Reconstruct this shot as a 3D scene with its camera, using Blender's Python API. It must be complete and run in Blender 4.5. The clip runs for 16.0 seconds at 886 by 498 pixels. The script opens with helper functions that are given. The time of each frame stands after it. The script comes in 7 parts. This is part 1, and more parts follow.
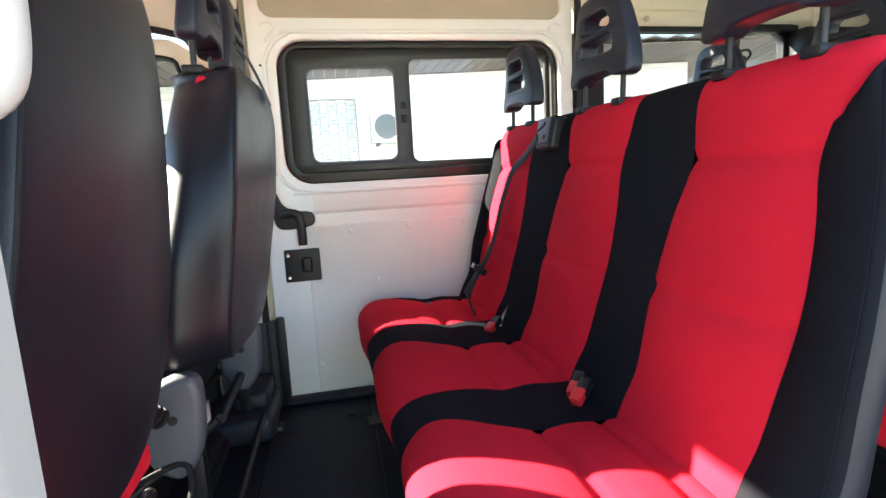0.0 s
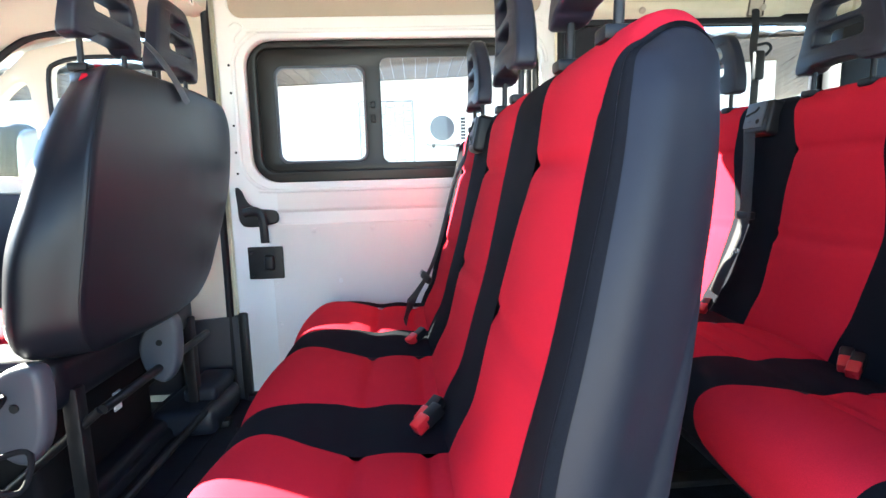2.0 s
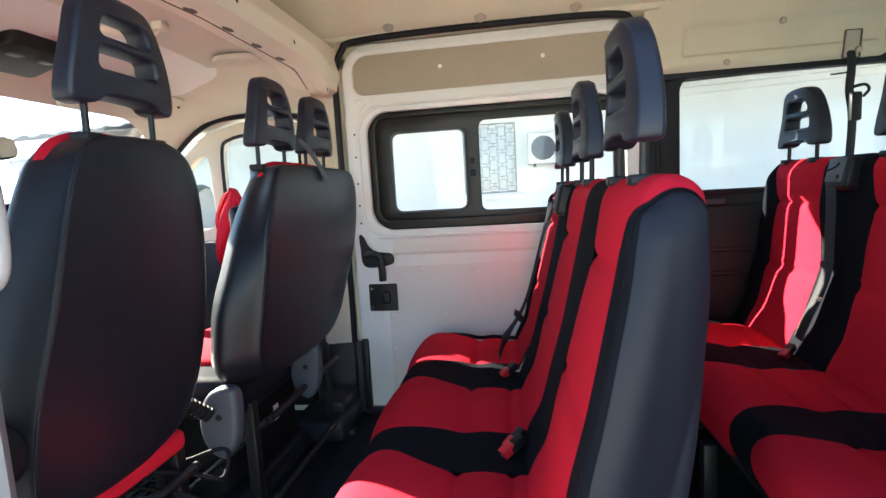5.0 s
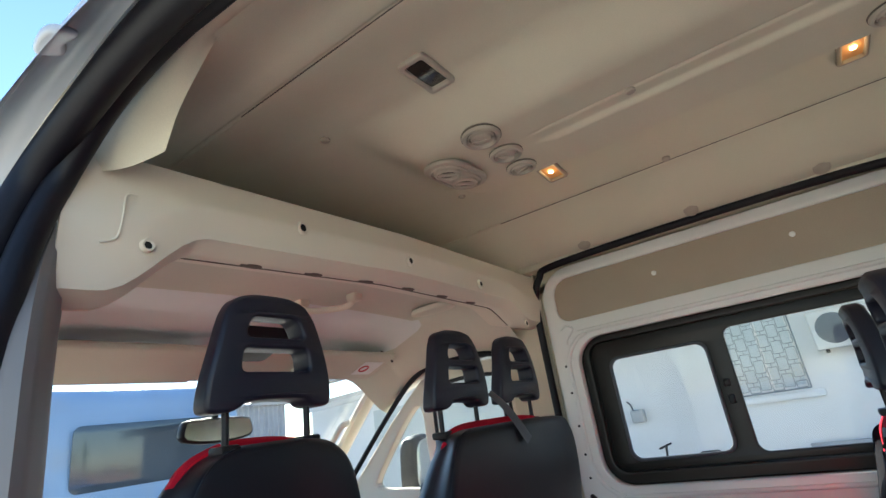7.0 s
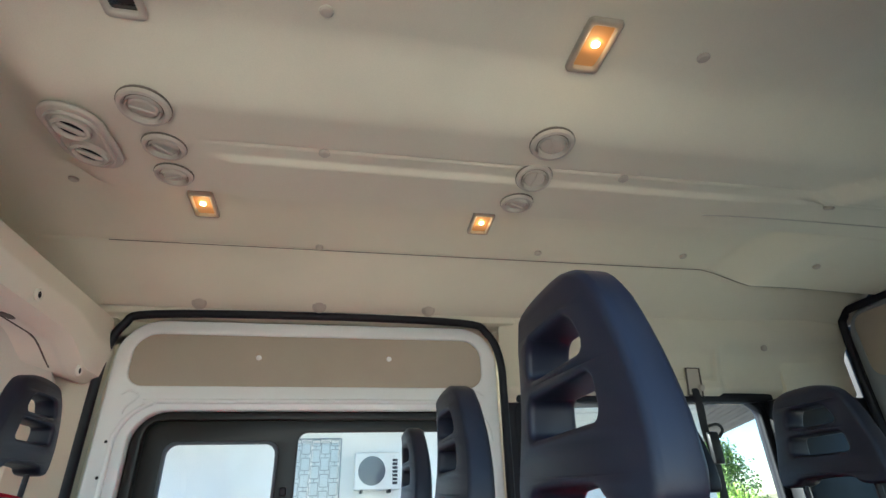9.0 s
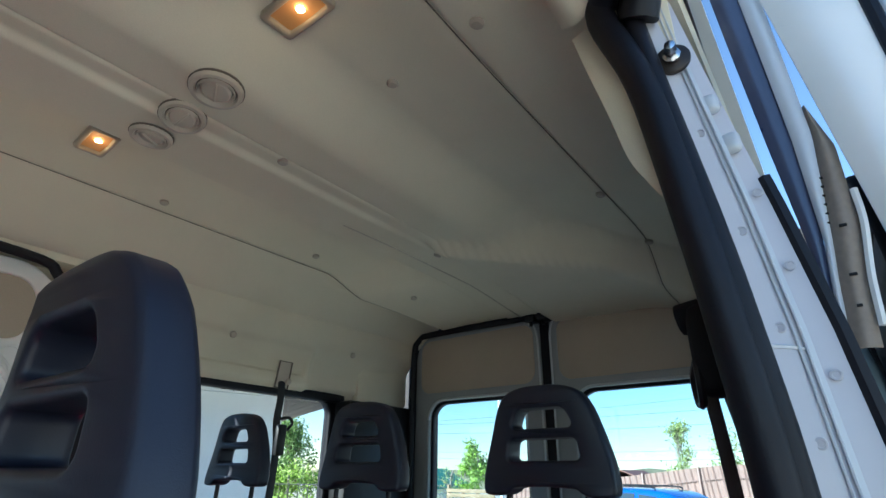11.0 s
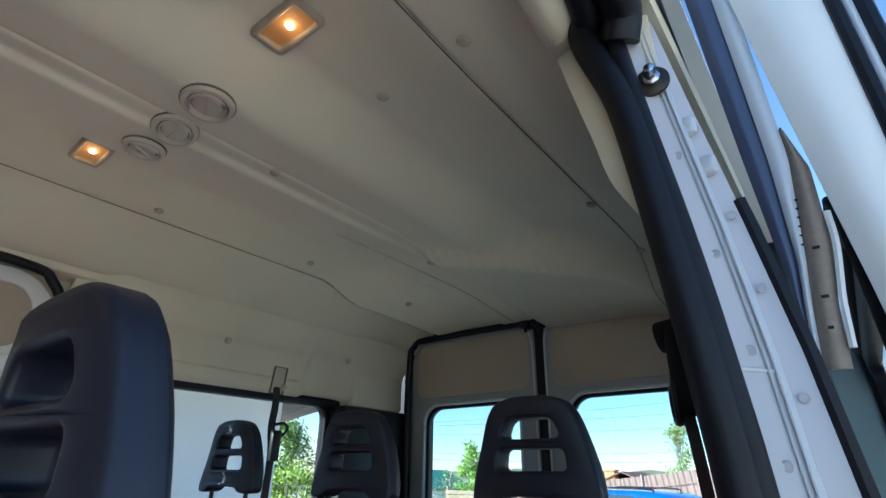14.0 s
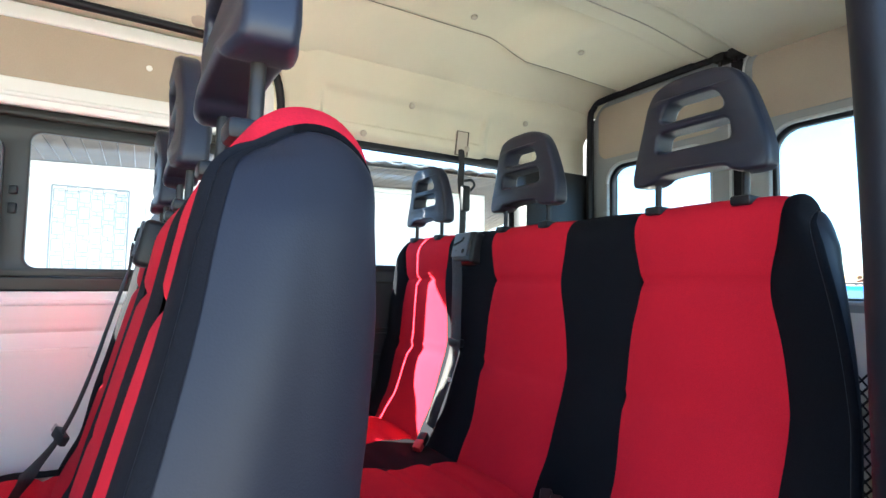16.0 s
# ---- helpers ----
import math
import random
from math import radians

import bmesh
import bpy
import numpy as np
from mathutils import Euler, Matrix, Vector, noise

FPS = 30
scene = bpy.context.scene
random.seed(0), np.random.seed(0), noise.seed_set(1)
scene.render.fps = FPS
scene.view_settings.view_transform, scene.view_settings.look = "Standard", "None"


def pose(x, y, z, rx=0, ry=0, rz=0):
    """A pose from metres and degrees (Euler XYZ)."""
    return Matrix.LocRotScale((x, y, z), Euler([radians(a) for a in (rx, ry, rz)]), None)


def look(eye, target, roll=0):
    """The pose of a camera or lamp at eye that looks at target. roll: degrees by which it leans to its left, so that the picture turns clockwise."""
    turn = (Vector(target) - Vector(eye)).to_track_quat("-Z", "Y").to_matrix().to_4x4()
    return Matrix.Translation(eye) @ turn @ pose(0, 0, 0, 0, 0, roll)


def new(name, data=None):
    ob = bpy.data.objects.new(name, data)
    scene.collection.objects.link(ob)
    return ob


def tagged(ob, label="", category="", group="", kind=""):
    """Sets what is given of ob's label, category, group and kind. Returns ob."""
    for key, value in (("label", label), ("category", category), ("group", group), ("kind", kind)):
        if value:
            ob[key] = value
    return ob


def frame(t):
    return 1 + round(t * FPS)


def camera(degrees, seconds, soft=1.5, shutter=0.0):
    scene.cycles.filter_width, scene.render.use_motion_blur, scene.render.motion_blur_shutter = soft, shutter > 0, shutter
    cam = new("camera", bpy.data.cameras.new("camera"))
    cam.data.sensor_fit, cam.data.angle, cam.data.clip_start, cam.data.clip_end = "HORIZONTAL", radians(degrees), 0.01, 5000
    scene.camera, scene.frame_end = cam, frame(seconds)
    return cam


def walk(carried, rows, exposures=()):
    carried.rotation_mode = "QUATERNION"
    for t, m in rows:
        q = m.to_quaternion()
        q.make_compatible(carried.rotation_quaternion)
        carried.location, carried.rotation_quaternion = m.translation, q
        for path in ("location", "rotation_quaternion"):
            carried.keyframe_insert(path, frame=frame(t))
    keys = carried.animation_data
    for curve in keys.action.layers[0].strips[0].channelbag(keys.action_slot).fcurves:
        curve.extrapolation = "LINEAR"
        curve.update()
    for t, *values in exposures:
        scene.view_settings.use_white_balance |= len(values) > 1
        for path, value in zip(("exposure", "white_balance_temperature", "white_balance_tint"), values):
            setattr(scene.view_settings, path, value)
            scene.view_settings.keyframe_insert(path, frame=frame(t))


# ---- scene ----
cam = camera(81.7, 16.0)
PATH = [
    (0, (-0.177, -1.203, 0.89), (0.223, 0.733, 0.589), -3.1),
    (0.5, (0.028, -1.196, 0.868), (0.367, 0.752, 0.568), -2.2),
    (1, (0.146, -1.232, 0.908), (0.375, 0.728, 0.587), -2.2),
    (1.5, (0.172, -1.216, 0.89), (0.315, 0.755, 0.579), -1.8),
    (2, (0.286, -1.184, 0.872), (0.378, 0.794, 0.592), -1.7),
    (2.5, (0.38, -1.214, 0.887), (0.378, 0.77, 0.628), -1.8),
    (3, (0.368, -1.333, 0.936), (0.216, 0.639, 0.643), -2.6),
    (3.2, (0.35, -1.399, 0.952), (0.171, 0.568, 0.635), -2.7),
    (5.3, (0.327, -1.433, 1.034), (-0.055, 0.522, 0.86), -3.7),
    (5.5, (0.315, -1.375, 1.027), (-0.153, 0.566, 0.9), -3.8),
    (6, (0.375, -1.185, 1.006), (-0.421, 0.649, 1.063), -5.4),
    (6.5, (0.403, -1.114, 1.04), (-0.599, 0.584, 1.375), -7.5),
    (7, (0.378, -1.102, 1.156), (-0.65, 0.486, 1.805), -8.8),
    (7.5, (0.371, -1.087, 1.222), (-0.611, 0.441, 2.059), -8.2),
    (8, (0.402, -1.065, 1.215), (-0.334, 0.561, 2.117), -6.6),
    (8.5, (0.412, -1.02, 1.165), (0.189, 0.742, 2.084), -3.9),
    (9, (0.308, -0.948, 1.093), (0.646, 0.803, 2.0), -1.9),
    (9.5, (0.298, -0.907, 1.109), (1.159, 0.654, 2.015), -0.7),
    (10, (0.374, -0.895, 1.17), (1.609, 0.42, 2.033), -0.2),
    (10.2, (0.383, -0.891, 1.164), (1.681, 0.373, 2.012), 0.1),
    (12.3, (0.401, -0.931, 1.144), (1.925, 0.107, 1.918), 0.0),
    (12.5, (0.406, -0.928, 1.141), (1.925, 0.117, 1.914), 0.2),
    (13, (0.405, -0.922, 1.141), (1.913, 0.137, 1.919), 0.7),
    (13.5, (0.401, -0.926, 1.148), (1.876, 0.146, 1.97), 0.5),
    (14, (0.386, -0.932, 1.169), (1.831, 0.191, 1.976), 0.6),
    (14.5, (0.402, -0.926, 1.108), (1.777, 0.377, 1.749), 1.6),
    (15, (0.413, -0.935, 0.993), (1.648, 0.592, 1.368), 1.7),
    (15.5, (0.428, -0.959, 0.92), (1.577, 0.667, 1.103), 1.5),
    (16, (0.454, -0.998, 0.915), (1.464, 0.725, 1.037), 0.8),
]
EXPOSURES = [(0, 3.6, 6800, 6), (1, 3.9, 6200, 5), (2.5, 4.02, 6100, 5), (3.2, 3.6, 6150, 5), (5.5, 3.05, 6400, 6), (6.5, 2.68, 6200, 5), (7, 2.19, 6050, 5), (7.5, 1.53, 6100, 4), (8, 2.15, 5900, 4), (9, 2.6, 5700, 3), (10, 2.3, 5550, 3), (12.5, 1.97, 5500, 4), (14, 2.0, 5450, 5), (15, 3.15, 5950, 5), (15.5, 3.78, 6000, 5), (16, 3.85, 6050, 5)]
walk(cam, [(t, look(eye, target, roll)) for t, eye, target, roll in PATH], EXPOSURES)

# ---- light ----
SUN_FROM = Vector((-1.0, 0.53, 0.585)).normalized()
world = bpy.data.worlds.new("sky")
scene.world = world
world.use_nodes = True
wn = world.node_tree.nodes
sky = wn.new("ShaderNodeTexSky")
sky.sky_type = "NISHITA"
sky.sun_disc = False
sky.sun_elevation = math.asin(SUN_FROM.z)
sky.sun_rotation = math.atan2(SUN_FROM.x, SUN_FROM.y)
sky.air_density, sky.dust_density, sky.ozone_density = 1.0, 0.0, 2.0
wn["Background"].inputs["Strength"].default_value = 0.075
world.node_tree.links.new(sky.outputs["Color"], wn["Background"].inputs["Color"])
sun_data = bpy.data.lights.new("sun", "SUN")
sun_data.energy, sun_data.angle, sun_data.color = 5.0, radians(0.6), (1.0, 0.91, 0.76)
sun = new("sun", sun_data)
sun.matrix_world = look(SUN_FROM * 30, (0, 0, 0))


# ---- materials ----
def material(name, color, rough=0.6, metal=0.0, vary=0.12, scale=6.0, grain=0.0, grain_scale=400.0, bump=0.0, bump_scale=300.0,
             coat=0.0, spec=0.5, sheen=0.0, stain=None, stain_scale=2.5, stain_amount=0.3, each=0.0, kind="noise"):
    """A Principled surface whose colour varies at two scales, with fine relief."""
    m = bpy.data.materials.new(name)
    m.use_nodes = True
    nt, nodes = m.node_tree, m.node_tree.nodes
    link = nt.links.new
    p = nodes["Principled BSDF"]
    p.inputs["Roughness"].default_value, p.inputs["Metallic"].default_value = rough, metal
    p.inputs["Specular IOR Level"].default_value = spec
    p.inputs["Coat Weight"].default_value = coat
    p.inputs["Coat Roughness"].default_value = 0.08
    p.inputs["Sheen Weight"].default_value = sheen
    at = nodes.new("ShaderNodeTexCoord").outputs["Object"]

    def noise_of(size, detail=4):
        n = nodes.new("ShaderNodeTexNoise")
        n.inputs["Scale"].default_value, n.inputs["Detail"].default_value = size, detail
        link(at, n.inputs["Vector"])
        return n.outputs["Fac"]

    def mixed(fac, a, b):
        x = nodes.new("ShaderNodeMix")
        x.data_type = "RGBA"
        ia, ib = x.inputs[6], x.inputs[7]
        for s, value in ((ia, a), (ib, b)):
            if isinstance(value, tuple):
                s.default_value = (*value, 1)
            else:
                link(value, s)
        link(fac, x.inputs[0])
        return x.outputs[2]

    def ramp(fac, lo, hi):
        r = nodes.new("ShaderNodeMapRange")
        r.inputs["From Min"].default_value, r.inputs["From Max"].default_value = lo, hi
        link(fac, r.inputs["Value"])
        return r.outputs["Result"]

    dark = tuple(c * (1 - vary) for c in color)
    light = tuple(min(1, c * (1 + vary)) for c in color)
    out = mixed(ramp(noise_of(scale), 0.3, 0.7), dark, light)
    if grain:
        fine = mixed(ramp(noise_of(grain_scale, 2), 0.3, 0.7), (1 - grain,) * 3, (1 + grain,) * 3)
        x = nodes.new("ShaderNodeMix")
        x.data_type, x.blend_type = "RGBA", "MULTIPLY"
        x.inputs[0].default_value = 1
        link(out, x.inputs[6]), link(fine, x.inputs[7])
        out = x.outputs[2]
    if stain:
        scaled = nodes.new("ShaderNodeMath")
        scaled.operation = "MULTIPLY"
        scaled.inputs[1].default_value = stain_amount
        link(ramp(noise_of(stain_scale, 6), 0.52, 0.75), scaled.inputs[0])
        out = mixed(scaled.outputs[0], out, stain)
    if each:
        info = nodes.new("ShaderNodeObjectInfo")
        h = nodes.new("ShaderNodeHueSaturation")
        link(out, h.inputs["Color"])
        link(ramp_out(nodes, link, info.outputs["Random"], 1 - each, 1 + each), h.inputs["Value"])
        out = h.outputs["Color"]
    link(out, p.inputs["Base Color"])
    r = nodes.new("ShaderNodeMapRange")
    r.inputs["To Min"].default_value, r.inputs["To Max"].default_value = max(0.02, rough - 0.07), min(1, rough + 0.07)
    link(noise_of(scale * 3), r.inputs["Value"])
    link(r.outputs["Result"], p.inputs["Roughness"])
    if bump:
        b = nodes.new("ShaderNodeBump")
        b.inputs["Strength"].default_value, b.inputs["Distance"].default_value = bump, 0.002
        if kind == "voronoi":
            v = nodes.new("ShaderNodeTexVoronoi")
            v.inputs["Scale"].default_value = bump_scale
            link(at, v.inputs["Vector"])
            link(v.outputs["Distance"], b.inputs["Height"])
        else:
            link(noise_of(bump_scale, 3), b.inputs["Height"])
        link(b.outputs["Normal"], p.inputs["Normal"])
    return m


def ramp_out(nodes, link, fac, lo, hi):
    r = nodes.new("ShaderNodeMapRange")
    r.inputs["To Min"].default_value, r.inputs["To Max"].default_value = lo, hi
    link(fac, r.inputs["Value"])
    return r.outputs["Result"]


def glass(name, tint=(1, 1, 1), gloss=1.0):
    m = bpy.data.materials.new(name)
    m.use_nodes = True
    nt, nodes = m.node_tree, m.node_tree.nodes
    nodes.remove(nodes["Principled BSDF"])
    t, g, f, x = (nodes.new("ShaderNode" + k) for k in ("BsdfTransparent", "BsdfGlossy", "LayerWeight", "MixShader"))
    t.inputs["Color"].default_value = (*tint, 1)
    g.inputs["Roughness"].default_value = 0.02
    f.inputs["Blend"].default_value = 0.5
    power, scaled = nodes.new("ShaderNodeMath"), nodes.new("ShaderNodeMath")
    power.operation, power.inputs[1].default_value = "POWER", 4.0
    scaled.operation, scaled.inputs[1].default_value, scaled.inputs[2].default_value = "MULTIPLY_ADD", 0.75 * gloss, 0.05 * gloss
    nt.links.new(f.outputs["Facing"], power.inputs[0])
    nt.links.new(power.outputs[0], scaled.inputs[0])
    nt.links.new(scaled.outputs[0], x.inputs[0])
    nt.links.new(t.outputs[0], x.inputs[1])
    nt.links.new(g.outputs[0], x.inputs[2])
    nt.links.new(x.outputs[0], nodes["Material Output"].inputs["Surface"])
    return m


def glow(name, color, strength):
    m = bpy.data.materials.new(name)
    m.use_nodes = True
    p = m.node_tree.nodes["Principled BSDF"]
    p.inputs["Base Color"].default_value = (*color, 1)
    p.inputs["Emission Color"].default_value = (*color, 1)
    p.inputs["Emission Strength"].default_value = strength
    return m


RED = material("red_fabric", (0.55, 0.013, 0.033), 0.9, vary=0.06, scale=4, grain=0.10, grain_scale=700, bump=0.25, bump_scale=900, spec=0.10, sheen=0.0)
BLACK_CLOTH = material("black_fabric", (0.007, 0.0075, 0.011), 0.9, vary=0.12, scale=5, grain=0.2, grain_scale=700, bump=0.25, bump_scale=900, spec=0.10)
VINYL = material("black_vinyl", (0.009, 0.0103, 0.0155), 0.40, vary=0.08, scale=3, bump=0.10, bump_scale=620, kind="voronoi", spec=0.30)
SIDE_VINYL = material("grained_side_vinyl", (0.012, 0.013, 0.021), 0.46, vary=0.08, scale=3, bump=0.06, bump_scale=700, kind="voronoi", spec=0.24)
HEADREST = material("headrest_plastic", (0.0115, 0.0135, 0.026), 0.42, vary=0.06, scale=4, bump=0.1, bump_scale=900, spec=0.45)
BEIGE = material("beige_liner", (0.70, 0.645, 0.505), 0.75, vary=0.04, scale=2.0, grain=0.03, grain_scale=500, bump=0.06, bump_scale=260, spec=0.3, stain=(0.42, 0.35, 0.27), stain_scale=3, stain_amount=0.14)
BEAM = material("beige_beam_plastic", (0.76, 0.71, 0.59), 0.6, vary=0.03, scale=2.5, bump=0.08, bump_scale=500, spec=0.35)
CAB_LINER = material("cab_headliner_cloth", (0.66, 0.64, 0.54), 0.85, vary=0.05, scale=2, grain=0.05, grain_scale=500, bump=0.1, bump_scale=500, spec=0.2)
BOARD = material("beige_hardboard", (0.42, 0.355, 0.28), 0.7, vary=0.05, scale=3, grain=0.05, grain_scale=300, bump=0.05, bump_scale=200, spec=0.3, stain=(0.3, 0.23, 0.16), stain_amount=0.25)
WHITE = material("white_body_paint", (0.78, 0.78, 0.76), 0.32, vary=0.02, scale=2, coat=0.3, spec=0.5, stain=(0.5, 0.48, 0.44), stain_scale=5, stain_amount=0.12)
WHITE_BOARD = material("white_door_board", (0.75, 0.72, 0.685), 0.5, vary=0.025, scale=2.5, bump=0.05, bump_scale=60, spec=0.4, stain=(0.55, 0.52, 0.48), stain_scale=4, stain_amount=0.15)
# Grey for sealant, and for white body paint with shade mixed in.
BLUE_GREY_PAINT = material("shade_tinted_grey", (0.5, 0.53, 0.57), 0.35, vary=0.03, scale=2, coat=0.3)
# White body paint with the pillar's dimmer, bluish light put into its colour.
PILLAR_SHADED = material("shaded_white_pillar_paint", (0.47, 0.47, 0.51), 0.38, vary=0.03, scale=3, coat=0.3, spec=0.4, stain=(0.45, 0.44, 0.44), stain_scale=6, stain_amount=0.15)
# Paler than the door frames: the highlight on folded edges, in the colour.
LIP_HIGHLIGHT = material("highlight_grey_paint", (0.50, 0.53, 0.55), 0.3, vary=0.04, scale=3, coat=0.3)
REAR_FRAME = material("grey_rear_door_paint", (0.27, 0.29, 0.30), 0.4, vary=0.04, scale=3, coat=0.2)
RUBBER = material("black_rubber_seal", (0.005, 0.005, 0.009), 0.5, vary=0.2, scale=12, bump=0.1, bump_scale=200, spec=0.32)
MAT = material("dark_rubber_floor", (0.009, 0.011, 0.019), 0.6, vary=0.2, scale=8, grain=0.15, grain_scale=150, bump=0.3, bump_scale=160, stain=(0.035, 0.035, 0.035), stain_scale=6, stain_amount=0.25, spec=0.3)
CARPET = material("dark_floor_carpet", (0.02, 0.021, 0.025), 0.95, vary=0.3, scale=20, grain=0.5, grain_scale=260, bump=0.9, bump_scale=300, spec=0.1)
BLACK_PLASTIC = material("black_plastic", (0.010, 0.010, 0.012), 0.45, vary=0.1, scale=6, bump=0.1, bump_scale=400, spec=0.35)
FRAME_PLASTIC = material("dark_window_frame", (0.013, 0.0115, 0.010), 0.4, vary=0.1, scale=6, bump=0.06, bump_scale=400, spec=0.4)
MATTE = material("matte_black_plastic", (0.008, 0.008, 0.010), 0.75, vary=0.15, scale=8, bump=0.1, bump_scale=400, spec=0.25)
GREY_PLASTIC = material("grey_plastic", (0.066, 0.074, 0.09), 0.5, vary=0.06, scale=6, bump=0.1, bump_scale=500)
DARK_GREY = material("dark_grey_plastic", (0.014, 0.015, 0.021), 0.55, vary=0.1, scale=6, bump=0.15, bump_scale=400, spec=0.3)
STEEL = material("dark_steel", (0.025, 0.025, 0.028), 0.45, metal=0.6, vary=0.2, scale=15, stain=(0.1, 0.07, 0.05), stain_scale=12, stain_amount=0.4)
CHROME = material("bright_steel", (0.55, 0.55, 0.56), 0.2, metal=1.0, vary=0.05, scale=20)
HANDLE_WHITE = material("white_handle_plastic", (0.44, 0.435, 0.425), 0.4, vary=0.02, scale=5, spec=0.5)
RED_PLASTIC = material("red_buckle_plastic", (0.6, 0.02, 0.03), 0.3, vary=0.05, scale=20)
BELT = material("seat_belt_webbing", (0.012, 0.012, 0.015), 0.6, vary=0.15, scale=60, bump=0.4, bump_scale=900)
HOLE = material("dark_hole", (0.01, 0.01, 0.01), 0.9, vary=0.1, scale=20)
SCREW = material("beige_screw_cap", (0.46, 0.40, 0.32), 0.55, vary=0.05, scale=30)
VENT = material("beige_vent_plastic", (0.52, 0.46, 0.375), 0.5, vary=0.04, scale=15, bump=0.05, bump_scale=300)
LENS_ON = glow("lit_lamp_lens", (0.50, 0.24, 0.08), 0.035)
LAMP_FRAME = material("brown_lamp_frame", (0.36, 0.30, 0.23), 0.4, vary=0.1, scale=20)
BULB = glow("lamp_filament", (1.0, 0.72, 0.36), 5.0)
LENS_OFF = material("dark_lamp_lens", (0.04, 0.03, 0.025), 0.15, vary=0.2, scale=30, coat=0.5)
GLASS = glass("clear_window_glass")
TINT = glass("tinted_window_glass", (0.72, 0.77, 0.78))
# Tint added only to dim and blue the bright sky seen through the panes.
REAR_TINT = glass("sky_dimming_glass", (0.47, 0.61, 0.69))
JOINT_SHADE = material("joint_and_shade_brown", (0.12, 0.10, 0.08), 0.8, vary=0.1, scale=20)
LABEL_WHITE = material("white_label", (0.8, 0.8, 0.78), 0.6, vary=0.03, scale=20)


# ---- making meshes ----
def finish(me, mat, angle=35):
    if isinstance(me, bmesh.types.BMesh):
        bm, me = me, bpy.data.meshes.new("part")
        bmesh.ops.recalc_face_normals(bm, faces=bm.faces)
        bm.to_mesh(me)
        bm.free()
    me.materials.clear()
    if mat:
        me.materials.append(mat)
    for p in me.polygons:
        p.use_smooth = True
    me.set_sharp_from_angle(angle=radians(angle))
    return me


def part(name, bm, mat, parent=None, label="", angle=35):
    ob = new(name, finish(bm, mat, angle))
    if parent:
        ob.parent = parent
    return tagged(ob, label)


def thing(name, label, category, group="", at=(0, 0, 0), kind=""):
    ob = new(name)
    ob.empty_display_size = 0.05
    ob.location = at
    return tagged(ob, label, category, group, kind)


def attach(ob, parent, label=""):
    """Makes a placed object a part of a thing."""
    ob.parent = parent
    return tagged(ob, label)


def pane(name, x0, x1, y0, y1, z0, z1, parent, mat, clear=False):
    """A thin sheet of glass across the widest two directions of the given block, laid through its middle."""
    d = (x1 - x0, y1 - y0, z1 - z0)
    if d[1] == min(d):
        bm = sheet(lambda u, v: Vector((lerp(x0, x1, u), (y0 + y1) / 2, lerp(z0, z1, v))), 1, 1)
    else:
        bm = sheet(lambda u, v: Vector(((x0 + x1) / 2, lerp(y0, y1, u), lerp(z0, z1, v))), 1, 1)
    ob = part(name, bm, mat, parent)
    ob.visible_shadow = not clear
    return ob


def joined(*many):
    bm = bmesh.new()
    for one in many:
        me = bpy.data.meshes.new("join")
        one.to_mesh(me)
        bm.from_mesh(me)
        one.free()
        bpy.data.meshes.remove(me)
    return bm


def box(x0, x1, y0, y1, z0, z1, bevel=0.004, seg=2, m=None):
    bm = bmesh.new()
    bmesh.ops.create_cube(bm, size=1)
    for v in bm.verts:
        v.co = Vector((x0 + (v.co.x + 0.5) * (x1 - x0), y0 + (v.co.y + 0.5) * (y1 - y0), z0 + (v.co.z + 0.5) * (z1 - z0)))
    if bevel:
        bmesh.ops.bevel(bm, geom=list(bm.edges), offset=bevel, segments=seg, affect="EDGES", profile=0.5, clamp_overlap=True)
    if m is not None:
        bmesh.ops.transform(bm, matrix=m, verts=bm.verts)
    return bm


def rod(a, b, r, r2=None, n=12, bevel=0.0):
    a, b = Vector(a), Vector(b)
    bm = bmesh.new()
    bmesh.ops.create_cone(bm, cap_ends=True, segments=n, radius1=r, radius2=r if r2 is None else r2, depth=(b - a).length)
    if bevel:
        bmesh.ops.bevel(bm, geom=[e for e in bm.edges if e.is_boundary or len(e.link_faces) == 2 and max(len(f.verts) for f in e.link_faces) > 4],
                        offset=bevel, segments=2, affect="EDGES", profile=0.5)
    q = (b - a).to_track_quat("Z", "Y").to_matrix().to_4x4()
    bmesh.ops.transform(bm, matrix=Matrix.Translation((a + b) / 2) @ q, verts=bm.verts)
    return bm


def smooth_path(points, per=6):
    """A rounded way through the points."""
    pts = [Vector(p) for p in points]
    ext = [2 * pts[0] - pts[1]] + pts + [2 * pts[-1] - pts[-2]]
    out = []
    for i in range(len(pts) - 1):
        p0, p1, p2, p3 = ext[i:i + 4]
        for k in range(per):
            t = k / per
            out.append(0.5 * ((2 * p1) + (p2 - p0) * t + (2 * p0 - 5 * p1 + 4 * p2 - p3) * t * t + (3 * p1 - p0 - 3 * p2 + p3) * t ** 3))
    out.append(pts[-1])
    return out


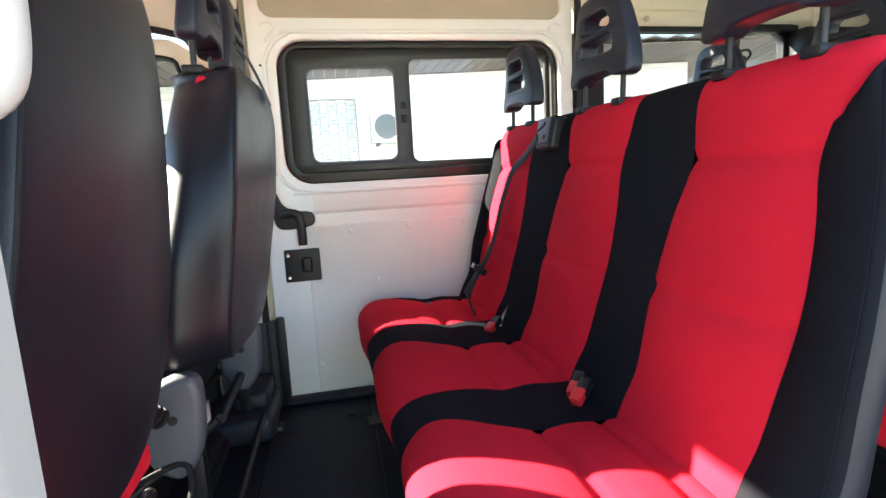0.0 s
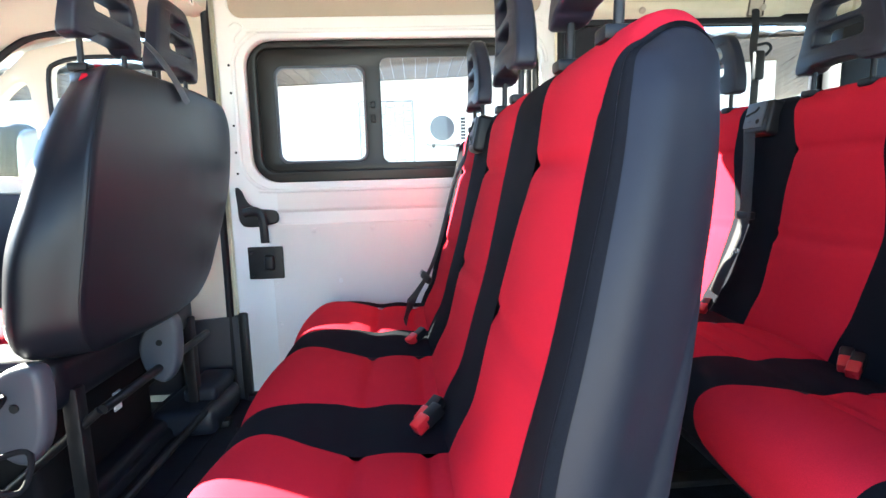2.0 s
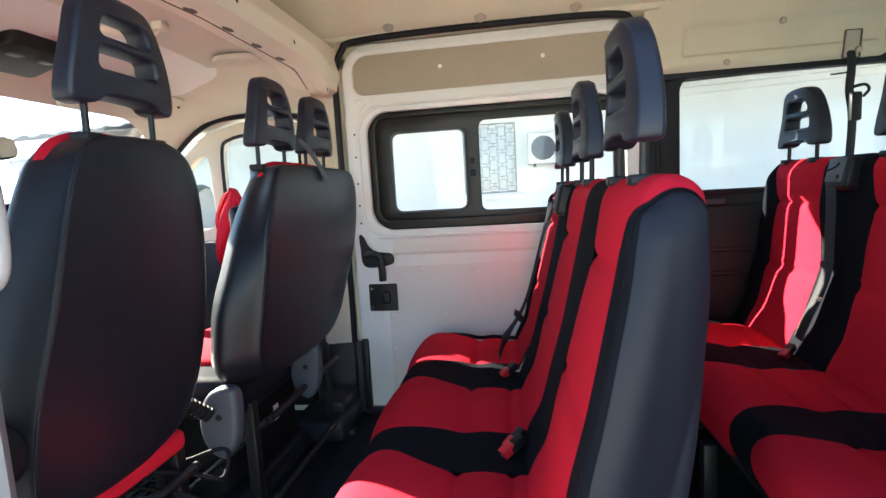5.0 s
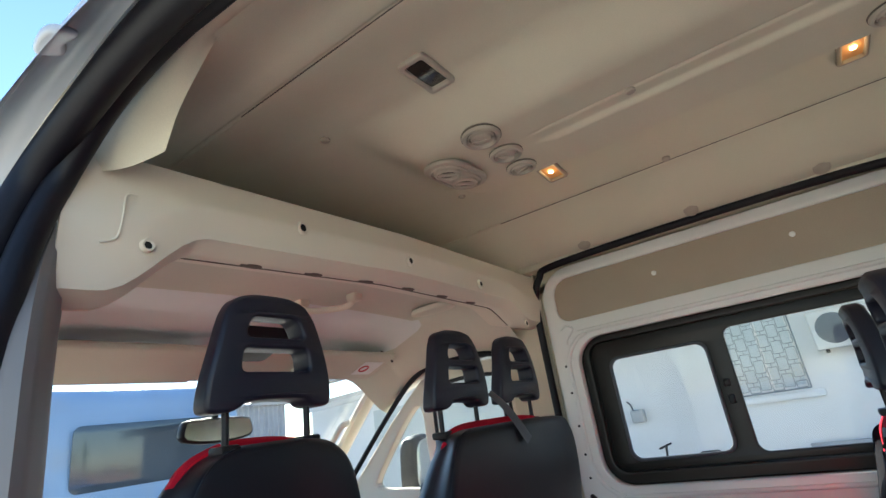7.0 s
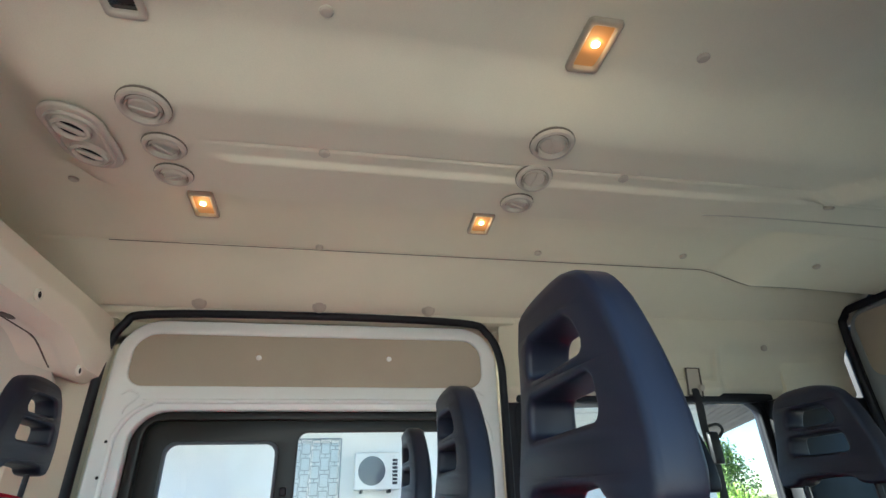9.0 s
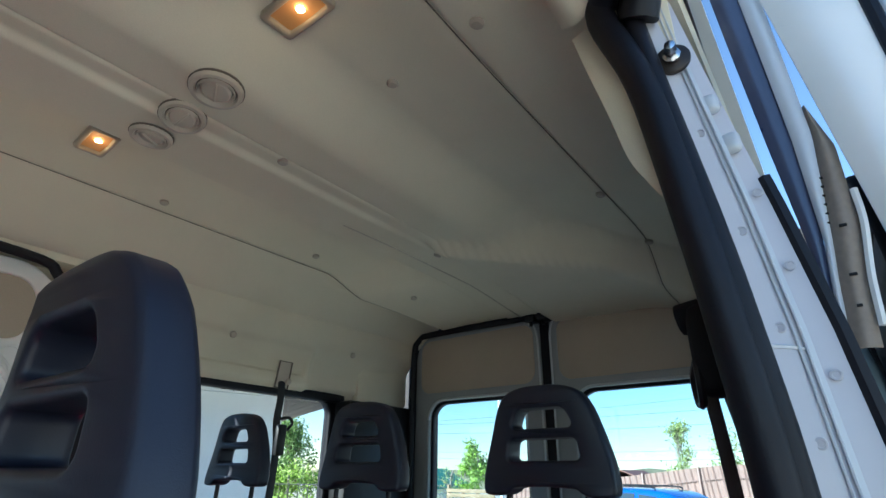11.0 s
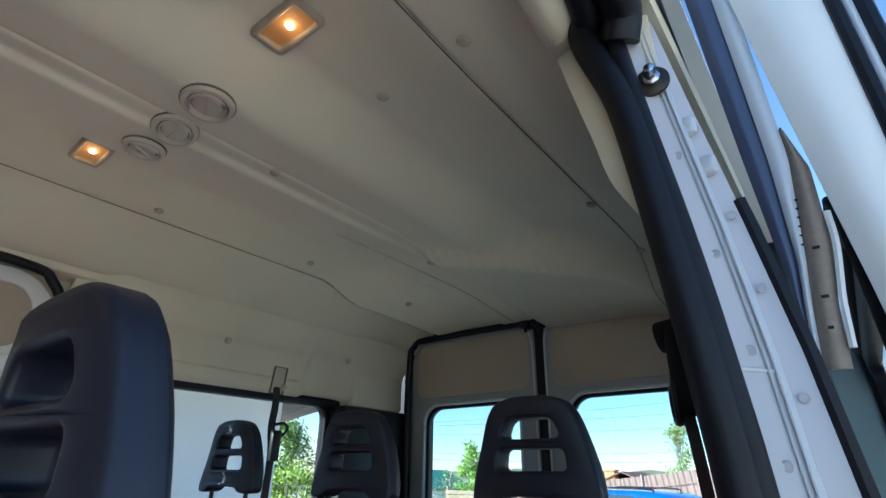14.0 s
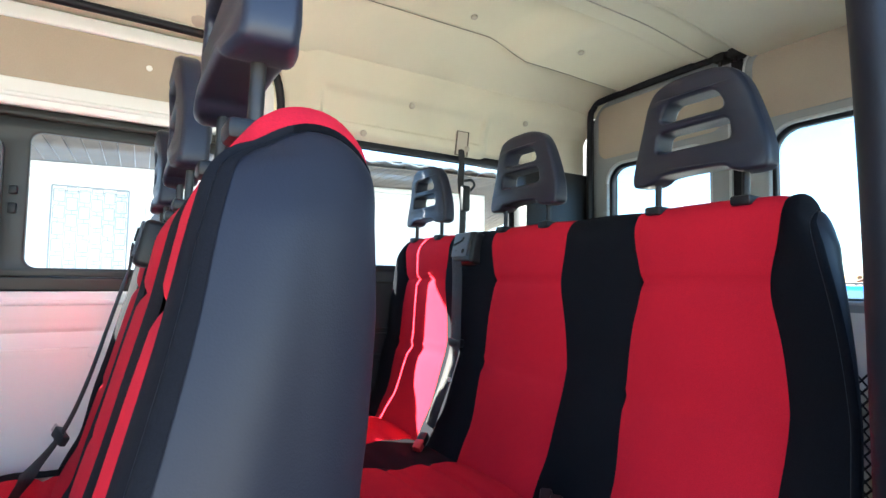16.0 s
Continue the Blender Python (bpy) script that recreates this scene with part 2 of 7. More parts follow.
def tube(points, r, n=10, flat=1.0, side=None, per=6, smooth=True, closed=False):
    """A round or flattened section swept along points; flat: thickness over width, side: the width's direction."""
    pts = smooth_path(points, per) if smooth else [Vector(p) for p in points]
    bm = bmesh.new()
    rings, last = [], Vector(side) if side else None
    for i, p in enumerate(pts):
        d = (pts[min(i + 1, len(pts) - 1)] - pts[max(i - 1, 0)]).normalized()
        ref = last if last is not None else (Vector((0, 0, 1)) if abs(d.z) < 0.9 else Vector((1, 0, 0)))
        u = (ref - d * ref.dot(d)).normalized()
        w = d.cross(u)
        if not side:
            last = u
        rings.append([bm.verts.new(p + u * r * math.cos(2 * math.pi * k / n) + w * r * flat * math.sin(2 * math.pi * k / n)) for k in range(n)])
    for a, b in zip(rings, rings[1:]):
        for k in range(n):
            bm.faces.new((a[k], a[(k + 1) % n], b[(k + 1) % n], b[k]))
    bm.faces.new(rings[0]), bm.faces.new(rings[-1])
    return bm


def sheet(f, nu, nv, thick=None):
    """A grid of places f(u, v) for u, v from 0 to 1; thick: a vector or function by which its back lies away."""
    bm = bmesh.new()
    rows = [[bm.verts.new(f(i / nu, j / nv)) for j in range(nv + 1)] for i in range(nu + 1)]
    for i in range(nu):
        for j in range(nv):
            bm.faces.new((rows[i][j], rows[i + 1][j], rows[i + 1][j + 1], rows[i][j + 1]))
    if thick is not None:
        off = Vector(thick)
        back = [[bm.verts.new(v.co + off) for v in r] for r in rows]
        for i in range(nu):
            for j in range(nv):
                bm.faces.new((back[i][j], back[i][j + 1], back[i + 1][j + 1], back[i + 1][j]))
        for i in range(nu):
            bm.faces.new((rows[i][0], back[i][0], back[i + 1][0], rows[i + 1][0]))
            bm.faces.new((rows[i][nv], rows[i + 1][nv], back[i + 1][nv], back[i][nv]))
        for j in range(nv):
            bm.faces.new((rows[0][j], rows[0][j + 1], back[0][j + 1], back[0][j]))
            bm.faces.new((rows[nu][j], back[nu][j], back[nu][j + 1], rows[nu][j + 1]))
    return bm


def rounded(x0, x1, y0, y1, r, n=6):
    """A rectangle with rounded corners, as 2D points; r may give the four corners' radii."""
    rs = r if isinstance(r, tuple) else (r,) * 4
    out = []
    for (cx, cy, a), q in zip(((x1, y1, 0), (x0, y1, 90), (x0, y0, 180), (x1, y0, 270)), rs):
        sx, sy = (1 if cx == x1 else -1), (1 if cy == y1 else -1)
        for k in range(n + 1):
            t = radians(a + 90 * k / n)
            out.append((cx - sx * q + q * math.cos(t), cy - sy * q + q * math.sin(t)))
    return out


def soft(points, per=5):
    """A closed smooth outline through 2D points."""
    n, out = len(points), []
    for i in range(n):
        p0, p1, p2, p3 = (Vector(points[(i + k) % n]) for k in (-1, 0, 1, 2))
        for k in range(per):
            t = k / per
            q = 0.5 * ((2 * p1) + (p2 - p0) * t + (2 * p0 - 5 * p1 + 4 * p2 - p3) * t * t + (3 * p1 - p0 - 3 * p2 + p3) * t ** 3)
            out.append((q.x, q.y))
    return out


def plate(outlines, thick, bevel=0.0, place=None, res=2):
    """A flat piece with holes: its outlines (the outer first), thickness and rounded edges, laid out by place(u, v, w)."""
    cu = bpy.data.curves.new("plate", "CURVE")
    cu.dimensions, cu.fill_mode = "2D", "BOTH"
    cu.extrude, cu.bevel_depth, cu.bevel_resolution, cu.offset = thick / 2 - bevel, bevel, res, -bevel
    for pts in outlines:
        s = cu.splines.new("POLY")
        s.points.add(len(pts) - 1)
        for p, (x, y) in zip(s.points, pts):
            p.co = (x, y, 0, 1)
        s.use_cyclic_u = True
    ob = bpy.data.objects.new("plate", cu)
    me = bpy.data.meshes.new_from_object(ob)
    bm = bmesh.new()
    bm.from_mesh(me)
    bpy.data.objects.remove(ob), bpy.data.curves.remove(cu), bpy.data.meshes.remove(me)
    bmesh.ops.remove_doubles(bm, verts=bm.verts, dist=1e-5)
    if place:
        for v in bm.verts:
            v.co = Vector(place(*v.co))
    bmesh.ops.recalc_face_normals(bm, faces=bm.faces)
    return bm


def on_xz(y):
    return lambda u, v, w: (u, y + w, v)


def on_yz(x):
    return lambda u, v, w: (x + w, u, v)


def step(a, b, t):
    t = max(0.0, min(1.0, (t - a) / (b - a)))
    return t * t * (3 - 2 * t)


def lerp(a, b, t):
    return a + (b - a) * t


def ramp_up(a, b, t, soft_edge=0.12):
    """A straight rise from 0 to 1 with only slightly rounded ends."""
    t = max(0.0, min(1.0, (t - a) / (b - a)))
    return lerp(t, t * t * (3 - 2 * t), soft_edge)


# ---- the van's shell ----
FLOOR_Z, GROUND_Z = 0.0, -0.56


def structure(name, bm, mat, label, category, angle=35):
    ob = part(name, bm, mat, angle=angle)
    return tagged(ob, label, category, kind="structure")


def near_seam(x):
    """The joint on the doorway's side runs slightly inwards towards the rear."""
    return -0.545 + 0.025 * step(0.2, 1.1, x) + 0.02 * step(1.75, 2.2, x)


def roof_z(x, y):
    """The roof lining's height: a shallow arch, with the lower air duct along its middle and a lower rear end."""
    a = abs(y)
    if y > 0:
        z = 1.895 - 0.035 * step(0.34, 0.60, a) - 0.15 * step(0.56, 0.83, a)
    else:
        z = 1.895 - 0.050 * step(0.34, 0.60, a) - 0.085 * step(0.60, 0.84, a)
    nose = step(-0.43, -0.27, x)
    duct = step(-0.29, -0.10, y) * (1 - step(0.203, 0.230, y)) * nose
    if y < 0.1:
        back = 1.5 * ramp_up(1.64, 1.785, x + 1.05 * (y + 0.22)) * (1 - step(0.70, 0.84, a)) * (1 - step(0.0, 0.1, y))
    else:
        back = 0.95 * ramp_up(1.67, 1.83, x + 0.3 * (y - 0.3)) * (1 - step(0.56, 0.64, a)) * step(0.1, 0.22, y)
    z -= 0.070 * max(duct, back)
    ribs = step(-0.03, 0.03, x) * (1 - 0.55 * step(1.2, 1.5, x)) * (1 - step(0.203, 0.230, y))
    z -= 0.011 * ribs * step(0.034, 0.056, y)
    z += 0.004 * ribs * math.exp(-((y + 0.005) / 0.004) ** 2)
    for seam in (0.580, near_seam(x)):
        z += 0.006 * math.exp(-((y - seam) / 0.0045) ** 2)
    z -= 0.035 * step(1.85, 2.34, x) * (1 - step(0.3, 0.75, a))
    return z - 0.014 + 0.021 * y


X0, X1 = -1.20, 2.36
ceiling = sheet(lambda u, v: Vector((lerp(X0, X1, u), lerp(-0.80, 0.79, v), roof_z(lerp(X0, X1, u), lerp(-0.80, 0.79, v)))), 134, 420, (0, 0, 0.012))
CEILING = structure("ceiling", ceiling, BEIGE, "beige moulded roof lining with a raised air duct along the middle", "ceiling")
# Unseen side edges raised behind x 0.1 to block sun from the open door.
shell = sheet(lambda u, v: Vector((lerp(-0.75, 2.42, u), lerp(-0.86, 0.86, v), 2.0 - (0.25 - 0.19 * step(0.1, 0.5, lerp(-0.75, 2.42, u))) * step(0.5, 0.86, abs(lerp(-0.86, 0.86, v))))), 16, 24, (0, 0, 0.01))
structure("roof_shell", shell, WHITE, "white painted high roof of the van", "roof")

# floor
structure("floor", box(-2.3, 2.34, -0.84, 0.90, -0.06, 0.0, 0.0), MAT, "dark grey rubber floor of the van", "floor")
structure("floor_carpet", box(0.62, 2.30, -0.80, 0.82, 0.0005, 0.012, 0.004), CARPET, "black speckled carpet under the rear bench", "carpet")

# far side wall, in pieces round its openings: the sliding door and the rear window
rear_hole = rounded(0.990, 1.905, 0.955, 1.435, 0.06)
wall_rear = plate([rounded(0.855, 2.34, -0.02, 1.70, 0.01), rear_hole], 0.05, 0.004, on_xz(0.885))
FAR_SHIFT = Vector((0.012, 0.025, 0.006))
structure("wall_far_rear", wall_rear, DARK_GREY, "dark plastic side lining below and round the rear window", "wall").location = FAR_SHIFT
structure("wall_far_front", plate([[(-0.62, -0.02), (-0.465, -0.02), (-0.465, 1.72), (-0.62, 1.72)]], 0.06, 0.004, on_xz(0.885)), BEIGE, "beige front pillar lining beside the sliding door", "wall")
structure("wall_far_top", joined(box(-0.62, 2.34, 0.80, 0.92, 1.70, 1.80, 0.01), box(-0.62, 0.88, 0.892, 0.92, 1.62, 1.75, 0.0), box(-0.50, -0.43, 0.892, 0.93, -0.02, 1.65, 0.0), box(0.80, 0.90, 0.912, 0.95, -0.02, 1.65, 0.0)), BEIGE, "beige upper edge of the far wall", "wall")


def trim_rear(u, v):
    x, z = lerp(0.845, 2.325, u), lerp(1.425, 1.735, v)
    y = 0.86 - 0.035 * step(1.43, 1.48, z) - 0.075 * step(1.5, 1.74, z)
    y += 0.055 * (1 - step(0.83, 0.97, x)) * step(1.43, 1.56, z)
    y += 0.012 * step(0.985, 1.0, x) * step(1.50, 1.515, z) * (1 - step(1.60, 1.63, z)) * (1 - step(1.70, 1.72, x))
    y += 0.02 * step(1.72, 1.76, x) * (1 - step(1.60, 1.66, z)) - 0.018 * step(1.86, 2.02, x) * (1 - 0.5 * step(1.50, 1.72, z)) + 0.010 * step(2.10, 2.30, x)
    return Vector((x, y, z))


TRIM_FAR = structure("trim_far", sheet(trim_rear, 200, 60, (0, 0.02, 0)), BEIGE, "beige moulded lining above the rear side window", "trim")
TRIM_FAR.location = (0.01, 0.018, 0.006)


def bead(name, points, r, label="black rubber door seal", mat=RUBBER, per=5, flat=1.0, side=None, n=16):
    return structure(name, tube(points, r, n=n, per=per, flat=flat, side=side), mat, label, "seal")


# far sliding door, closed
door = thing("sliding_door", "closed white sliding door with a two-pane window", "door", at=(0.007, -0.002, 0.005))
DX0, DX1, DZ1 = -0.445, 0.825, 1.686
outer = rounded(DX0, DX1, 0.0, DZ1, (0.13, 0.13, 0.02, 0.02), 8)
win_hole = rounded(-0.352, 0.768, 0.862, 1.392, (0.10, 0.10, 0.10, 0.10), 8)
up_hole = rounded(-0.395, 0.772, 1.468, 1.640, (0.07, 0.07, 0.05, 0.05), 6)
low_hole = rounded(-0.28, 0.78, 0.04, 0.68, 0.02, 4)
part("door_frame", plate([outer, win_hole, up_hole, low_hole], 0.05, 0.006, on_xz(0.865)), WHITE, door)
part("upper_panel", plate([rounded(-0.41, 0.785, 1.455, 1.652, (0.075, 0.075, 0.055, 0.055), 6)], 0.012, 0.003, on_xz(0.856)), BOARD, door, "beige-brown hardboard panel")
part("lower_panel", plate([rounded(-0.30, 0.80, 0.025, 0.70, 0.015, 4)], 0.02, 0.004, on_xz(0.846)), WHITE_BOARD, door, "white lower door board")


def ledge(u, v):
    s = v * 6
    pts = [(0.852, 0.690), (0.842, 0.706), (0.842, 0.742), (0.834, 0.758), (0.834, 0.79), (0.842, 0.838), (0.885, 0.845)]
    i = min(5, int(s))
    a, b = pts[i], pts[i + 1]
    return Vector((lerp(-0.262, 0.80, u), lerp(a[0], b[0], s - i), lerp(a[1], b[1], s - i)))


part("ledge", sheet(ledge, 4, 24, (0, 0.012, 0)), WHITE_BOARD, door, "folded white sheet below the window")
part("window_surround", plate([rounded(-0.352, 0.768, 0.862, 1.392, 0.10, 8), rounded(-0.318, 0.742, 0.905, 1.366, 0.05, 6)], 0.03, 0.006, on_xz(0.885)), FRAME_PLASTIC, door, "black window surround")
wf = part("window_frame", plate([rounded(-0.325, 0.750, 0.895, 1.372, 0.03, 6), rounded(-0.252, 0.088, 0.938, 1.300, 0.035, 6), rounded(0.150, 0.725, 0.930, 1.330, 0.03, 6)], 0.022, 0.005, on_xz(0.905)), FRAME_PLASTIC, door, "black sliding window frame")
part("pane_rim", plate([rounded(-0.256, 0.092, 0.934, 1.304, 0.037, 6), rounded(-0.246, 0.082, 0.944, 1.294, 0.033, 6)], 0.014, 0.003, on_xz(0.893)), GREY_PLASTIC, wf, "grey rim of the sliding pane")
pane("pane", -0.26, 0.10, 0.906, 0.910, 0.93, 1.31, wf, GLASS)
pane("pane", 0.13, 0.735, 0.912, 0.916, 0.92, 1.34, wf, GLASS)
part("window_catch", joined(box(0.108, 0.128, 0.880, 0.896, 1.085, 1.115, 0.004), box(0.108, 0.128, 0.880, 0.896, 1.14, 1.165, 0.004)), BLACK_PLASTIC, wf)
bead("door_seal", [(-0.478, 0.838, 0.0), (-0.474, 0.842, 0.5), (-0.470, 0.838, 1.0), (-0.468, 0.83, 1.40), (-0.458, 0.818, 1.57), (-0.42, 0.81, 1.665), (-0.33, 0.806, 1.70), (0.2, 0.803, 1.708), (0.70, 0.806, 1.700), (0.80, 0.812, 1.665), (0.845, 0.82, 1.57), (0.852, 0.83, 1.40), (0.852, 0.85, 0.9)], 0.014)

# header beam between cab and passenger room
def beam_low(y):
    a = abs(y + 0.02)
    return 1.563 + 0.013 * y - 0.03 * a - 0.115 * step(0.58, 0.76, a) * (1 if y < 0 else 0.55)


def beam_top(y):
    return 1.703 + 0.013 * y - 0.02 * abs(y)


def beam(u, v):
    y = lerp(-0.84, 0.83, u)
    lo, hi = beam_low(y), beam_top(y)
    s = v * 5
    ring = [(-0.62, lo + 0.02), (-0.50, lo - 0.012), (-0.456, lo + 0.008), (-0.442, lerp(lo, hi, 0.45)), (-0.462, hi - 0.012), (-1.17, hi - 0.04)]
    i = min(4, int(s))
    f = s - i
    return Vector((lerp(ring[i][0], ring[i + 1][0], f), y, lerp(ring[i][1], ring[i + 1][1], f)))


BEAM_OB = structure("header_beam", sheet(beam, 70, 40, (-0.006, 0, 0)), BEAM, "beige moulded beam between cab roof and high roof", "beam", 50)
structure("front_roof_wall", sheet(lambda u, v: Vector((-1.15 - 0.03 * v, lerp(-0.83, 0.82, u), lerp(1.62, 1.93, v))), 8, 6, (-0.02, 0, 0)), BEIGE, "beige front wall of the high roof", "wall")

for y, side in ((-0.80, "near"), (0.80, "far")):
    structure("roof_recess_wall_" + side, box(-1.18, -0.70, y - 0.012, y + 0.012, 1.60, 1.90, 0.004), BEIGE, "beige side of the recess above the cab", "wall")

# rear doors
def rear_door(name, ya, yb, label):
    d = thing(name, label, "door")
    s = 1 if yb > ya else -1
    lo, hi = min(ya, yb), max(ya, yb)
    hinge_r, seam_r = 0.11, 0.02
    rs = (hinge_r, seam_r, 0.02, 0.02) if yb > ya else (seam_r, hinge_r, 0.02, 0.02)
    win = rounded(lo + (0.085 if s > 0 else 0.085), hi - (0.085 if s > 0 else 0.085), 0.86, 1.462, 0.085, 7)
    pan = rounded(lo + 0.035, hi - 0.035, 1.50, 1.745, 0.05, 6)
    low = rounded(lo + 0.06, hi - 0.06, 0.06, 0.80, 0.04, 6)
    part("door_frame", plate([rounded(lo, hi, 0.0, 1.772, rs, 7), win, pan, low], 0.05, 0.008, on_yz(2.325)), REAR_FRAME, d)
    part("upper_panel", plate([rounded(lo + 0.02, hi - 0.02, 1.49, 1.757, 0.055, 6)], 0.012, 0.003, on_yz(2.309)), BOARD, d, "beige hardboard panel")
    part("lower_panel", plate([rounded(lo + 0.03, hi - 0.03, 0.03, 0.83, 0.04, 6)], 0.012, 0.003, on_yz(2.305)), WHITE_BOARD, d, "pale lower panel")
    wy0, wy1 = lo + 0.085, hi - 0.085
    part("window_rim", plate([rounded(wy0 - 0.008, wy1 + 0.008, 0.852, 1.470, 0.09, 7), rounded(wy0 + 0.012, wy1 - 0.012, 0.872, 1.446, 0.074, 7)], 0.03, 0.006, on_yz(2.335)), RUBBER, d, "black window rubber")
    ring = rounded(wy0 - 0.002, wy1 + 0.002, 0.858, 1.464, 0.087, 7)
    part("window_lip", tube([(2.304, y, z) for y, z in ring], 0.007, 8, smooth=False, closed=True), LIP_HIGHLIGHT, d, "folded lip round the window, highlight painted in")
    pane("pane", 2.340, 2.344, wy0 + 0.005, wy1 - 0.005, 0.865, 1.45, d, REAR_TINT, True)
    return d


REAR_SHIFT = Vector((0.031, 0.021, 0.004))
REAR_DOOR = rear_door("rear_door", 0.062, 0.745, "closed rear door with a large window and beige top panel")
REAR_DOOR.location = REAR_SHIFT
rear_door("rear_door", 0.018, -0.725, "closed rear door with a large window and beige top panel").location = REAR_SHIFT
rear_seal = bead("rear_seal", [(2.29, -0.74, 0.0), (2.29, -0.755, 1.2), (2.29, -0.745, 1.65), (2.275, -0.70, 1.742), (2.265, -0.58, 1.762), (2.265, 0.0, 1.766), (2.265, 0.62, 1.768), (2.268, 0.708, 1.748), (2.268, 0.733, 1.66), (2.27, 0.740, 1.2), (2.27, 0.735, 0.0)], 0.015, "black rubber seal round the rear doors")
rear_seal.location = REAR_SHIFT
for y, out in ((0.014, -1), (0.066, 1)):
    bead("rear_seam_lip", [(2.292, y, 0.0), (2.292, y, 1.0), (2.292, y + 0.002 * out, 1.60), (2.290, y + 0.006 * out, 1.70), (2.288, y + 0.022 * out, 1.738), (2.288, y + 0.04 * out, 1.745)], 0.0045, "lip beside the rear doors' seam, highlight painted in", LIP_HIGHLIGHT, n=8).location = REAR_SHIFT
bead("rear_corner_seal", [(2.312, 0.754, 0.0), (2.312, 0.757, 1.0), (2.312, 0.757, 1.60), (2.312, 0.748, 1.70)], 0.018, "black rubber in the rear corner").location = REAR_SHIFT
structure("rear_seam_seal", box(2.30, 2.33, 0.018, 0.062, 0.0, 1.77, 0.006), RUBBER, "black rubber strip between the rear doors", "seal").location = REAR_SHIFT
structure("rear_frame", joined(box(2.425, 2.45, 0.72, 0.95, -0.1, 1.95, 0), box(2.425, 2.45, -0.95, -0.70, -0.1, 1.95, 0), box(2.425, 2.45, -0.70, 0.72, 1.72, 1.95, 0)), RUBBER, "dark body frame round the rear doors", "frame")
structure("wall_far_corner", box(1.93, 2.34, 0.785, 0.89, 0.0, 1.44, 0.02), BLACK_PLASTIC, "black plastic rear corner lining", "wall")
structure("wall_rear_corner", box(2.01, 2.34, 0.83, 0.89, 1.442, 1.80, 0.02), BEIGE, "beige rear corner lining", "wall")

# near side: pillars round the open doorway
structure("wall_near_rear", plate([rounded(1.02, 2.36, -0.02, 1.70, 0.01), rounded(1.12, 1.95, 0.955, 1.435, 0.06)], 0.024, 0.004, lambda u, v, w: (u, -0.861 + w + 0.06 * step(1.1, 1.7, v), v)), DARK_GREY, "dark near side lining behind the doorway", "wall")
structure("outer_wall_near", plate([rounded(1.03, 2.40, -0.30, 1.68, 0.01), rounded(1.14, 1.93, 0.975, 1.415, 0.06)], 0.008, 0.002, lambda u, v, w: (u, -0.878 + w + 0.06 * step(1.1, 1.7, v), v)), WHITE, "white painted outside of the van behind the doorway", "wall")
structure("wall_near_top", sheet(lambda u, v: Vector((lerp(-0.62, 2.34, u), lerp(-0.80, -0.845, v), 1.775 - 0.02 * v)), 8, 3, (0, -0.005, 0.01)), BEIGE, "beige lining above the open doorway", "wall")
structure("floor_sill", box(-0.45, 1.0, -0.98, -0.842, -0.10, -0.004, 0.01), BLACK_PLASTIC, "black doorway step", "sill")
pillar_line = [(-0.795, 1.775), (-0.815, 1.60), (-0.838, 1.42), (-0.852, 1.28), (-0.863, 1.11), (-0.868, 0.78), (-0.868, 0.0)]


def pillar(u, v):
    s = v * (len(pillar_line) - 1)
    i = min(len(pillar_line) - 2, int(s))
    y, z = (lerp(a, b, s - i) for a, b in zip(pillar_line[i], pillar_line[i + 1]))
    return Vector((0.946 + 0.02 * u, y - (0.027 + 0.012 * v) * u, z))


PILLAR = structure("rear_pillar", sheet(pillar, 8, 36, (0.05, 0, 0)), PILLAR_SHADED, "white painted door pillar with spot welds", "pillar")
bead("doorway_seal", [(0.931, y, z) for y, z in reversed([(y + 0.024, z) for y, z in pillar_line[1:]])] + [(0.925, -0.757, 1.72), (0.90, -0.772, 1.745), (0.80, -0.782, 1.748), (0.5, -0.795, 1.735), (0.0, -0.808, 1.715), (-0.20, -0.812, 1.722), (-0.36, -0.818, 1.690), (-0.445, -0.838, 1.60), (-0.445, -0.868, 1.50), (-0.425, -0.892, 1.40), (-0.405, -0.910, 1.28), (-0.40, -0.914, 0.9), (-0.40, -0.914, 0.0)], 0.020, "black rubber seal round the open doorway", per=5)
front_line = [(-0.455, -0.840, 1.52), (-0.425, -0.862, 1.43), (-0.375, -0.882, 1.31), (-0.354, -0.888, 1.15), (-0.352, -0.89, 0.8), (-0.352, -0.89, 0.0)]


def front_pillar(u, v):
    """A narrow upright strip with rounded edges, its inner side turned towards the cab."""
    p = smooth_path(front_line, 8)[min(40, int(round(v * 40)))]
    ring = [(-0.075, -0.020), (-0.045, -0.026), (-0.012, -0.014), (0.0, 0.0), (-0.010, 0.016), (-0.06, 0.050), (-0.13, 0.075)]
    s = u * 6
    k = min(5, int(s))
    dx, dy = (lerp(ring[k][n], ring[k + 1][n], s - k) for n in (0, 1))
    return Vector((p.x + dx, p.y + dy, p.z))


# Pale trim, darkened to mid grey so its dimness sits in the colour.
structure("front_pillar", sheet(front_pillar, 24, 40), material("dimmed_pillar_plastic", (0.19, 0.187, 0.195), 0.55, vary=0.04, scale=4, bump=0.05, bump_scale=400), "pale front door pillar with its dimness painted in grey", "pillar", 60)

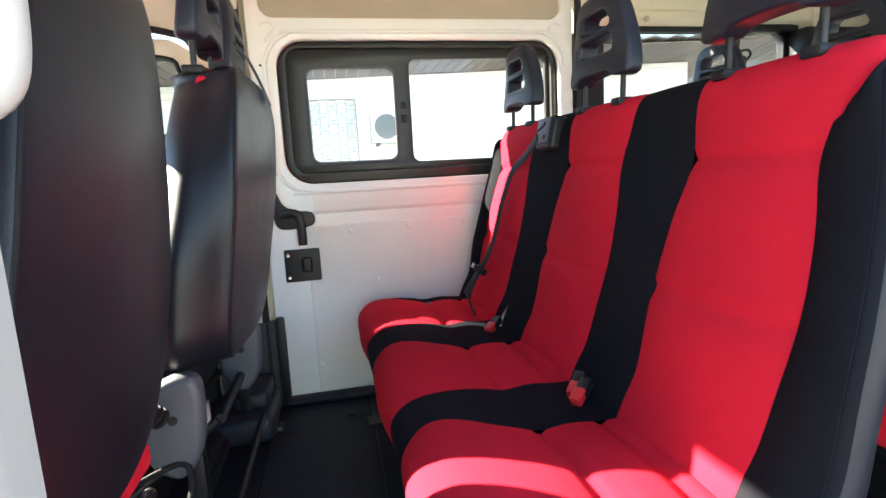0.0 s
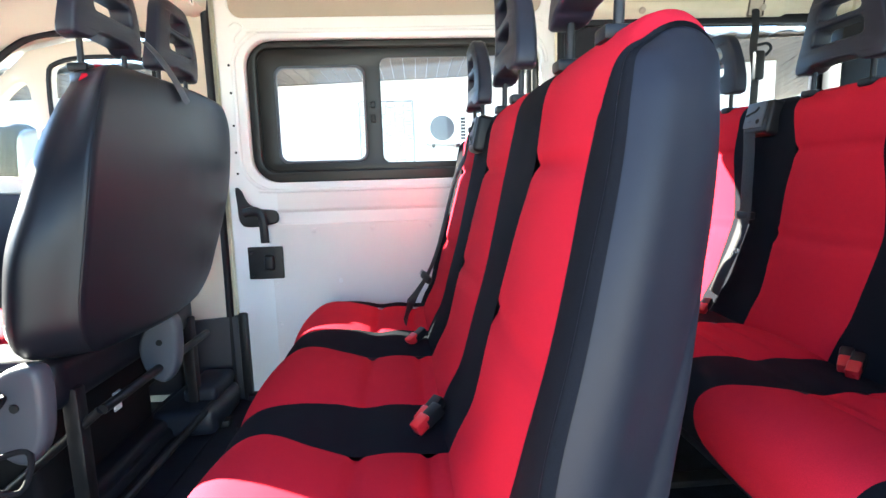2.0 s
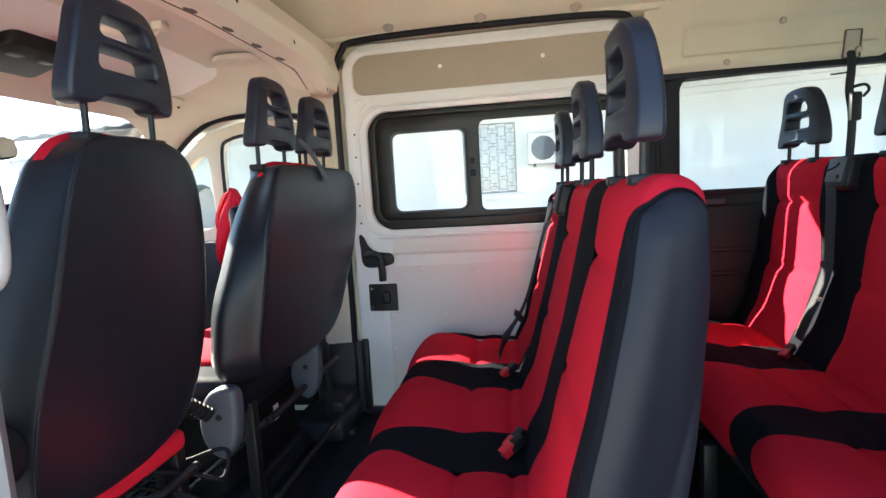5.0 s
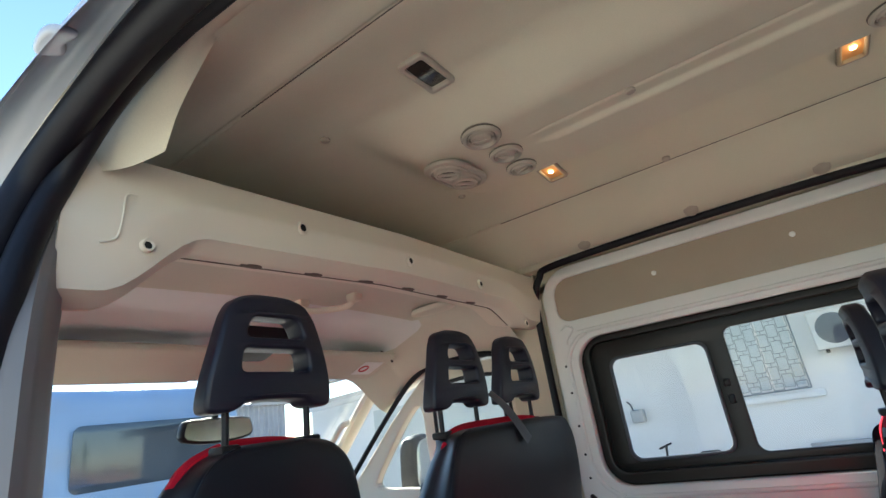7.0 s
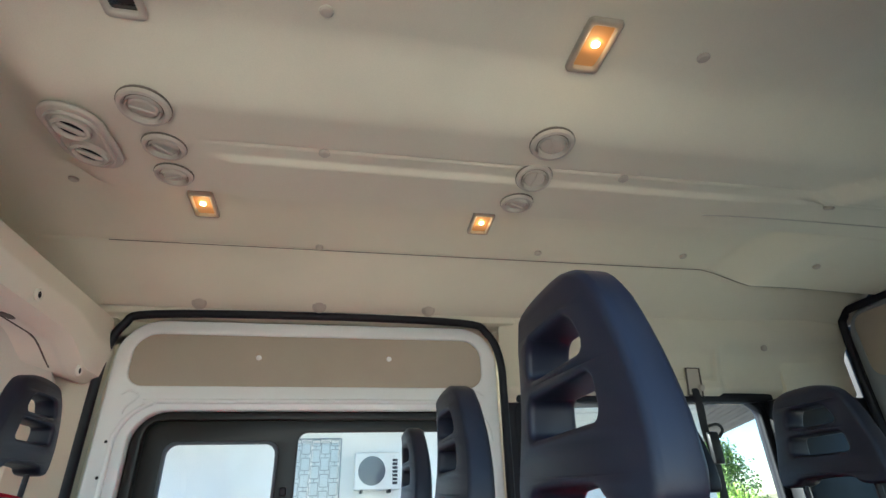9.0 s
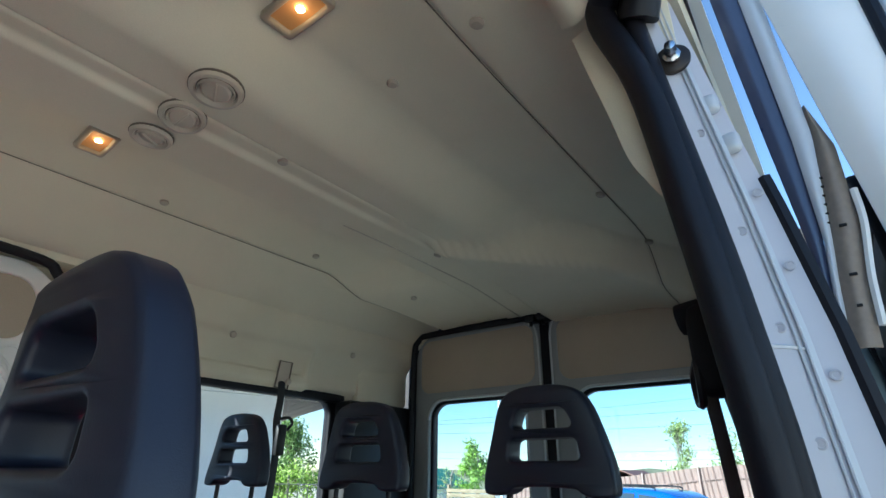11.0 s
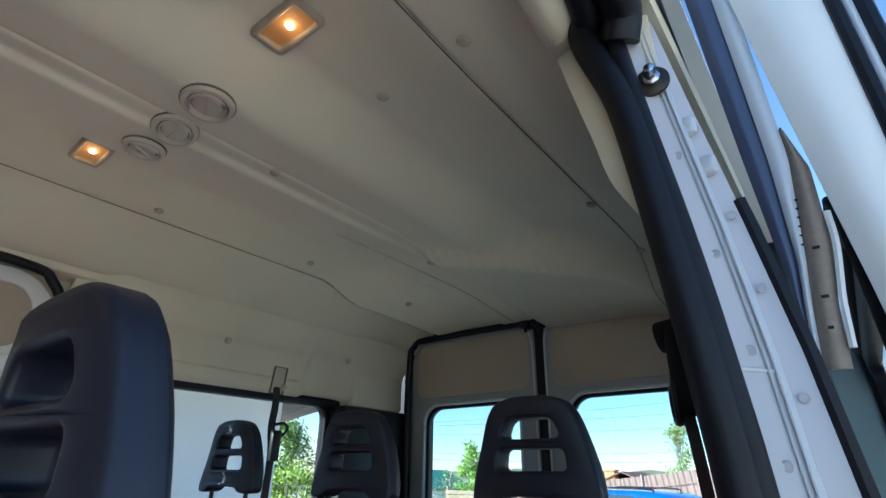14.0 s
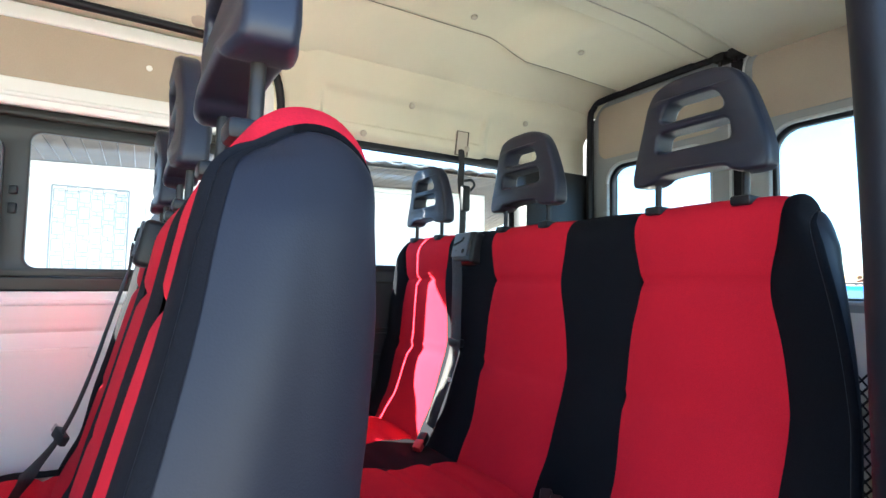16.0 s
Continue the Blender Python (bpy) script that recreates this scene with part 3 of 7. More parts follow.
bead("doorway_outer_seal", [(0.935, -0.80, 1.70), (0.91, -0.815, 1.735), (0.80, -0.825, 1.735), (0.5, -0.836, 1.715), (0.06, -0.846, 1.690), (-0.19, -0.846, 1.702), (-0.36, -0.85, 1.672), (-0.465, -0.868, 1.60), (-0.475, -0.895, 1.50), (-0.455, -0.922, 1.38), (-0.435, -0.938, 1.26), (-0.43, -0.94, 0.9), (-0.43, -0.94, 0.0)], 0.026, "black rubber seal outside the doorway seal")


def near_trim(u, v):
    """Pale moulding over the open doorway: wide at its front, a narrow strip further back."""
    outer = [(-0.50, -0.805, 1.640), (-0.41, -0.802, 1.712), (-0.25, -0.80, 1.747), (-0.09, -0.80, 1.735), (0.06, -0.797, 1.724), (0.5, -0.785, 1.74), (0.91, -0.758, 1.752)]
    inner = [(-0.352, -0.738, 1.632), (-0.303, -0.74, 1.692), (-0.205, -0.74, 1.762), (-0.163, -0.74, 1.770), (-0.05, -0.74, 1.764), (0.5, -0.728, 1.748), (0.93, -0.698, 1.748)]
    a, b = (smooth_path(p, 10)[min(60, int(round(u * 60)))] for p in (outer, inner))
    if v <= 0.75:
        w = v / 0.75
        return a.lerp(b, w) - Vector((0, 0, 0.016)) * math.sin(math.pi * w)
    return b + Vector((0.0, 0.012, 0.075)) * ((v - 0.75) / 0.25)


structure("trim_near", sheet(near_trim, 60, 16), BEIGE, "pale moulded strip above the open doorway", "trim", 50)
# painted channel outside the seals, under the roof's edge; its shade is in the grey
gutter_in = [(-0.70, -0.90, 1.45), (-0.56, -0.885, 1.60), (-0.40, -0.868, 1.70), (-0.19, -0.866, 1.73), (0.06, -0.866, 1.72), (0.5, -0.856, 1.745), (1.0, -0.82, 1.765), (2.36, -0.80, 1.76)]
gutter_out = [(-0.72, -0.985, 1.47), (-0.58, -0.955, 1.60), (-0.43, -0.93, 1.672), (-0.25, -0.922, 1.689), (0.013, -0.909, 1.688), (0.5, -0.905, 1.70), (1.0, -0.855, 1.765), (2.36, -0.83, 1.76)]


def gutter(u, v):
    a, b = (smooth_path(p, 8)[min(56, int(round(u * 56)))] for p in (gutter_in, gutter_out))
    return a.lerp(b, v) + Vector((0, 0, 0.030)) * math.sin(math.pi * v) ** 0.6


GUTTER = structure("door_channel", sheet(gutter, 56, 10), BLUE_GREY_PAINT, "channel above the sliding door opening, shade painted in as grey", "channel", 50)
for line in (lambda x: 0.580, near_seam):
    xs = [lerp(-0.43, 2.30, k / 60) for k in range(61)]
    part("roof_seam", tube([(x, line(x), roof_z(x, line(x)) - 0.0065) for x in xs], 0.0013, 5, smooth=False), JOINT_SHADE, CEILING, "joint between lining panels")
part("roof_seam", tube([(lerp(1.25, 2.30, k / 50), 0.128 + 0.012 * k / 50, roof_z(lerp(1.25, 2.30, k / 50), 0.128 + 0.012 * k / 50) - 0.002) for k in range(51)], 0.002, 5, smooth=False), VENT, CEILING, "joint between lining panels")


part("sealant", plate([soft([(-0.032, -0.010), (-0.012, 0.016), (0.010, 0.010), (0.034, 0.014), (0.026, -0.012), (0.0, -0.018)], 4)], 0.016, 0.006, lambda u, v, w: (-0.292 + u, -0.915 + v, 1.700 + w), 3), BLUE_GREY_PAINT, GUTTER, "lump of grey sealant")
part("channel_lip", tube([gutter(u / 40, 0.80) + Vector((0, 0, -0.003)) for u in range(4, 36)], 0.004, 6), BLUE_GREY_PAINT, GUTTER, "folded lip of the channel")
part("brush_strip", tube([(-0.10, -0.882, 1.700), (-0.05, -0.884, 1.718), (0.06, -0.884, 1.722), (0.3, -0.880, 1.735), (0.7, -0.862, 1.755)], 0.014, 8, 0.45, (0, 1, 0.2)), RUBBER, GUTTER, "dark brush strip in the channel")


# ---- seats ----
def headrest_outline():
    half = [(0.0, 0.240), (0.045, 0.237), (0.080, 0.223), (0.101, 0.190), (0.118, 0.130), (0.132, 0.070), (0.137, 0.026), (0.134, 0.006), (0.120, 0.0), (0.090, 0.001), (0.074, 0.008), (0.060, 0.017), (0.0, 0.020)]
    pts = half + [(-x, y) for x, y in reversed(half[1:-1])]
    return soft(pts, 3)


def slot(w0, w1, z0, z1, r):
    """A rounded slot, w0 wide below and w1 above."""
    pts = rounded(-0.5, 0.5, 0, 1, 0.0, 1)
    out = []
    for x, y in rounded(-w0 / 2, w0 / 2, z0, z1, r, 4):
        t = (y - z0) / (z1 - z0)
        out.append((x * lerp(1, w1 / w0, t), y))
    return out


def headrest(parent, x, y, z, lean=-0.03, label="grey plastic headrest with two slots", rods=0.088, gap=0.07, thick=0.056, tall=0.86):
    def place(u, v, w):
        edge = [(0.0, 0.120), (0.006, 0.134), (0.026, 0.138), (0.07, 0.132), (0.13, 0.118), (0.19, 0.101), (0.223, 0.080), (0.237, 0.045), (0.241, 0.02)]
        k = max(i for i in range(len(edge) - 1) if edge[i][0] <= max(0.0, v))
        half = lerp(edge[k][1], edge[k + 1][1], (v - edge[k][0]) / (edge[k + 1][0] - edge[k][0]))
        e = max(min(1.0, abs(u) / half), min(1.0, max(0.0, v - 0.15) / 0.09))
        depth = w * lerp(1.08, 0.86, v / 0.24) * math.sqrt(1 - 0.62 * e ** 4) * (1.12 if w > 0 else 1.0)
        return (x + depth + lean * v + 0.008 * math.sin(v / 0.24 * math.pi), y + u, z + gap + v * tall)
    h = part("headrest", plate([headrest_outline(), slot(0.152, 0.140, 0.074, 0.121, 0.012), slot(0.136, 0.100, 0.143, 0.188, 0.016)], thick, 0.0082, place, 3), HEADREST, parent, label, 60)
    for s in (-1, 1):
        part("rod", rod((x + 0.000, y + s * rods, z - 0.05), (x + 0.004, y + s * rods, z + gap + 0.045), 0.0065), STEEL, h, "black steel rod")
        part("collar", box(x - 0.022, x + 0.022, y + s * rods - 0.018, y + s * rods + 0.018, z - 0.012, z + 0.006, 0.005), BLACK_PLASTIC, h)
    return h


# bench: colour bands across its width, from the doorway to the far wall
BANDS = [("black", -0.716, -0.648), ("red", -0.648, -0.364), ("black", -0.364, -0.172), ("red", -0.172, 0.126), ("black", 0.126, 0.355), ("red", 0.355, 0.66), ("black", 0.66, 0.745)]
Y_NEAR, Y_FAR = BANDS[0][1], BANDS[-1][2]
E_NEAR, E_FAR = -0.750, 0.762
ROUND = 0.020
CAP_ROUND = 0.034


def end_in(x, z):
    """The bench's ends draw in towards their top and their back."""
    ahead = 0.062 * max(0.0, min(1.0, (z - 0.55) / 0.47)) ** 2
    return lerp(ahead, 0.076, max(0.0, min(1.0, (x - 0.392 - 0.25 * (min(z, 1.0) - 0.6)) / 0.14)) ** 1.2)


def back_profile(s):
    """The backrest's section from the seat's rear up its front, over the top and a little down its back: x, z."""
    pts = [(0.300, 0.36), (0.335, 0.44), (0.365, 0.50), (0.392, 0.60), (0.420, 0.70), (0.445, 0.80), (0.468, 0.89), (0.482, 0.96), (0.492, 1.005), (0.508, 1.033), (0.532, 1.044), (0.560, 1.040), (0.582, 1.018), (0.584, 0.985)]
    k = s * (len(pts) - 1)
    i = min(len(pts) - 2, int(k))
    t = k - i
    p0, p1, p2, p3 = (Vector(pts[max(0, min(len(pts) - 1, i + d))]) for d in (-1, 0, 1, 2))
    return 0.5 * ((2 * p1) + (p2 - p0) * t + (2 * p0 - 5 * p1 + 4 * p2 - p3) * t * t + (3 * p1 - p0 - 3 * p2 + p3) * t ** 3)


def end_round(y, r=ROUND, near=E_NEAR, far=E_FAR):
    """How far the cover falls back towards the bench's two ends."""
    t = max(0.0, (near + r - y) / r, (y - (far - r)) / r)
    return r * (1 - math.sqrt(max(0.0, 1 - min(1, t) ** 2)))


def wavy(y, z, side, over, x):
    """The seams between the bands bend: the red panels are narrowest at the upper stitch, and cover the bench's top to its ends."""
    a, b = E_NEAR + end_in(x, z) + 0.001, E_FAR - end_in(x, z) - 0.001
    if y in (Y_NEAR, Y_FAR):
        return a if y == Y_NEAR else b
    if y == BANDS[0][2] and over > 0:
        return lerp(y, a, over)
    if y == BANDS[-1][1] and over > 0:
        return lerp(y, b, over)
    return y + side * (-0.018 * math.exp(-((z - 0.89) / 0.07) ** 2) + 0.012 * math.exp(-((z - 0.66) / 0.12) ** 2))


def shoulder(y, z, cap):
    """Without a cap the top corners fall away towards the ends."""
    if cap:
        return 0.0
    e = min(y - E_NEAR, E_FAR - y)
    return 0.060 * (1 - min(1.0, max(0.0, e) / 0.12)) ** 2 * step(0.78, 1.02, z)


def rear_lean(z):
    """How much further forward the rear bench's backrest reaches, lower down: it stands more upright."""
    return -0.062 * min(1.0, max(0.0, (1.01 - z) / 0.32)) ** 1.1


def back_point(colour, ya, yb, i, cap):
    red = colour == "red"
    sa, sb = (-1, 1) if red else (1, -1)

    def f(u, v):
        p = back_profile(v)
        z = p.y
        over = max(step(0.945, 1.025, z), step(0.50, 0.53, p.x))
        lap = over if cap else 0.0
        y = lerp(wavy(ya, z, sa, lap, p.x), wavy(yb, z, sb, lap, p.x), u)
        puff = 0.010 * math.sin(math.pi * u) ** 0.6 if red else (0.011 if i in (0, 6) else 0.006) * math.sin(math.pi * u) ** 0.8
        crease = 0.0
        if red:
            for zc in (0.895, 0.655):
                crease += 0.011 * math.exp(-((z - zc) / 0.011) ** 2)
        r = CAP_ROUND if cap else ROUND
        fall = end_round(y, r, E_NEAR + end_in(p.x, z), E_FAR - end_in(p.x, z)) * over
        top = step(0.98, 1.045, max(z, 1.045 if p.x > 0.52 else 0))
        d = crease - puff * (1 - top)
        x = p.x + d * 0.97
        x = 0.535 + (x - 0.535) * (1 - fall / (0.30 if cap else 0.12))
        if i in (0, 6):
            x -= 0.014 * ((1 - u) if i == 0 else u) * (1 - top) * step(0.45, 0.65, z)
        if not cap:
            x -= rear_lean(z)
        return Vector((x, y, z - fall * (0.88 if cap else 1.3) * top + puff * 0.5 * top - shoulder(y, z, cap)))
    return f


def back_band(*band):
    return sheet(back_point(*band), 16, 90)


def side_panel(cap, near, reach=1.0, lift=0.0):
    """The vinyl end: from the cover's edge round a soft corner, then nearly flat to the back."""
    i = 0 if near else 6
    edge = back_point(*BANDS[i], i, cap)
    rim = [edge(0.0 if near else 1.0, k / 80) for k in range(81)]
    crown = max(range(81), key=lambda k: rim[k].z)
    ahead, behind = rim[:crown + 1], rim[crown:]
    behind += [Vector((x, 0, z)) for x, z in ((0.583, 0.90), (0.581, 0.82), (0.574, 0.72), (0.566, 0.64), (0.550, 0.53), (0.538, 0.43), (0.52, 0.33)) if z < rim[-1].z - 0.01]

    def at_height(line, z):
        line = sorted(line, key=lambda p: p.z)
        for p, q in zip(line, line[1:]):
            if p.z <= z <= q.z and q.z > p.z:
                return p.lerp(q, (z - p.z) / (q.z - p.z))
        return line[0] if z < line[0].z else line[-1]
    top, out = rim[crown].z, -1 if near else 1

    def f(u, v):
        z = lerp(0.36, top, 1 - (1 - v) ** 1.6)
        a, b = at_height(ahead, z), at_height(behind, z)
        w = 0.5 - 0.5 * math.cos(math.pi * u * reach)
        x = lerp(a.x, b.x, w)
        end = E_NEAR + end_in(x, z) + 0.001 if near else E_FAR - end_in(x, z) - 0.001
        round_off = math.sqrt(max(0.0, 1 - (2 * w - 1) ** 2)) * min(1.0, max(0.0, top - z) / 0.06) ** 0.5
        return Vector((x, lerp(a.y, end, step(0, 0.6, w)) + out * (0.020 * round_off + lift), z))
    return sheet(f, 40, 60)


def cushion_far(y, x, base):
    """Far seam of a red cushion panel: it swells towards the front edge."""
    return base + 0.075 * math.exp(-((x + 0.03) / 0.10) ** 2)


def cushion_profile(s, short):
    pts = [(-0.025, 0.235), (-0.066, 0.275), (-0.096, 0.33), (-0.093, 0.382), (-0.05, 0.418), (0.02, 0.428), (0.10, 0.422), (0.16, 0.410), (0.22, 0.414), (0.285, 0.408), (0.34, 0.405), (0.40, 0.39)]
    k = s * (len(pts) - 1)
    i = min(len(pts) - 2, int(k))
    t = k - i
    p0, p1, p2, p3 = (Vector(pts[max(0, min(len(pts) - 1, i + d))]) for d in (-1, 0, 1, 2))
    q = 0.5 * ((2 * p1) + (p2 - p0) * t + (2 * p0 - 5 * p1 + 4 * p2 - p3) * t * t + (3 * p1 - p0 - 3 * p2 + p3) * t ** 3)
    return Vector((q.x + short * (0.40 - q.x) / 0.5, max(q.y, 0.235 + 0.4 * short)))


def cushion_band(colour, ya, yb, short):
    red = colour == "red"

    def f(u, v):
        p = cushion_profile(v, short)
        x, z = p
        a = ya if ya == Y_NEAR or red else cushion_far(ya, x, ya)
        b = yb if yb == Y_FAR or not red else cushion_far(yb, x, yb)
        y = lerp(a, b, u)
        puff = 0.012 * math.sin(math.pi * u) ** 0.7 if red else 0.002 * math.sin(math.pi * u)
        crease = sum(0.010 * math.exp(-((x - xc) / 0.010) ** 2) for xc in (0.16, 0.285)) if red and z > 0.39 else 0
        n = Vector((-0.7, 0, 0.7)) if x < -0.06 + short else Vector((0, 0, 1))
        if z < 0.33:
            n = Vector((-1, 0, 0))
        return Vector((x, y, z)) + n * (puff - crease - end_round(y, 0.05, Y_NEAR - 0.008, Y_FAR + 0.008))
    return sheet(f, 16, 70)


def belt_set(parent, y, pulled):
    """The belt that comes out of the backrest's top through a plate; pulled: drawn aside across the backrest."""
    tilt = pose(0.478, y, 0.988, 0, 13, 0)
    guide = part("belt_guide", box(-0.022, 0.040, -0.060, 0.044, -0.046, 0.052, 0.012, 3, tilt), BLACK_PLASTIC, parent, "black plastic belt housing")
    part("guide_plate", box(-0.027, -0.021, -0.040, 0.040, -0.028, 0.046, 0.003, 2, tilt), GREY_PLASTIC, guide, "blue-grey belt guide plate")
    part("guide_hole", rod(tilt @ Vector((-0.0285, -0.022, -0.012)), tilt @ Vector((-0.026, -0.022, -0.012)), 0.007), HOLE, guide)
    part("guide_slot", tube([tilt @ Vector((-0.028, v, w)) for v, w in ((0.032, 0.008), (0.014, 0.014), (-0.006, 0.020), (-0.016, 0.030))], 0.0032, 6), HOLE, guide)
    if pulled:
        line = [(0.448, y + 0.02, 0.985), (0.444, y + 0.10, 0.935), (0.430, y + 0.19, 0.885), (0.405, y + 0.225, 0.79), (0.378, y + 0.228, 0.69), (0.348, y + 0.24, 0.60), (0.315, y + 0.27, 0.53), (0.27, y + 0.24, 0.47), (0.25, y + 0.10, 0.445)]
        part("belt", tube(line, 0.015, 8, 0.22, (0, 0.8, 0.6)), BELT, parent, "black seat belt drawn aside")
        tongue = part("belt_tongue", box(-0.008, 0.008, -0.028, 0.028, -0.012, 0.012, 0.004, 2, pose(0.326, y + 0.262, 0.548, 20, 20, 30)), BLACK_PLASTIC, parent, "black belt tongue with a steel tip")
        part("tip", box(-0.003, 0.003, 0.020, 0.046, -0.009, 0.009, 0.002, 2, pose(0.326, y + 0.262, 0.548, 20, 20, 30)), CHROME, tongue, "steel tip")
    else:
        line = [(0.448, y + 0.018, 0.985), (0.434, y + 0.014, 0.90), (0.408, y + 0.010, 0.79), (0.384, y + 0.006, 0.70), (0.360, y + 0.012, 0.61), (0.334, y + 0.024, 0.53), (0.315, y + 0.035, 0.46)]
        line = [(x - rear_lean(z), v, z) for x, v, z in line]
        part("belt", tube(line, 0.026, 8, 0.10, (0, 1, 0)), BELT, parent, "black seat belt")
        part("belt_clip", box(-0.010, 0.010, -0.030, 0.030, -0.012, 0.012, 0.005, 2, pose(0.450, y + 0.010, 0.705, 0, 6, 8)), BLACK_PLASTIC, parent)
        part("stop_button", rod((0.420, y - 0.006, 0.60), (0.414, y - 0.006, 0.60), 0.007), LABEL_WHITE, parent, "pale round belt stop")


def buckle(parent, x, y, z, yaw=0.0, n=1):
    b = part("buckle", box(-0.020, 0.026, -0.013, 0.013, -0.016, 0.008, 0.005, 2, pose(x, y, z, 0, -28, 35 + yaw)), BLACK_PLASTIC, parent, "black buckle")
    part("button", box(-0.040, -0.006, -0.0125, 0.0125, -0.012, 0.012, 0.004, 2, pose(x, y, z, 0, -28, 35 + yaw)), RED_PLASTIC, b, "red release button")
    return b


def bench(label, gap, cap, short=0.0):
    b = thing("bench_seat", label, "seat", "passenger benches")
    core = [(0.290, 0.30), (0.329, 0.42), (0.388, 0.58), (0.437, 0.76), (0.471, 0.90), (0.486, 0.975), (0.508, 1.020), (0.535, 1.032), (0.558, 1.016), (0.573, 0.97), (0.574, 0.82), (0.560, 0.64), (0.534, 0.43), (0.52, 0.30)]
    outline = soft(core, 3)
    mid = (E_NEAR + E_FAR) / 2

    def drawn(y0):
        def at(u, v, w):
            y = y0 + w
            k = step(0.16, 0.03, y - E_NEAR) if y < mid else -step(0.16, 0.03, E_FAR - y)
            ahead = 0.0 if cap else (rear_lean(v) - 0.012) * max(0.0, min(1.0, (0.575 - u) / 0.05))
            return (u + 0.006 - ahead, y + k * (end_in(u, v) + 0.008), v - shoulder(y, v, cap) - (0.045 * (1 - min(1.0, min(y - E_NEAR - 0.06, E_FAR - 0.06 - y) / 0.07)) ** 2 * step(0.80, 1.0, v) if cap and min(y - E_NEAR, E_FAR - y) < 0.13 else 0))
        return at
    part("back_shell", plate([outline], E_FAR - E_NEAR - 0.016, ROUND, drawn(mid), 4), BLACK_CLOTH, b, "black fabric back", 60)
    for near in (True, False):
        part("side_panel", side_panel(cap, near), SIDE_VINYL, b, "black grained vinyl side", 80)
        part("side_band", side_panel(cap, near, 0.17, 0.0012), BLACK_CLOTH, b, "black fabric wrapped round the corner", 80)
    base = soft([(-0.05, 0.24), (-0.08, 0.30), (-0.065, 0.365), (0.0, 0.385), (0.35, 0.375), (0.42, 0.30), (0.36, 0.225), (0.1, 0.22)], 3)
    part("seat_shell", plate([base], Y_FAR - Y_NEAR - 0.02, 0.02, lambda u, v, w: (u + short * (0.42 - u) / 0.5, (Y_NEAR + Y_FAR) / 2 + w, v), 3), VINYL, b, "black vinyl seat sides", 60)
    for i, (colour, ya, yb) in enumerate(BANDS):
        mat = RED if colour == "red" else BLACK_CLOTH
        part("backrest_panel", back_band(colour, ya, yb, i, cap), mat, b, colour + " fabric backrest panel", 80)
        part("seat_panel", cushion_band(colour, ya, yb, short), mat, b, colour + " fabric seat panel", 80)
    for y in (-0.492, 0.008, 0.535):
        headrest(b, 0.517, y, 1.044, gap=gap)
    belt_set(b, 0.235, cap)
    back = 0.0 if cap else -0.05
    buckle(b, 0.292 - back, -0.285, 0.440)
    buckle(b, 0.298 - back, -0.252, 0.440, 8)
    buckle(b, 0.285 - back, 0.245, 0.432)
    for y in (-0.62, 0.0, 0.58):
        leg = part("leg", joined(box(0.30, 0.345, y - 0.02, y + 0.02, 0.012, 0.24, 0.006), box(-0.02, 0.02, y - 0.02, y + 0.02, 0.012, 0.24, 0.006), box(-0.10, 0.45, y - 0.025, y + 0.025, 0.002, 0.022, 0.005)), STEEL, b, "black steel seat leg")
    return b


turned = Matrix.Translation((0.475, -0.385, -0.010)) @ Matrix.Rotation(radians(1.6), 4, "Z") @ Matrix.Translation((-0.47, 0.40, 0))
front_bench = bench("red and black fabric three-seat bench behind the cab", 0.056, True)
front_bench.matrix_world = turned
rear_bench = bench("red and black fabric three-seat bench at the van's rear", 0.048, False, 0.085)
rear_bench.matrix_world = Matrix.Translation((0.848, 0.074, 0.032)) @ turned


# ---- front seats, seen from behind ----
def loft(rows, ring, n=3):
    """A skin over closed cross-sections, capped at both ends."""
    bm = bmesh.new()
    loops = [[bm.verts.new((x, y, row[0])) for x, y in soft(ring(*row[1:]), n)] for row in rows]
    for p, q in zip(loops, loops[1:]):
        for k in range(len(p)):
            m = (k + 1) % len(p)
            bm.faces.new((p[k], p[m], q[m], q[k]))
    bm.faces.new(loops[0]), bm.faces.new(loops[-1])
    return bm


def dense(rows, per=5):
    """More rows, laid smoothly between those given."""
    pts = [Vector(r) for r in rows]
    ext = [2 * pts[0] - pts[1]] + pts + [2 * pts[-1] - pts[-2]]
    out = []
    for i in range(len(pts) - 1):
        p0, p1, p2, p3 = ext[i:i + 4]
        out += [0.5 * ((2 * p1) + (p2 - p0) * t + (2 * p0 - 5 * p1 + 4 * p2 - p3) * t * t + (3 * p1 - p0 - 3 * p2 + p3) * t ** 3) for t in [k / per for k in range(per)]]
    return out + [pts[-1]]


def back_ring(xb, near, far, near_out, far_out):
    """Plan of a front seat's back: a nearly flat rear panel between two seams, and sides that run forwards."""
    mid, w = (near + far) / 2, far - near
    d = min(1.0, w / 0.20)
    return [(xb + 0.001, near), (xb + 0.006 * d, near + 0.020), (xb + 0.018 * d, mid - w * 0.22), (xb + 0.022 * d, mid), (xb + 0.018 * d, mid + w * 0.22), (xb + 0.004 * d, far - 0.030), (xb - 0.018, far),
            (xb - 0.06, lerp(far, far_out, 0.5)), (xb - 0.115, far_out), (xb - 0.150, far_out - 0.02), (xb - 0.150, mid + w * 0.25), (xb - 0.145, mid), (xb - 0.150, mid - w * 0.25),
            (xb - 0.150, near_out + 0.075), (xb - 0.125, near_out + 0.028), (xb - 0.090, near_out), (xb - 0.055, lerp(near, near_out, 0.75)), (xb - 0.015, lerp(near, near_out, 0.12) - 0.004)]


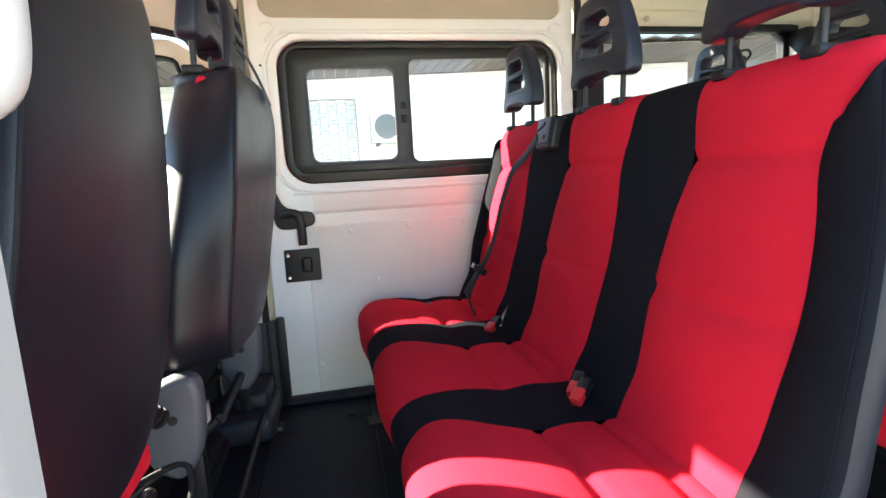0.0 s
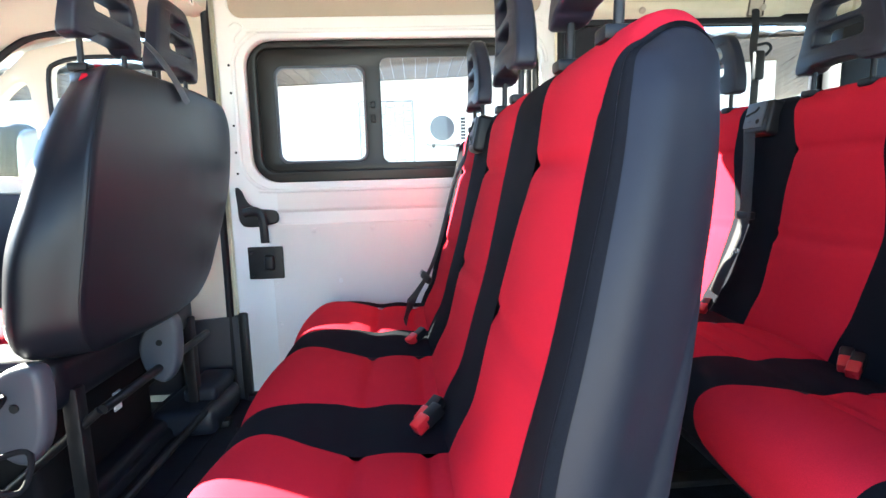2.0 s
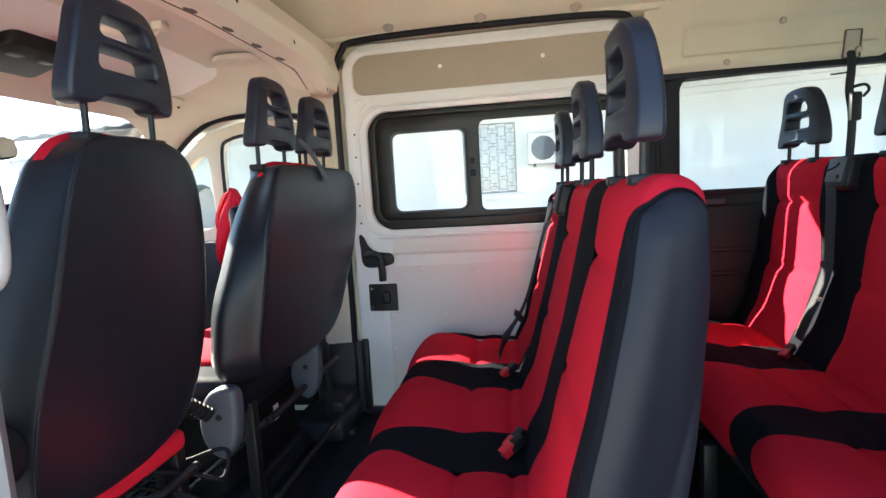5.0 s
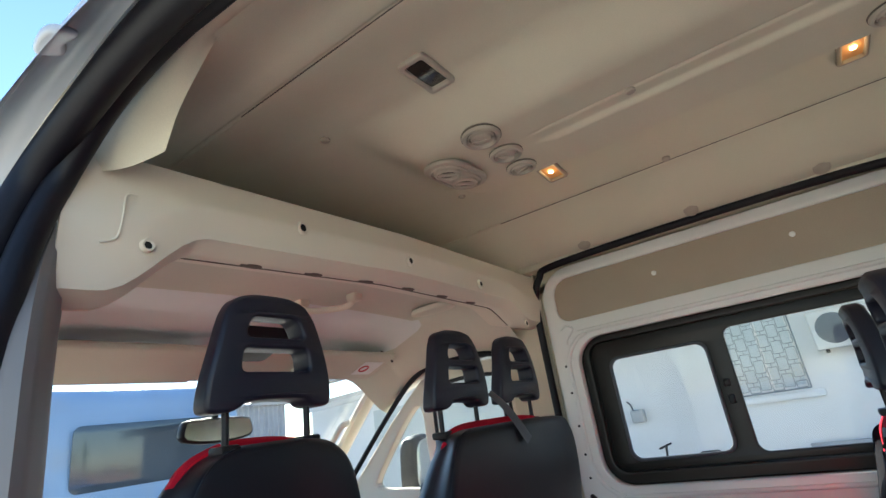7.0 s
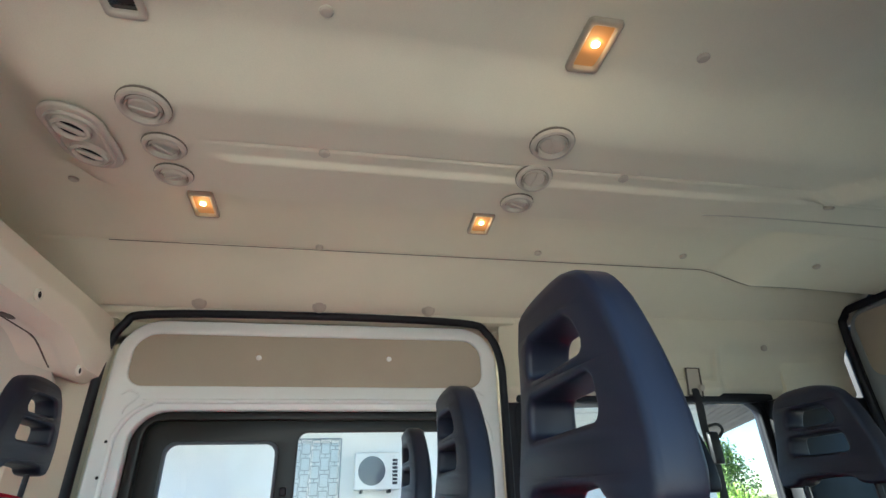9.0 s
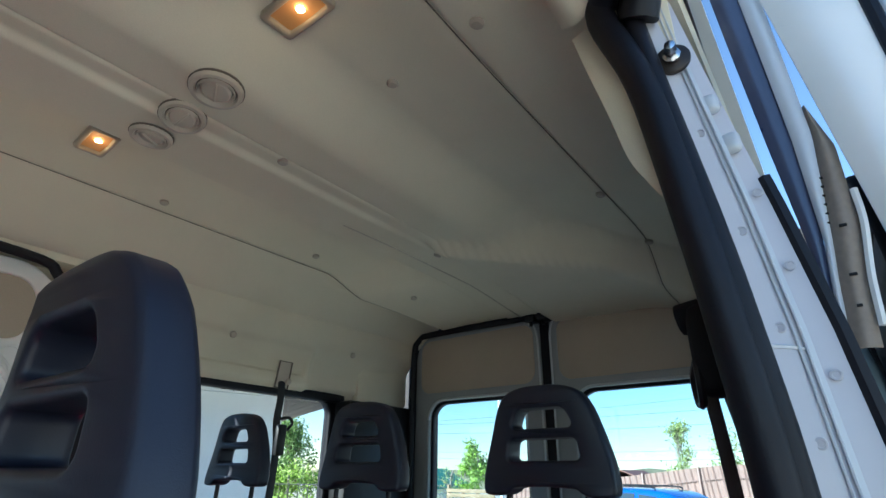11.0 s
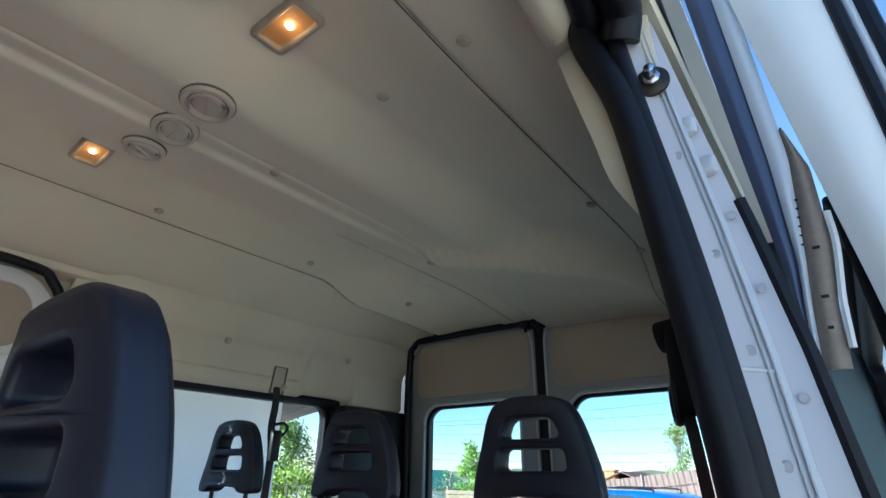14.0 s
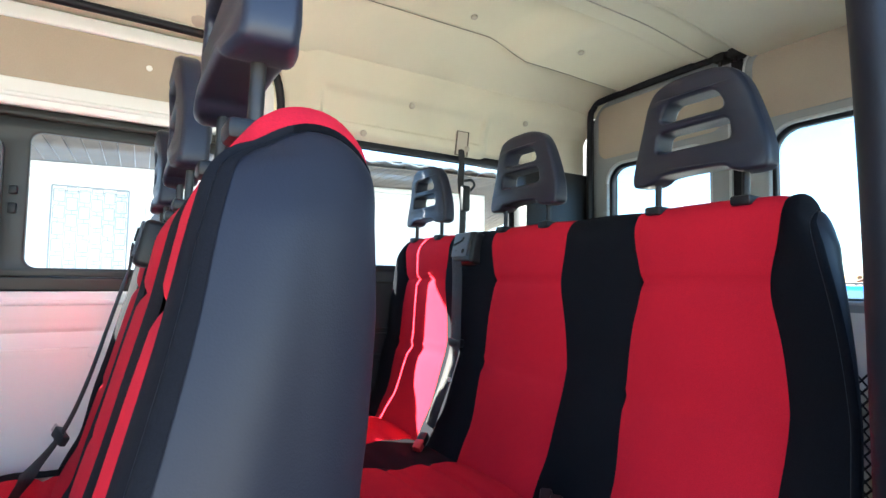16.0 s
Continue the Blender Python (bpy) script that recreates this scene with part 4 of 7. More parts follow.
def front_seat(label, rows, yc, hw, z0, z1, x_top, heads, trim):
    """A cab seat seen from behind: rows give height, rear plane, the two seams and the outer edges of its back."""
    s = thing("front_seat", label, "seat", "front seats")
    rows = [tuple(r) for r in dense(rows)]
    part("back_shell", loft(rows, back_ring), VINYL, s, "black vinyl seat back", 70)
    part("seam", tube([(r[1] + 0.0015, r[2] + 0.001, r[0]) for r in rows[2:-3]], 0.0022, 6, smooth=False), RUBBER, s)
    part("top_trim", tube(trim, 0.018, 10), RED, s, "red fabric top edge")
    xb = rows[0][1] - 0.075
    # Hidden side; black instead of red, to keep red bounce off the headliner.
    part("front_cover", box(xb - 0.11, xb - 0.055, yc - hw * 0.5, yc + hw * 0.5, z0 + 0.03, z1 - 0.12, 0.024, 3), VINYL, s, "backrest front kept black against red bounce")
    part("seat_cushion", box(xb - 0.52, xb - 0.02, yc - hw * 0.95, yc + hw * 0.95, z0 - 0.15, z0 - 0.01, 0.045, 4), VINYL, s, "grey-black vinyl cushion")
    part("cushion_top", box(xb - 0.49, xb - 0.06, yc - hw * 0.62, yc + hw * 0.62, z0 - 0.05, z0 + 0.01, 0.03, 4), RED, s, "red fabric cushion top")
    for dy in heads:
        headrest(s, x_top - 0.070, yc + dy + 0.007, z1 - 0.004, lean=0.03, label="black plastic headrest with two slots", gap=0.058, tall=0.90)
    # Added box: its dark sides stand for shade under the open seat frame.
    part("seat_base", box(xb - 0.40, xb - 0.16, yc - hw * 0.72, yc + hw * 0.72, 0.02, z0 - 0.15, 0.02, 3), MATTE, s, "dark box added for shade under the cushion")
    for dy in (-hw * 0.8, hw * 0.8):
        part("leg", joined(box(xb - 0.38, xb - 0.34, yc + dy - 0.018, yc + dy + 0.018, 0.0, z0 - 0.14, 0.005), box(xb - 0.045, xb - 0.008, yc + dy - 0.018, yc + dy + 0.018, 0.0, z0 - 0.1, 0.005),
                           box(xb - 0.42, xb + 0.09, yc + dy - 0.022, yc + dy + 0.022, 0.0, 0.025, 0.005)), STEEL, s, "black steel seat leg")
        part("brace", rod((xb - 0.34, yc + dy, 0.05), (xb + 0.03, yc + dy, z0 - 0.16), 0.011), STEEL, s)
    for z in (0.09, z0 - 0.16):
        part("crossbar", rod((xb + 0.035, yc - hw * 0.8, z), (xb + 0.035, yc + hw * 0.8, z), 0.012), STEEL, s)
    return s


driver = front_seat("black driver seat with red trim on a steel frame",
                    [(0.495, -0.500, -0.70, -0.42, -0.70, -0.42), (0.52, -0.485, -0.745, -0.365, -0.78, -0.36), (0.58, -0.472, -0.757, -0.322, -0.81, -0.262), (0.65, -0.462, -0.757, -0.298, -0.812, -0.240), (0.75, -0.450, -0.742, -0.278, -0.79, -0.228), (0.85, -0.442, -0.712, -0.270, -0.752, -0.232),
                     (0.95, -0.436, -0.687, -0.268, -0.715, -0.245), (1.05, -0.430, -0.660, -0.278, -0.680, -0.275), (1.115, -0.426, -0.638, -0.300, -0.650, -0.300), (1.15, -0.426, -0.612, -0.330, -0.615, -0.330), (1.168, -0.430, -0.575, -0.365, -0.575, -0.365), (1.176, -0.445, -0.53, -0.41, -0.53, -0.41)],
                    -0.485, 0.27, 0.51, 1.177, -0.395, (0.0,), [(-0.498, -0.630, 1.118), (-0.503, -0.612, 1.140), (-0.508, -0.58, 1.158), (-0.510, -0.53, 1.170), (-0.510, -0.45, 1.170), (-0.510, -0.37, 1.158), (-0.512, -0.335, 1.135)])
passenger = front_seat("black double passenger seat with two headrests",
                       [(0.505, -0.435, 0.02, 0.36, 0.0, 0.36), (0.525, -0.418, -0.09, 0.45, -0.14, 0.45), (0.58, -0.408, -0.138, 0.53, -0.195, 0.53), (0.65, -0.400, -0.145, 0.575, -0.200, 0.575), (0.75, -0.386, -0.135, 0.63, -0.193, 0.63), (0.85, -0.372, -0.125, 0.665, -0.156, 0.665),
                        (0.95, -0.364, -0.105, 0.685, -0.108, 0.685), (1.05, -0.358, -0.068, 0.683, -0.035, 0.683), (1.10, -0.358, -0.040, 0.663, 0.015, 0.663), (1.128, -0.362, -0.008, 0.64, 0.030, 0.64), (1.138, -0.372, 0.04, 0.58, 0.07, 0.58), (1.142, -0.390, 0.10, 0.50, 0.11, 0.50)],
                       0.305, 0.38, 0.51, 1.142, -0.380, (-0.185, 0.165), [(-0.428, 0.022, 1.100), (-0.434, 0.045, 1.118), (-0.440, 0.08, 1.132), (-0.445, 0.16, 1.140), (-0.445, 0.40, 1.140), (-0.445, 0.56, 1.130), (-0.445, 0.62, 1.10)])
part("belt_loop", tube([(-0.385, 0.200, 1.228), (-0.372, 0.208, 1.212), (-0.356, 0.222, 1.185), (-0.338, 0.245, 1.14), (-0.322, 0.268, 1.088)], 0.023, 8, 0.15, (0, 1, 0)), GREY_PLASTIC, passenger, "black strap over the seat's top")
# details on the front seats
part("rear_strip", box(-0.545, -0.492, -0.665, -0.355, 0.448, 0.500, 0.018, 3), RED, driver, "red fabric strip under the seat back")


def recliner(parent, yc, x=-0.535, z=0.44, s=1.0):
    out = soft([(-0.055, -0.085), (-0.075, 0.0), (-0.045, 0.085), (0.01, 0.115), (0.055, 0.10), (0.06, 0.02), (0.045, -0.07), (0.0, -0.12)], 4)
    c = part("side_cover", plate([[(a * s, b * s) for a, b in out]], 0.05, 0.016, lambda u, v, w: (x + u, yc + w, z + v), 3), GREY_PLASTIC, parent, "grey plastic recliner cover")
    part("cap", rod((x, yc - 0.028, z + 0.02), (x, yc - 0.02, z + 0.02), 0.009), HOLE, c)
    return c


recliner(driver, -0.176, x=-0.510, z=0.43, s=0.88)
recliner(passenger, 0.295, x=-0.467, z=0.405, s=0.86)
part("label", box(-0.550, -0.546, 0.164, 0.196, 0.270, 0.322, 0.0), LABEL_WHITE, passenger, "white paper label")
bellows = part("bellows", rod((-0.562, -0.268, 0.525), (-0.527, -0.226, 0.472), 0.015, n=16), MATTE, driver, "ribbed black plastic bellows")
for k in range(6):
    part("ring", rod((-0.556 + 0.006 * k, -0.261 + 0.0072 * k, 0.516 - 0.0090 * k), (-0.553 + 0.006 * k, -0.257 + 0.0072 * k, 0.511 - 0.0090 * k), 0.020, n=18, bevel=0.001), MATTE, bellows)
part("wiring", joined(tube([(-0.64, -0.32, 0.36), (-0.54, -0.28, 0.33), (-0.49, -0.24, 0.30), (-0.50, -0.20, 0.36), (-0.60, -0.23, 0.34)], 0.006), tube([(-0.66, -0.36, 0.34), (-0.52, -0.33, 0.30), (-0.50, -0.27, 0.22), (-0.55, -0.25, 0.12)], 0.005), tube([(-0.66, -0.42, 0.32), (-0.53, -0.36, 0.26), (-0.5, -0.33, 0.16)], 0.004)), MATTE, driver, "tangle of black cables")
part("knob", joined(rod((-0.50, -0.812, 0.66), (-0.505, -0.785, 0.66), 0.052, 0.058, 24, 0.006), rod((-0.497, -0.828, 0.66), (-0.50, -0.812, 0.66), 0.028, 0.036, 8, 0.004)), MATTE, driver, "black adjusting wheel")


# ---- cab ----
def cab_roof(u, v):
    y = lerp(-0.84, 0.84, v)
    pts = [(-0.55, 1.585), (-0.75, 1.60), (-0.95, 1.59), (-1.10, 1.56), (-1.17, 1.53), (-1.25, 1.475), (-1.34, 1.425)]
    s = u * (len(pts) - 1)
    i = min(len(pts) - 2, int(s))
    x, z = lerp(pts[i][0], pts[i + 1][0], s - i), lerp(pts[i][1], pts[i + 1][1], s - i)
    return Vector((x + 0.06 * (y / 0.84) ** 2 * step(-0.9, -1.3, x) * 0, y, z - 0.16 * step(0.58, 0.86, abs(y)) - 0.012 * (y / 0.84) ** 2))


structure("cab_headliner", sheet(cab_roof, 36, 40, (0, 0, 0.01)), CAB_LINER, "beige cloth cab headliner", "ceiling", 60)
structure("cab_roof_shell", sheet(lambda u, v: Vector((lerp(-0.55, -1.36, u), lerp(-0.9, 0.9, v), lerp(1.68, 1.47, u) - 0.16 * step(0.6, 0.9, abs(lerp(-0.9, 0.9, v))))), 6, 16, (0, 0, 0.012)), WHITE, "white cab roof", "roof")
structure("headliner_seam", tube([(-1.15, y, 1.536 - 0.012 * (y / 0.84) ** 2 - 0.16 * step(0.58, 0.86, abs(y))) for y in [k * 0.1 - 0.7 for k in range(15)]], 0.005, 6), HOLE, "dark seam across the cab headliner", "trim")

# windscreen and its pillars
windscreen = thing("window_1", "raked clear windscreen of the cab", "window", kind="structure")
part("glass_sheet", sheet(lambda u, v: Vector((lerp(-1.33, -2.02, u) - 0.07 * (1 - (2 * v - 1) ** 2), lerp(-0.74 - 0.08 * u, 0.74 + 0.08 * u, v), lerp(1.425, 0.80, u))), 8, 12), GLASS, windscreen)
for side in (-1, 1):
    part("pillar_trim", tube([(-1.22, side * 0.80, 1.42), (-1.34, side * 0.785, 1.385), (-1.65, side * 0.825, 1.12), (-2.02, side * 0.87, 0.80)], 0.045, 10, 0.6, (0, 1, 0)), BEAM, windscreen, "beige windscreen pillar trim")
part("grab_handle", tube([(-1.50, 0.74, 1.24), (-1.51, 0.70, 1.225), (-1.56, 0.70, 1.18), (-1.62, 0.71, 1.13), (-1.64, 0.755, 1.125)], 0.014, 8), BEAM, windscreen, "beige grab handle on the pillar")

# cab doors with their windows
def cab_door(name, s, label):
    d = thing(name, label, "door")
    outer = [(-0.625, 0.0), (-0.625, 1.36), (-0.70, 1.40), (-0.95, 1.405), (-1.12, 1.37), (-1.32, 1.21), (-1.62, 0.93), (-1.75, 0.78), (-1.75, 0.0)]
    win = soft([(-0.675, 0.90), (-0.670, 1.10), (-0.675, 1.29), (-0.72, 1.335), (-0.90, 1.345), (-1.02, 1.325), (-1.055, 1.27), (-1.060, 1.05), (-1.065, 0.93), (-1.04, 0.90), (-0.85, 0.89)], 3)
    tri = soft([(-1.13, 0.93), (-1.125, 1.10), (-1.13, 1.235), (-1.16, 1.26), (-1.22, 1.22), (-1.34, 1.09), (-1.44, 0.97), (-1.43, 0.93), (-1.28, 0.92)], 3)
    part("door_frame", plate([outer, win, tri], 0.05, 0.008, on_xz(s * 0.865)), BEAM, d, "beige door lining")
    pane("pane", -1.07, -0.66, s * 0.872 - 0.002, s * 0.872 + 0.002, 0.88, 1.36, d, TINT)
    pane("quarter_pane", -1.46, -1.12, s * 0.876 - 0.002, s * 0.876 + 0.002, 0.90, 1.28, d, TINT)
    part("window_channel", tube([(x, s * 0.842, z) for x, z in win + win[:1]], 0.009, 6, smooth=False), RUBBER, d, "black window channel")
    part("seal", tube([(-0.605, s * 0.825, 0.2), (-0.60, s * 0.822, 1.0), (-0.61, s * 0.82, 1.34), (-0.70, s * 0.815, 1.415), (-0.93, s * 0.812, 1.425), (-1.12, s * 0.812, 1.39), (-1.33, s * 0.815, 1.225), (-1.63, s * 0.82, 0.945)], 0.012, 8), RUBBER, d, "black door seal")
    part("door_panel", box(-1.70, -0.66, s * 0.80 - 0.03, s * 0.80 + 0.03, 0.05, 0.86, 0.03, 3), DARK_GREY, d, "dark lower door panel")
    m = part("side_mirror", plate([soft([(-0.09, 0.0), (-0.10, 0.12), (-0.07, 0.24), (0.07, 0.25), (0.10, 0.12), (0.08, 0.0)], 3)], 0.10, 0.03, lambda u, v, w: (-1.36 + w, s * (1.06 + u), 0.88 + v), 3), BLACK_PLASTIC, d, "black door mirror housing")
    part("mirror_glass", plate([soft([(-0.07, 0.02), (-0.08, 0.12), (-0.05, 0.22), (0.05, 0.23), (0.08, 0.12), (0.06, 0.02)], 3)], 0.004, 0.001, lambda u, v, w: (-1.306 + w, s * (1.06 + u), 0.88 + v)), CHROME, m, "mirror glass")
    return d


cab_door("cab_door", 1, "closed passenger cab door with a split window")
cab_door("cab_door", -1, "closed driver cab door with a split window")
structure("cab_wall_far", box(-0.62, -0.55, 0.835, 0.92, 0.345, 1.66, 0.008), BEIGE, "beige pillar lining between cab and doorway", "wall")
structure("pillar_lining_far", sheet(lambda u, v: Vector((lerp(-0.485, -0.625, u), lerp(0.835, 0.80, u), lerp(0.345, 1.60, v))), 4, 12, (0, 0.02, 0)), BEIGE, "beige moulded pillar lining", "trim")
KICK = material("dark_blue_plastic", (0.014, 0.017, 0.028), 0.45, vary=0.12, scale=6, bump=0.15, bump_scale=400)
structure("kick_panel", sheet(lambda u, v: Vector((lerp(-0.42, -0.645, u), lerp(0.845, 0.775, u), lerp(0.0, 0.345, v))), 4, 6, (0, 0.02, 0)), KICK, "dark blue-grey plastic kick panel", "trim")
structure("kick_edge", box(-0.44, -0.405, 0.815, 0.86, 0.0, 0.36, 0.008), BLACK_PLASTIC, "black plastic edge of the kick panel", "trim")

# raised cab floor edge and tread mats
structure("floor_step", joined(box(-0.70, -0.60, -0.80, 0.82, 0.0, 0.075, 0.02, 3), box(-0.62, -0.585, -0.80, 0.80, 0.002, 0.045, 0.012, 2)), DARK_GREY, "moulded grey edge of the cab floor", "floor")
structure("tunnel_cover", joined(box(-0.66, -0.44, 0.52, 0.80, 0.0, 0.10, 0.03, 3), box(-0.58, -0.46, 0.60, 0.80, 0.09, 0.15, 0.02, 3)), KICK, "dark moulded floor cover beside the kick panel", "floor")
mat_bars = bmesh.new()
for k in range(24):
    mat_bars = joined(mat_bars, box(-1.35, -0.72, -0.56 + 0.05 * k, -0.553 + 0.05 * k, 0.001, 0.012, 0.0))
for k in range(13):
    mat_bars = joined(mat_bars, box(-1.35 + 0.05 * k, -1.343 + 0.05 * k, -0.56, 0.60, 0.001, 0.012, 0.0))
structure("tread_mat", mat_bars, RUBBER, "black ribbed rubber cab mat", "mat")
seams = joined(box(-0.46, -0.452, 0.0, 0.80, 0.0, 0.006, 0.002), box(-0.10, -0.092, -0.3, 0.80, 0.0, 0.006, 0.002), *[rod((x, y, 0.0), (x, y, 0.006), 0.012, 0.009, 12) for x, y in ((-0.38, 0.58), (-0.36, 0.32), (-0.18, 0.66), (-0.2, 0.2))])
structure("floor_seams", seams, RUBBER, "raised seams and plugs of the rubber floor", "floor")
structure("threshold", joined(box(-0.42, 0.84, 0.79, 0.852, 0.0, 0.03, 0.012, 2)), MAT, "dark rubber threshold below the sliding door", "sill")

# dashboard, steering wheel, mirror, visors
dash = thing("dashboard", "dark grey moulded dashboard below the windscreen", "dashboard")
dash_line = soft([(-2.05, 0.45), (-2.05, 0.78), (-1.85, 0.82), (-1.60, 0.815), (-1.50, 0.76), (-1.48, 0.62), (-1.55, 0.45)], 4)
part("body", plate([dash_line], 1.66, 0.02, lambda u, v, w: (u, w, v), 3), DARK_GREY, dash)
part("instrument_hood", plate([soft([(-1.66, 0.80), (-1.62, 0.87), (-1.50, 0.885), (-1.42, 0.85), (-1.46, 0.78)], 4)], 0.36, 0.03, lambda u, v, w: (u, -0.485 + w, v), 3), BLACK_PLASTIC, dash, "black instrument hood")
wheel = thing("steering_wheel", "black steering wheel in front of the driver seat", "steering wheel")
wc, wr = Vector((-1.20, -0.49, 0.875)), 0.195
wu, wv = Vector((0, 1, 0)), Vector((-0.66, 0, 0.75))
part("rim", tube([wc + wu * wr * math.cos(a) + wv * wr * math.sin(a) for a in [k * math.pi / 18 for k in range(37)]], 0.016, 10, smooth=False), BLACK_PLASTIC, wheel)
wn_ = wu.cross(wv).normalized()
part("hub", rod(wc - wn_ * 0.05, wc - wn_ * 0.01, 0.075, 0.06, 20, 0.01), BLACK_PLASTIC, wheel)
for a in (200, 340, 90):
    part("spoke", rod(wc - wn_ * 0.03, wc + wu * wr * 0.97 * math.cos(radians(a)) + wv * wr * 0.97 * math.sin(radians(a)), 0.018, 0.013, 10), DARK_GREY, wheel)
part("badge", rod(wc - wn_ * 0.012, wc - wn_ * 0.006, 0.022, 0.022, 16), CHROME, wheel, "bright round badge")
part("column", rod(wc - wn_ * 0.03, wc - wn_ * 0.03 + Vector((-0.30, 0, -0.14)), 0.05, 0.06, 14), BLACK_PLASTIC, wheel)

mirror = thing("rear_view_mirror", "black interior mirror hanging from the windscreen", "mirror")
part("housing", plate([soft([(-0.13, -0.03), (-0.135, 0.02), (-0.10, 0.04), (0.10, 0.04), (0.135, 0.02), (0.13, -0.03), (0.0, -0.045)], 3)], 0.035, 0.012, lambda u, v, w: (-1.40 + w - 0.10 * u * 0.3, u - 0.0, 1.262 + v), 3), BLACK_PLASTIC, mirror)
part("mirror_glass", plate([soft([(-0.12, -0.024), (-0.125, 0.018), (-0.095, 0.033), (0.095, 0.033), (0.125, 0.018), (0.12, -0.024), (0.0, -0.036)], 3)], 0.003, 0.0, lambda u, v, w: (-1.3805 + w - 0.03 * u, u, 1.262 + v)), CHROME, mirror, "mirror glass")
part("stem", rod((-1.41, 0, 1.29), (-1.385, -0.02, 1.40), 0.011), BLACK_PLASTIC, mirror)


def visor(name, ya, yb, label):
    v = thing(name, label, "sun visor")
    part("flap", box(-0.10, 0.10, ya, yb, -0.012, 0.012, 0.011, 3, pose(-1.185, 0, 1.452, 0, -20, 0)), CAB_LINER, v)
    part("hinge", rod((-1.27, yb - 0.03, 1.44), (-1.27, yb + 0.02, 1.44), 0.008), BEAM, v)
    return v


visor("sun_visor", 0.20, 0.66, "beige folded sun visor above the passenger")
visor("sun_visor", -0.66, -0.18, "beige folded sun visor above the driver")
sticker = thing("visor_sticker", "white safety sticker with a red ring on the visor", "sticker")
part("paper", box(-0.05, 0.05, 0.50, 0.61, -0.0155, -0.0135, 0, 2, pose(-1.175, 0, 1.452, 0, -20, 0)), LABEL_WHITE, sticker)
part("ring", tube([Vector(pose(-1.175, 0, 1.452, 0, -20, 0) @ Vector((0.022 * math.cos(k * math.pi / 8), 0.53 + 0.022 * math.sin(k * math.pi / 8), -0.017))) for k in range(17)], 0.003, 5, smooth=False), RED_PLASTIC, sticker, "red ring")
console = thing("roof_console", "dark roof console with reading lamps between the visors", "console")
part("body", plate([rounded(-0.085, 0.085, -0.105, 0.105, 0.03)], 0.05, 0.012, lambda u, v, w: (-1.13 + u, -0.04 + v, 1.515 - 0.30 * (u) * -1 + w), 3), BLACK_PLASTIC, console)
for dy in (-0.05, 0.05):
    part("reading_lamp", box(-1.10, -1.07, -0.055 + dy - 0.02, -0.055 + dy + 0.02, 1.488, 1.494, 0.003), GREY_PLASTIC, console)
ceiling_handle = thing("ceiling_handle", "beige folding grab handle on the cab headliner", "handle")
part("grip", tube([(-0.87, -0.04, 1.59), (-0.86, -0.03, 1.562), (-0.81, 0.015, 1.556), (-0.76, 0.055, 1.562), (-0.745, 0.07, 1.592)], 0.011, 8, 0.8), BEAM, ceiling_handle)
for x, y in ((-0.87, -0.04), (-0.745, 0.07)):
    part("bracket", box(x - 0.02, x + 0.02, y - 0.02, y + 0.02, 1.572, 1.600, 0.008), BEAM, ceiling_handle)
cab_lamp = thing("cab_dome_cover", "beige oval cover on the cab headliner", "cover")
part("cover", plate([soft([(-0.10, 0.0), (-0.05, 0.045), (0.05, 0.045), (0.10, 0.0), (0.05, -0.045), (-0.05, -0.045)], 4)], 0.02, 0.008, lambda u, v, w: (-0.72 + u, 0.46 + v, 1.578 + w), 3), BEAM, cab_lamp)
bag = thing("red_cloth", "red cloth bundle hanging beside the passenger door", "cloth")
part("cloth", sheet(lambda u, v: Vector((-0.92 + 0.05 * math.sin(7 * v + 3 * u) - 0.10 * u, 0.66 + 0.10 * u + 0.03 * math.sin(9 * u), lerp(1.08, 0.52, v) + 0.02 * math.cos(8 * u))), 14, 18, (-0.02, 0.01, 0)), RED, bag)


# ---- fixtures on the roof ----
def lathe(profile, n=28, m=None):
    bm = bmesh.new()
    rings = [[bm.verts.new((r * math.cos(2 * math.pi * k / n), r * math.sin(2 * math.pi * k / n), z)) for k in range(n)] for r, z in profile]
    for a, b in zip(rings, rings[1:]):
        for k in range(n):
            bm.faces.new((a[k], a[(k + 1) % n], b[(k + 1) % n], b[k]))
    bm.faces.new(rings[0]), bm.faces.new(rings[-1])
    if m is not None:
        bmesh.ops.transform(bm, matrix=m, verts=bm.verts)
    return bm


def roof_pose(x, y, drop=0.0, d=0.03):
    """A place on the roof lining, tilted with it."""
    zx = (roof_z(x + d, y) - roof_z(x - d, y)) / (2 * d)
    zy = (roof_z(x, y + d) - roof_z(x, y - d)) / (2 * d)
    up = Vector((-zx, -zy, 1)).normalized()
    ahead = Vector((1, 0, zx)).normalized()
    basis = Matrix((ahead, up.cross(ahead), up)).transposed().to_4x4()
    return Matrix.Translation((x, y, min(roof_z(x + a, y + b) for a in (-d, 0, d) for b in (-d, 0, d)) * 0.5 + roof_z(x, y) * 0.5 - drop)) @ basis


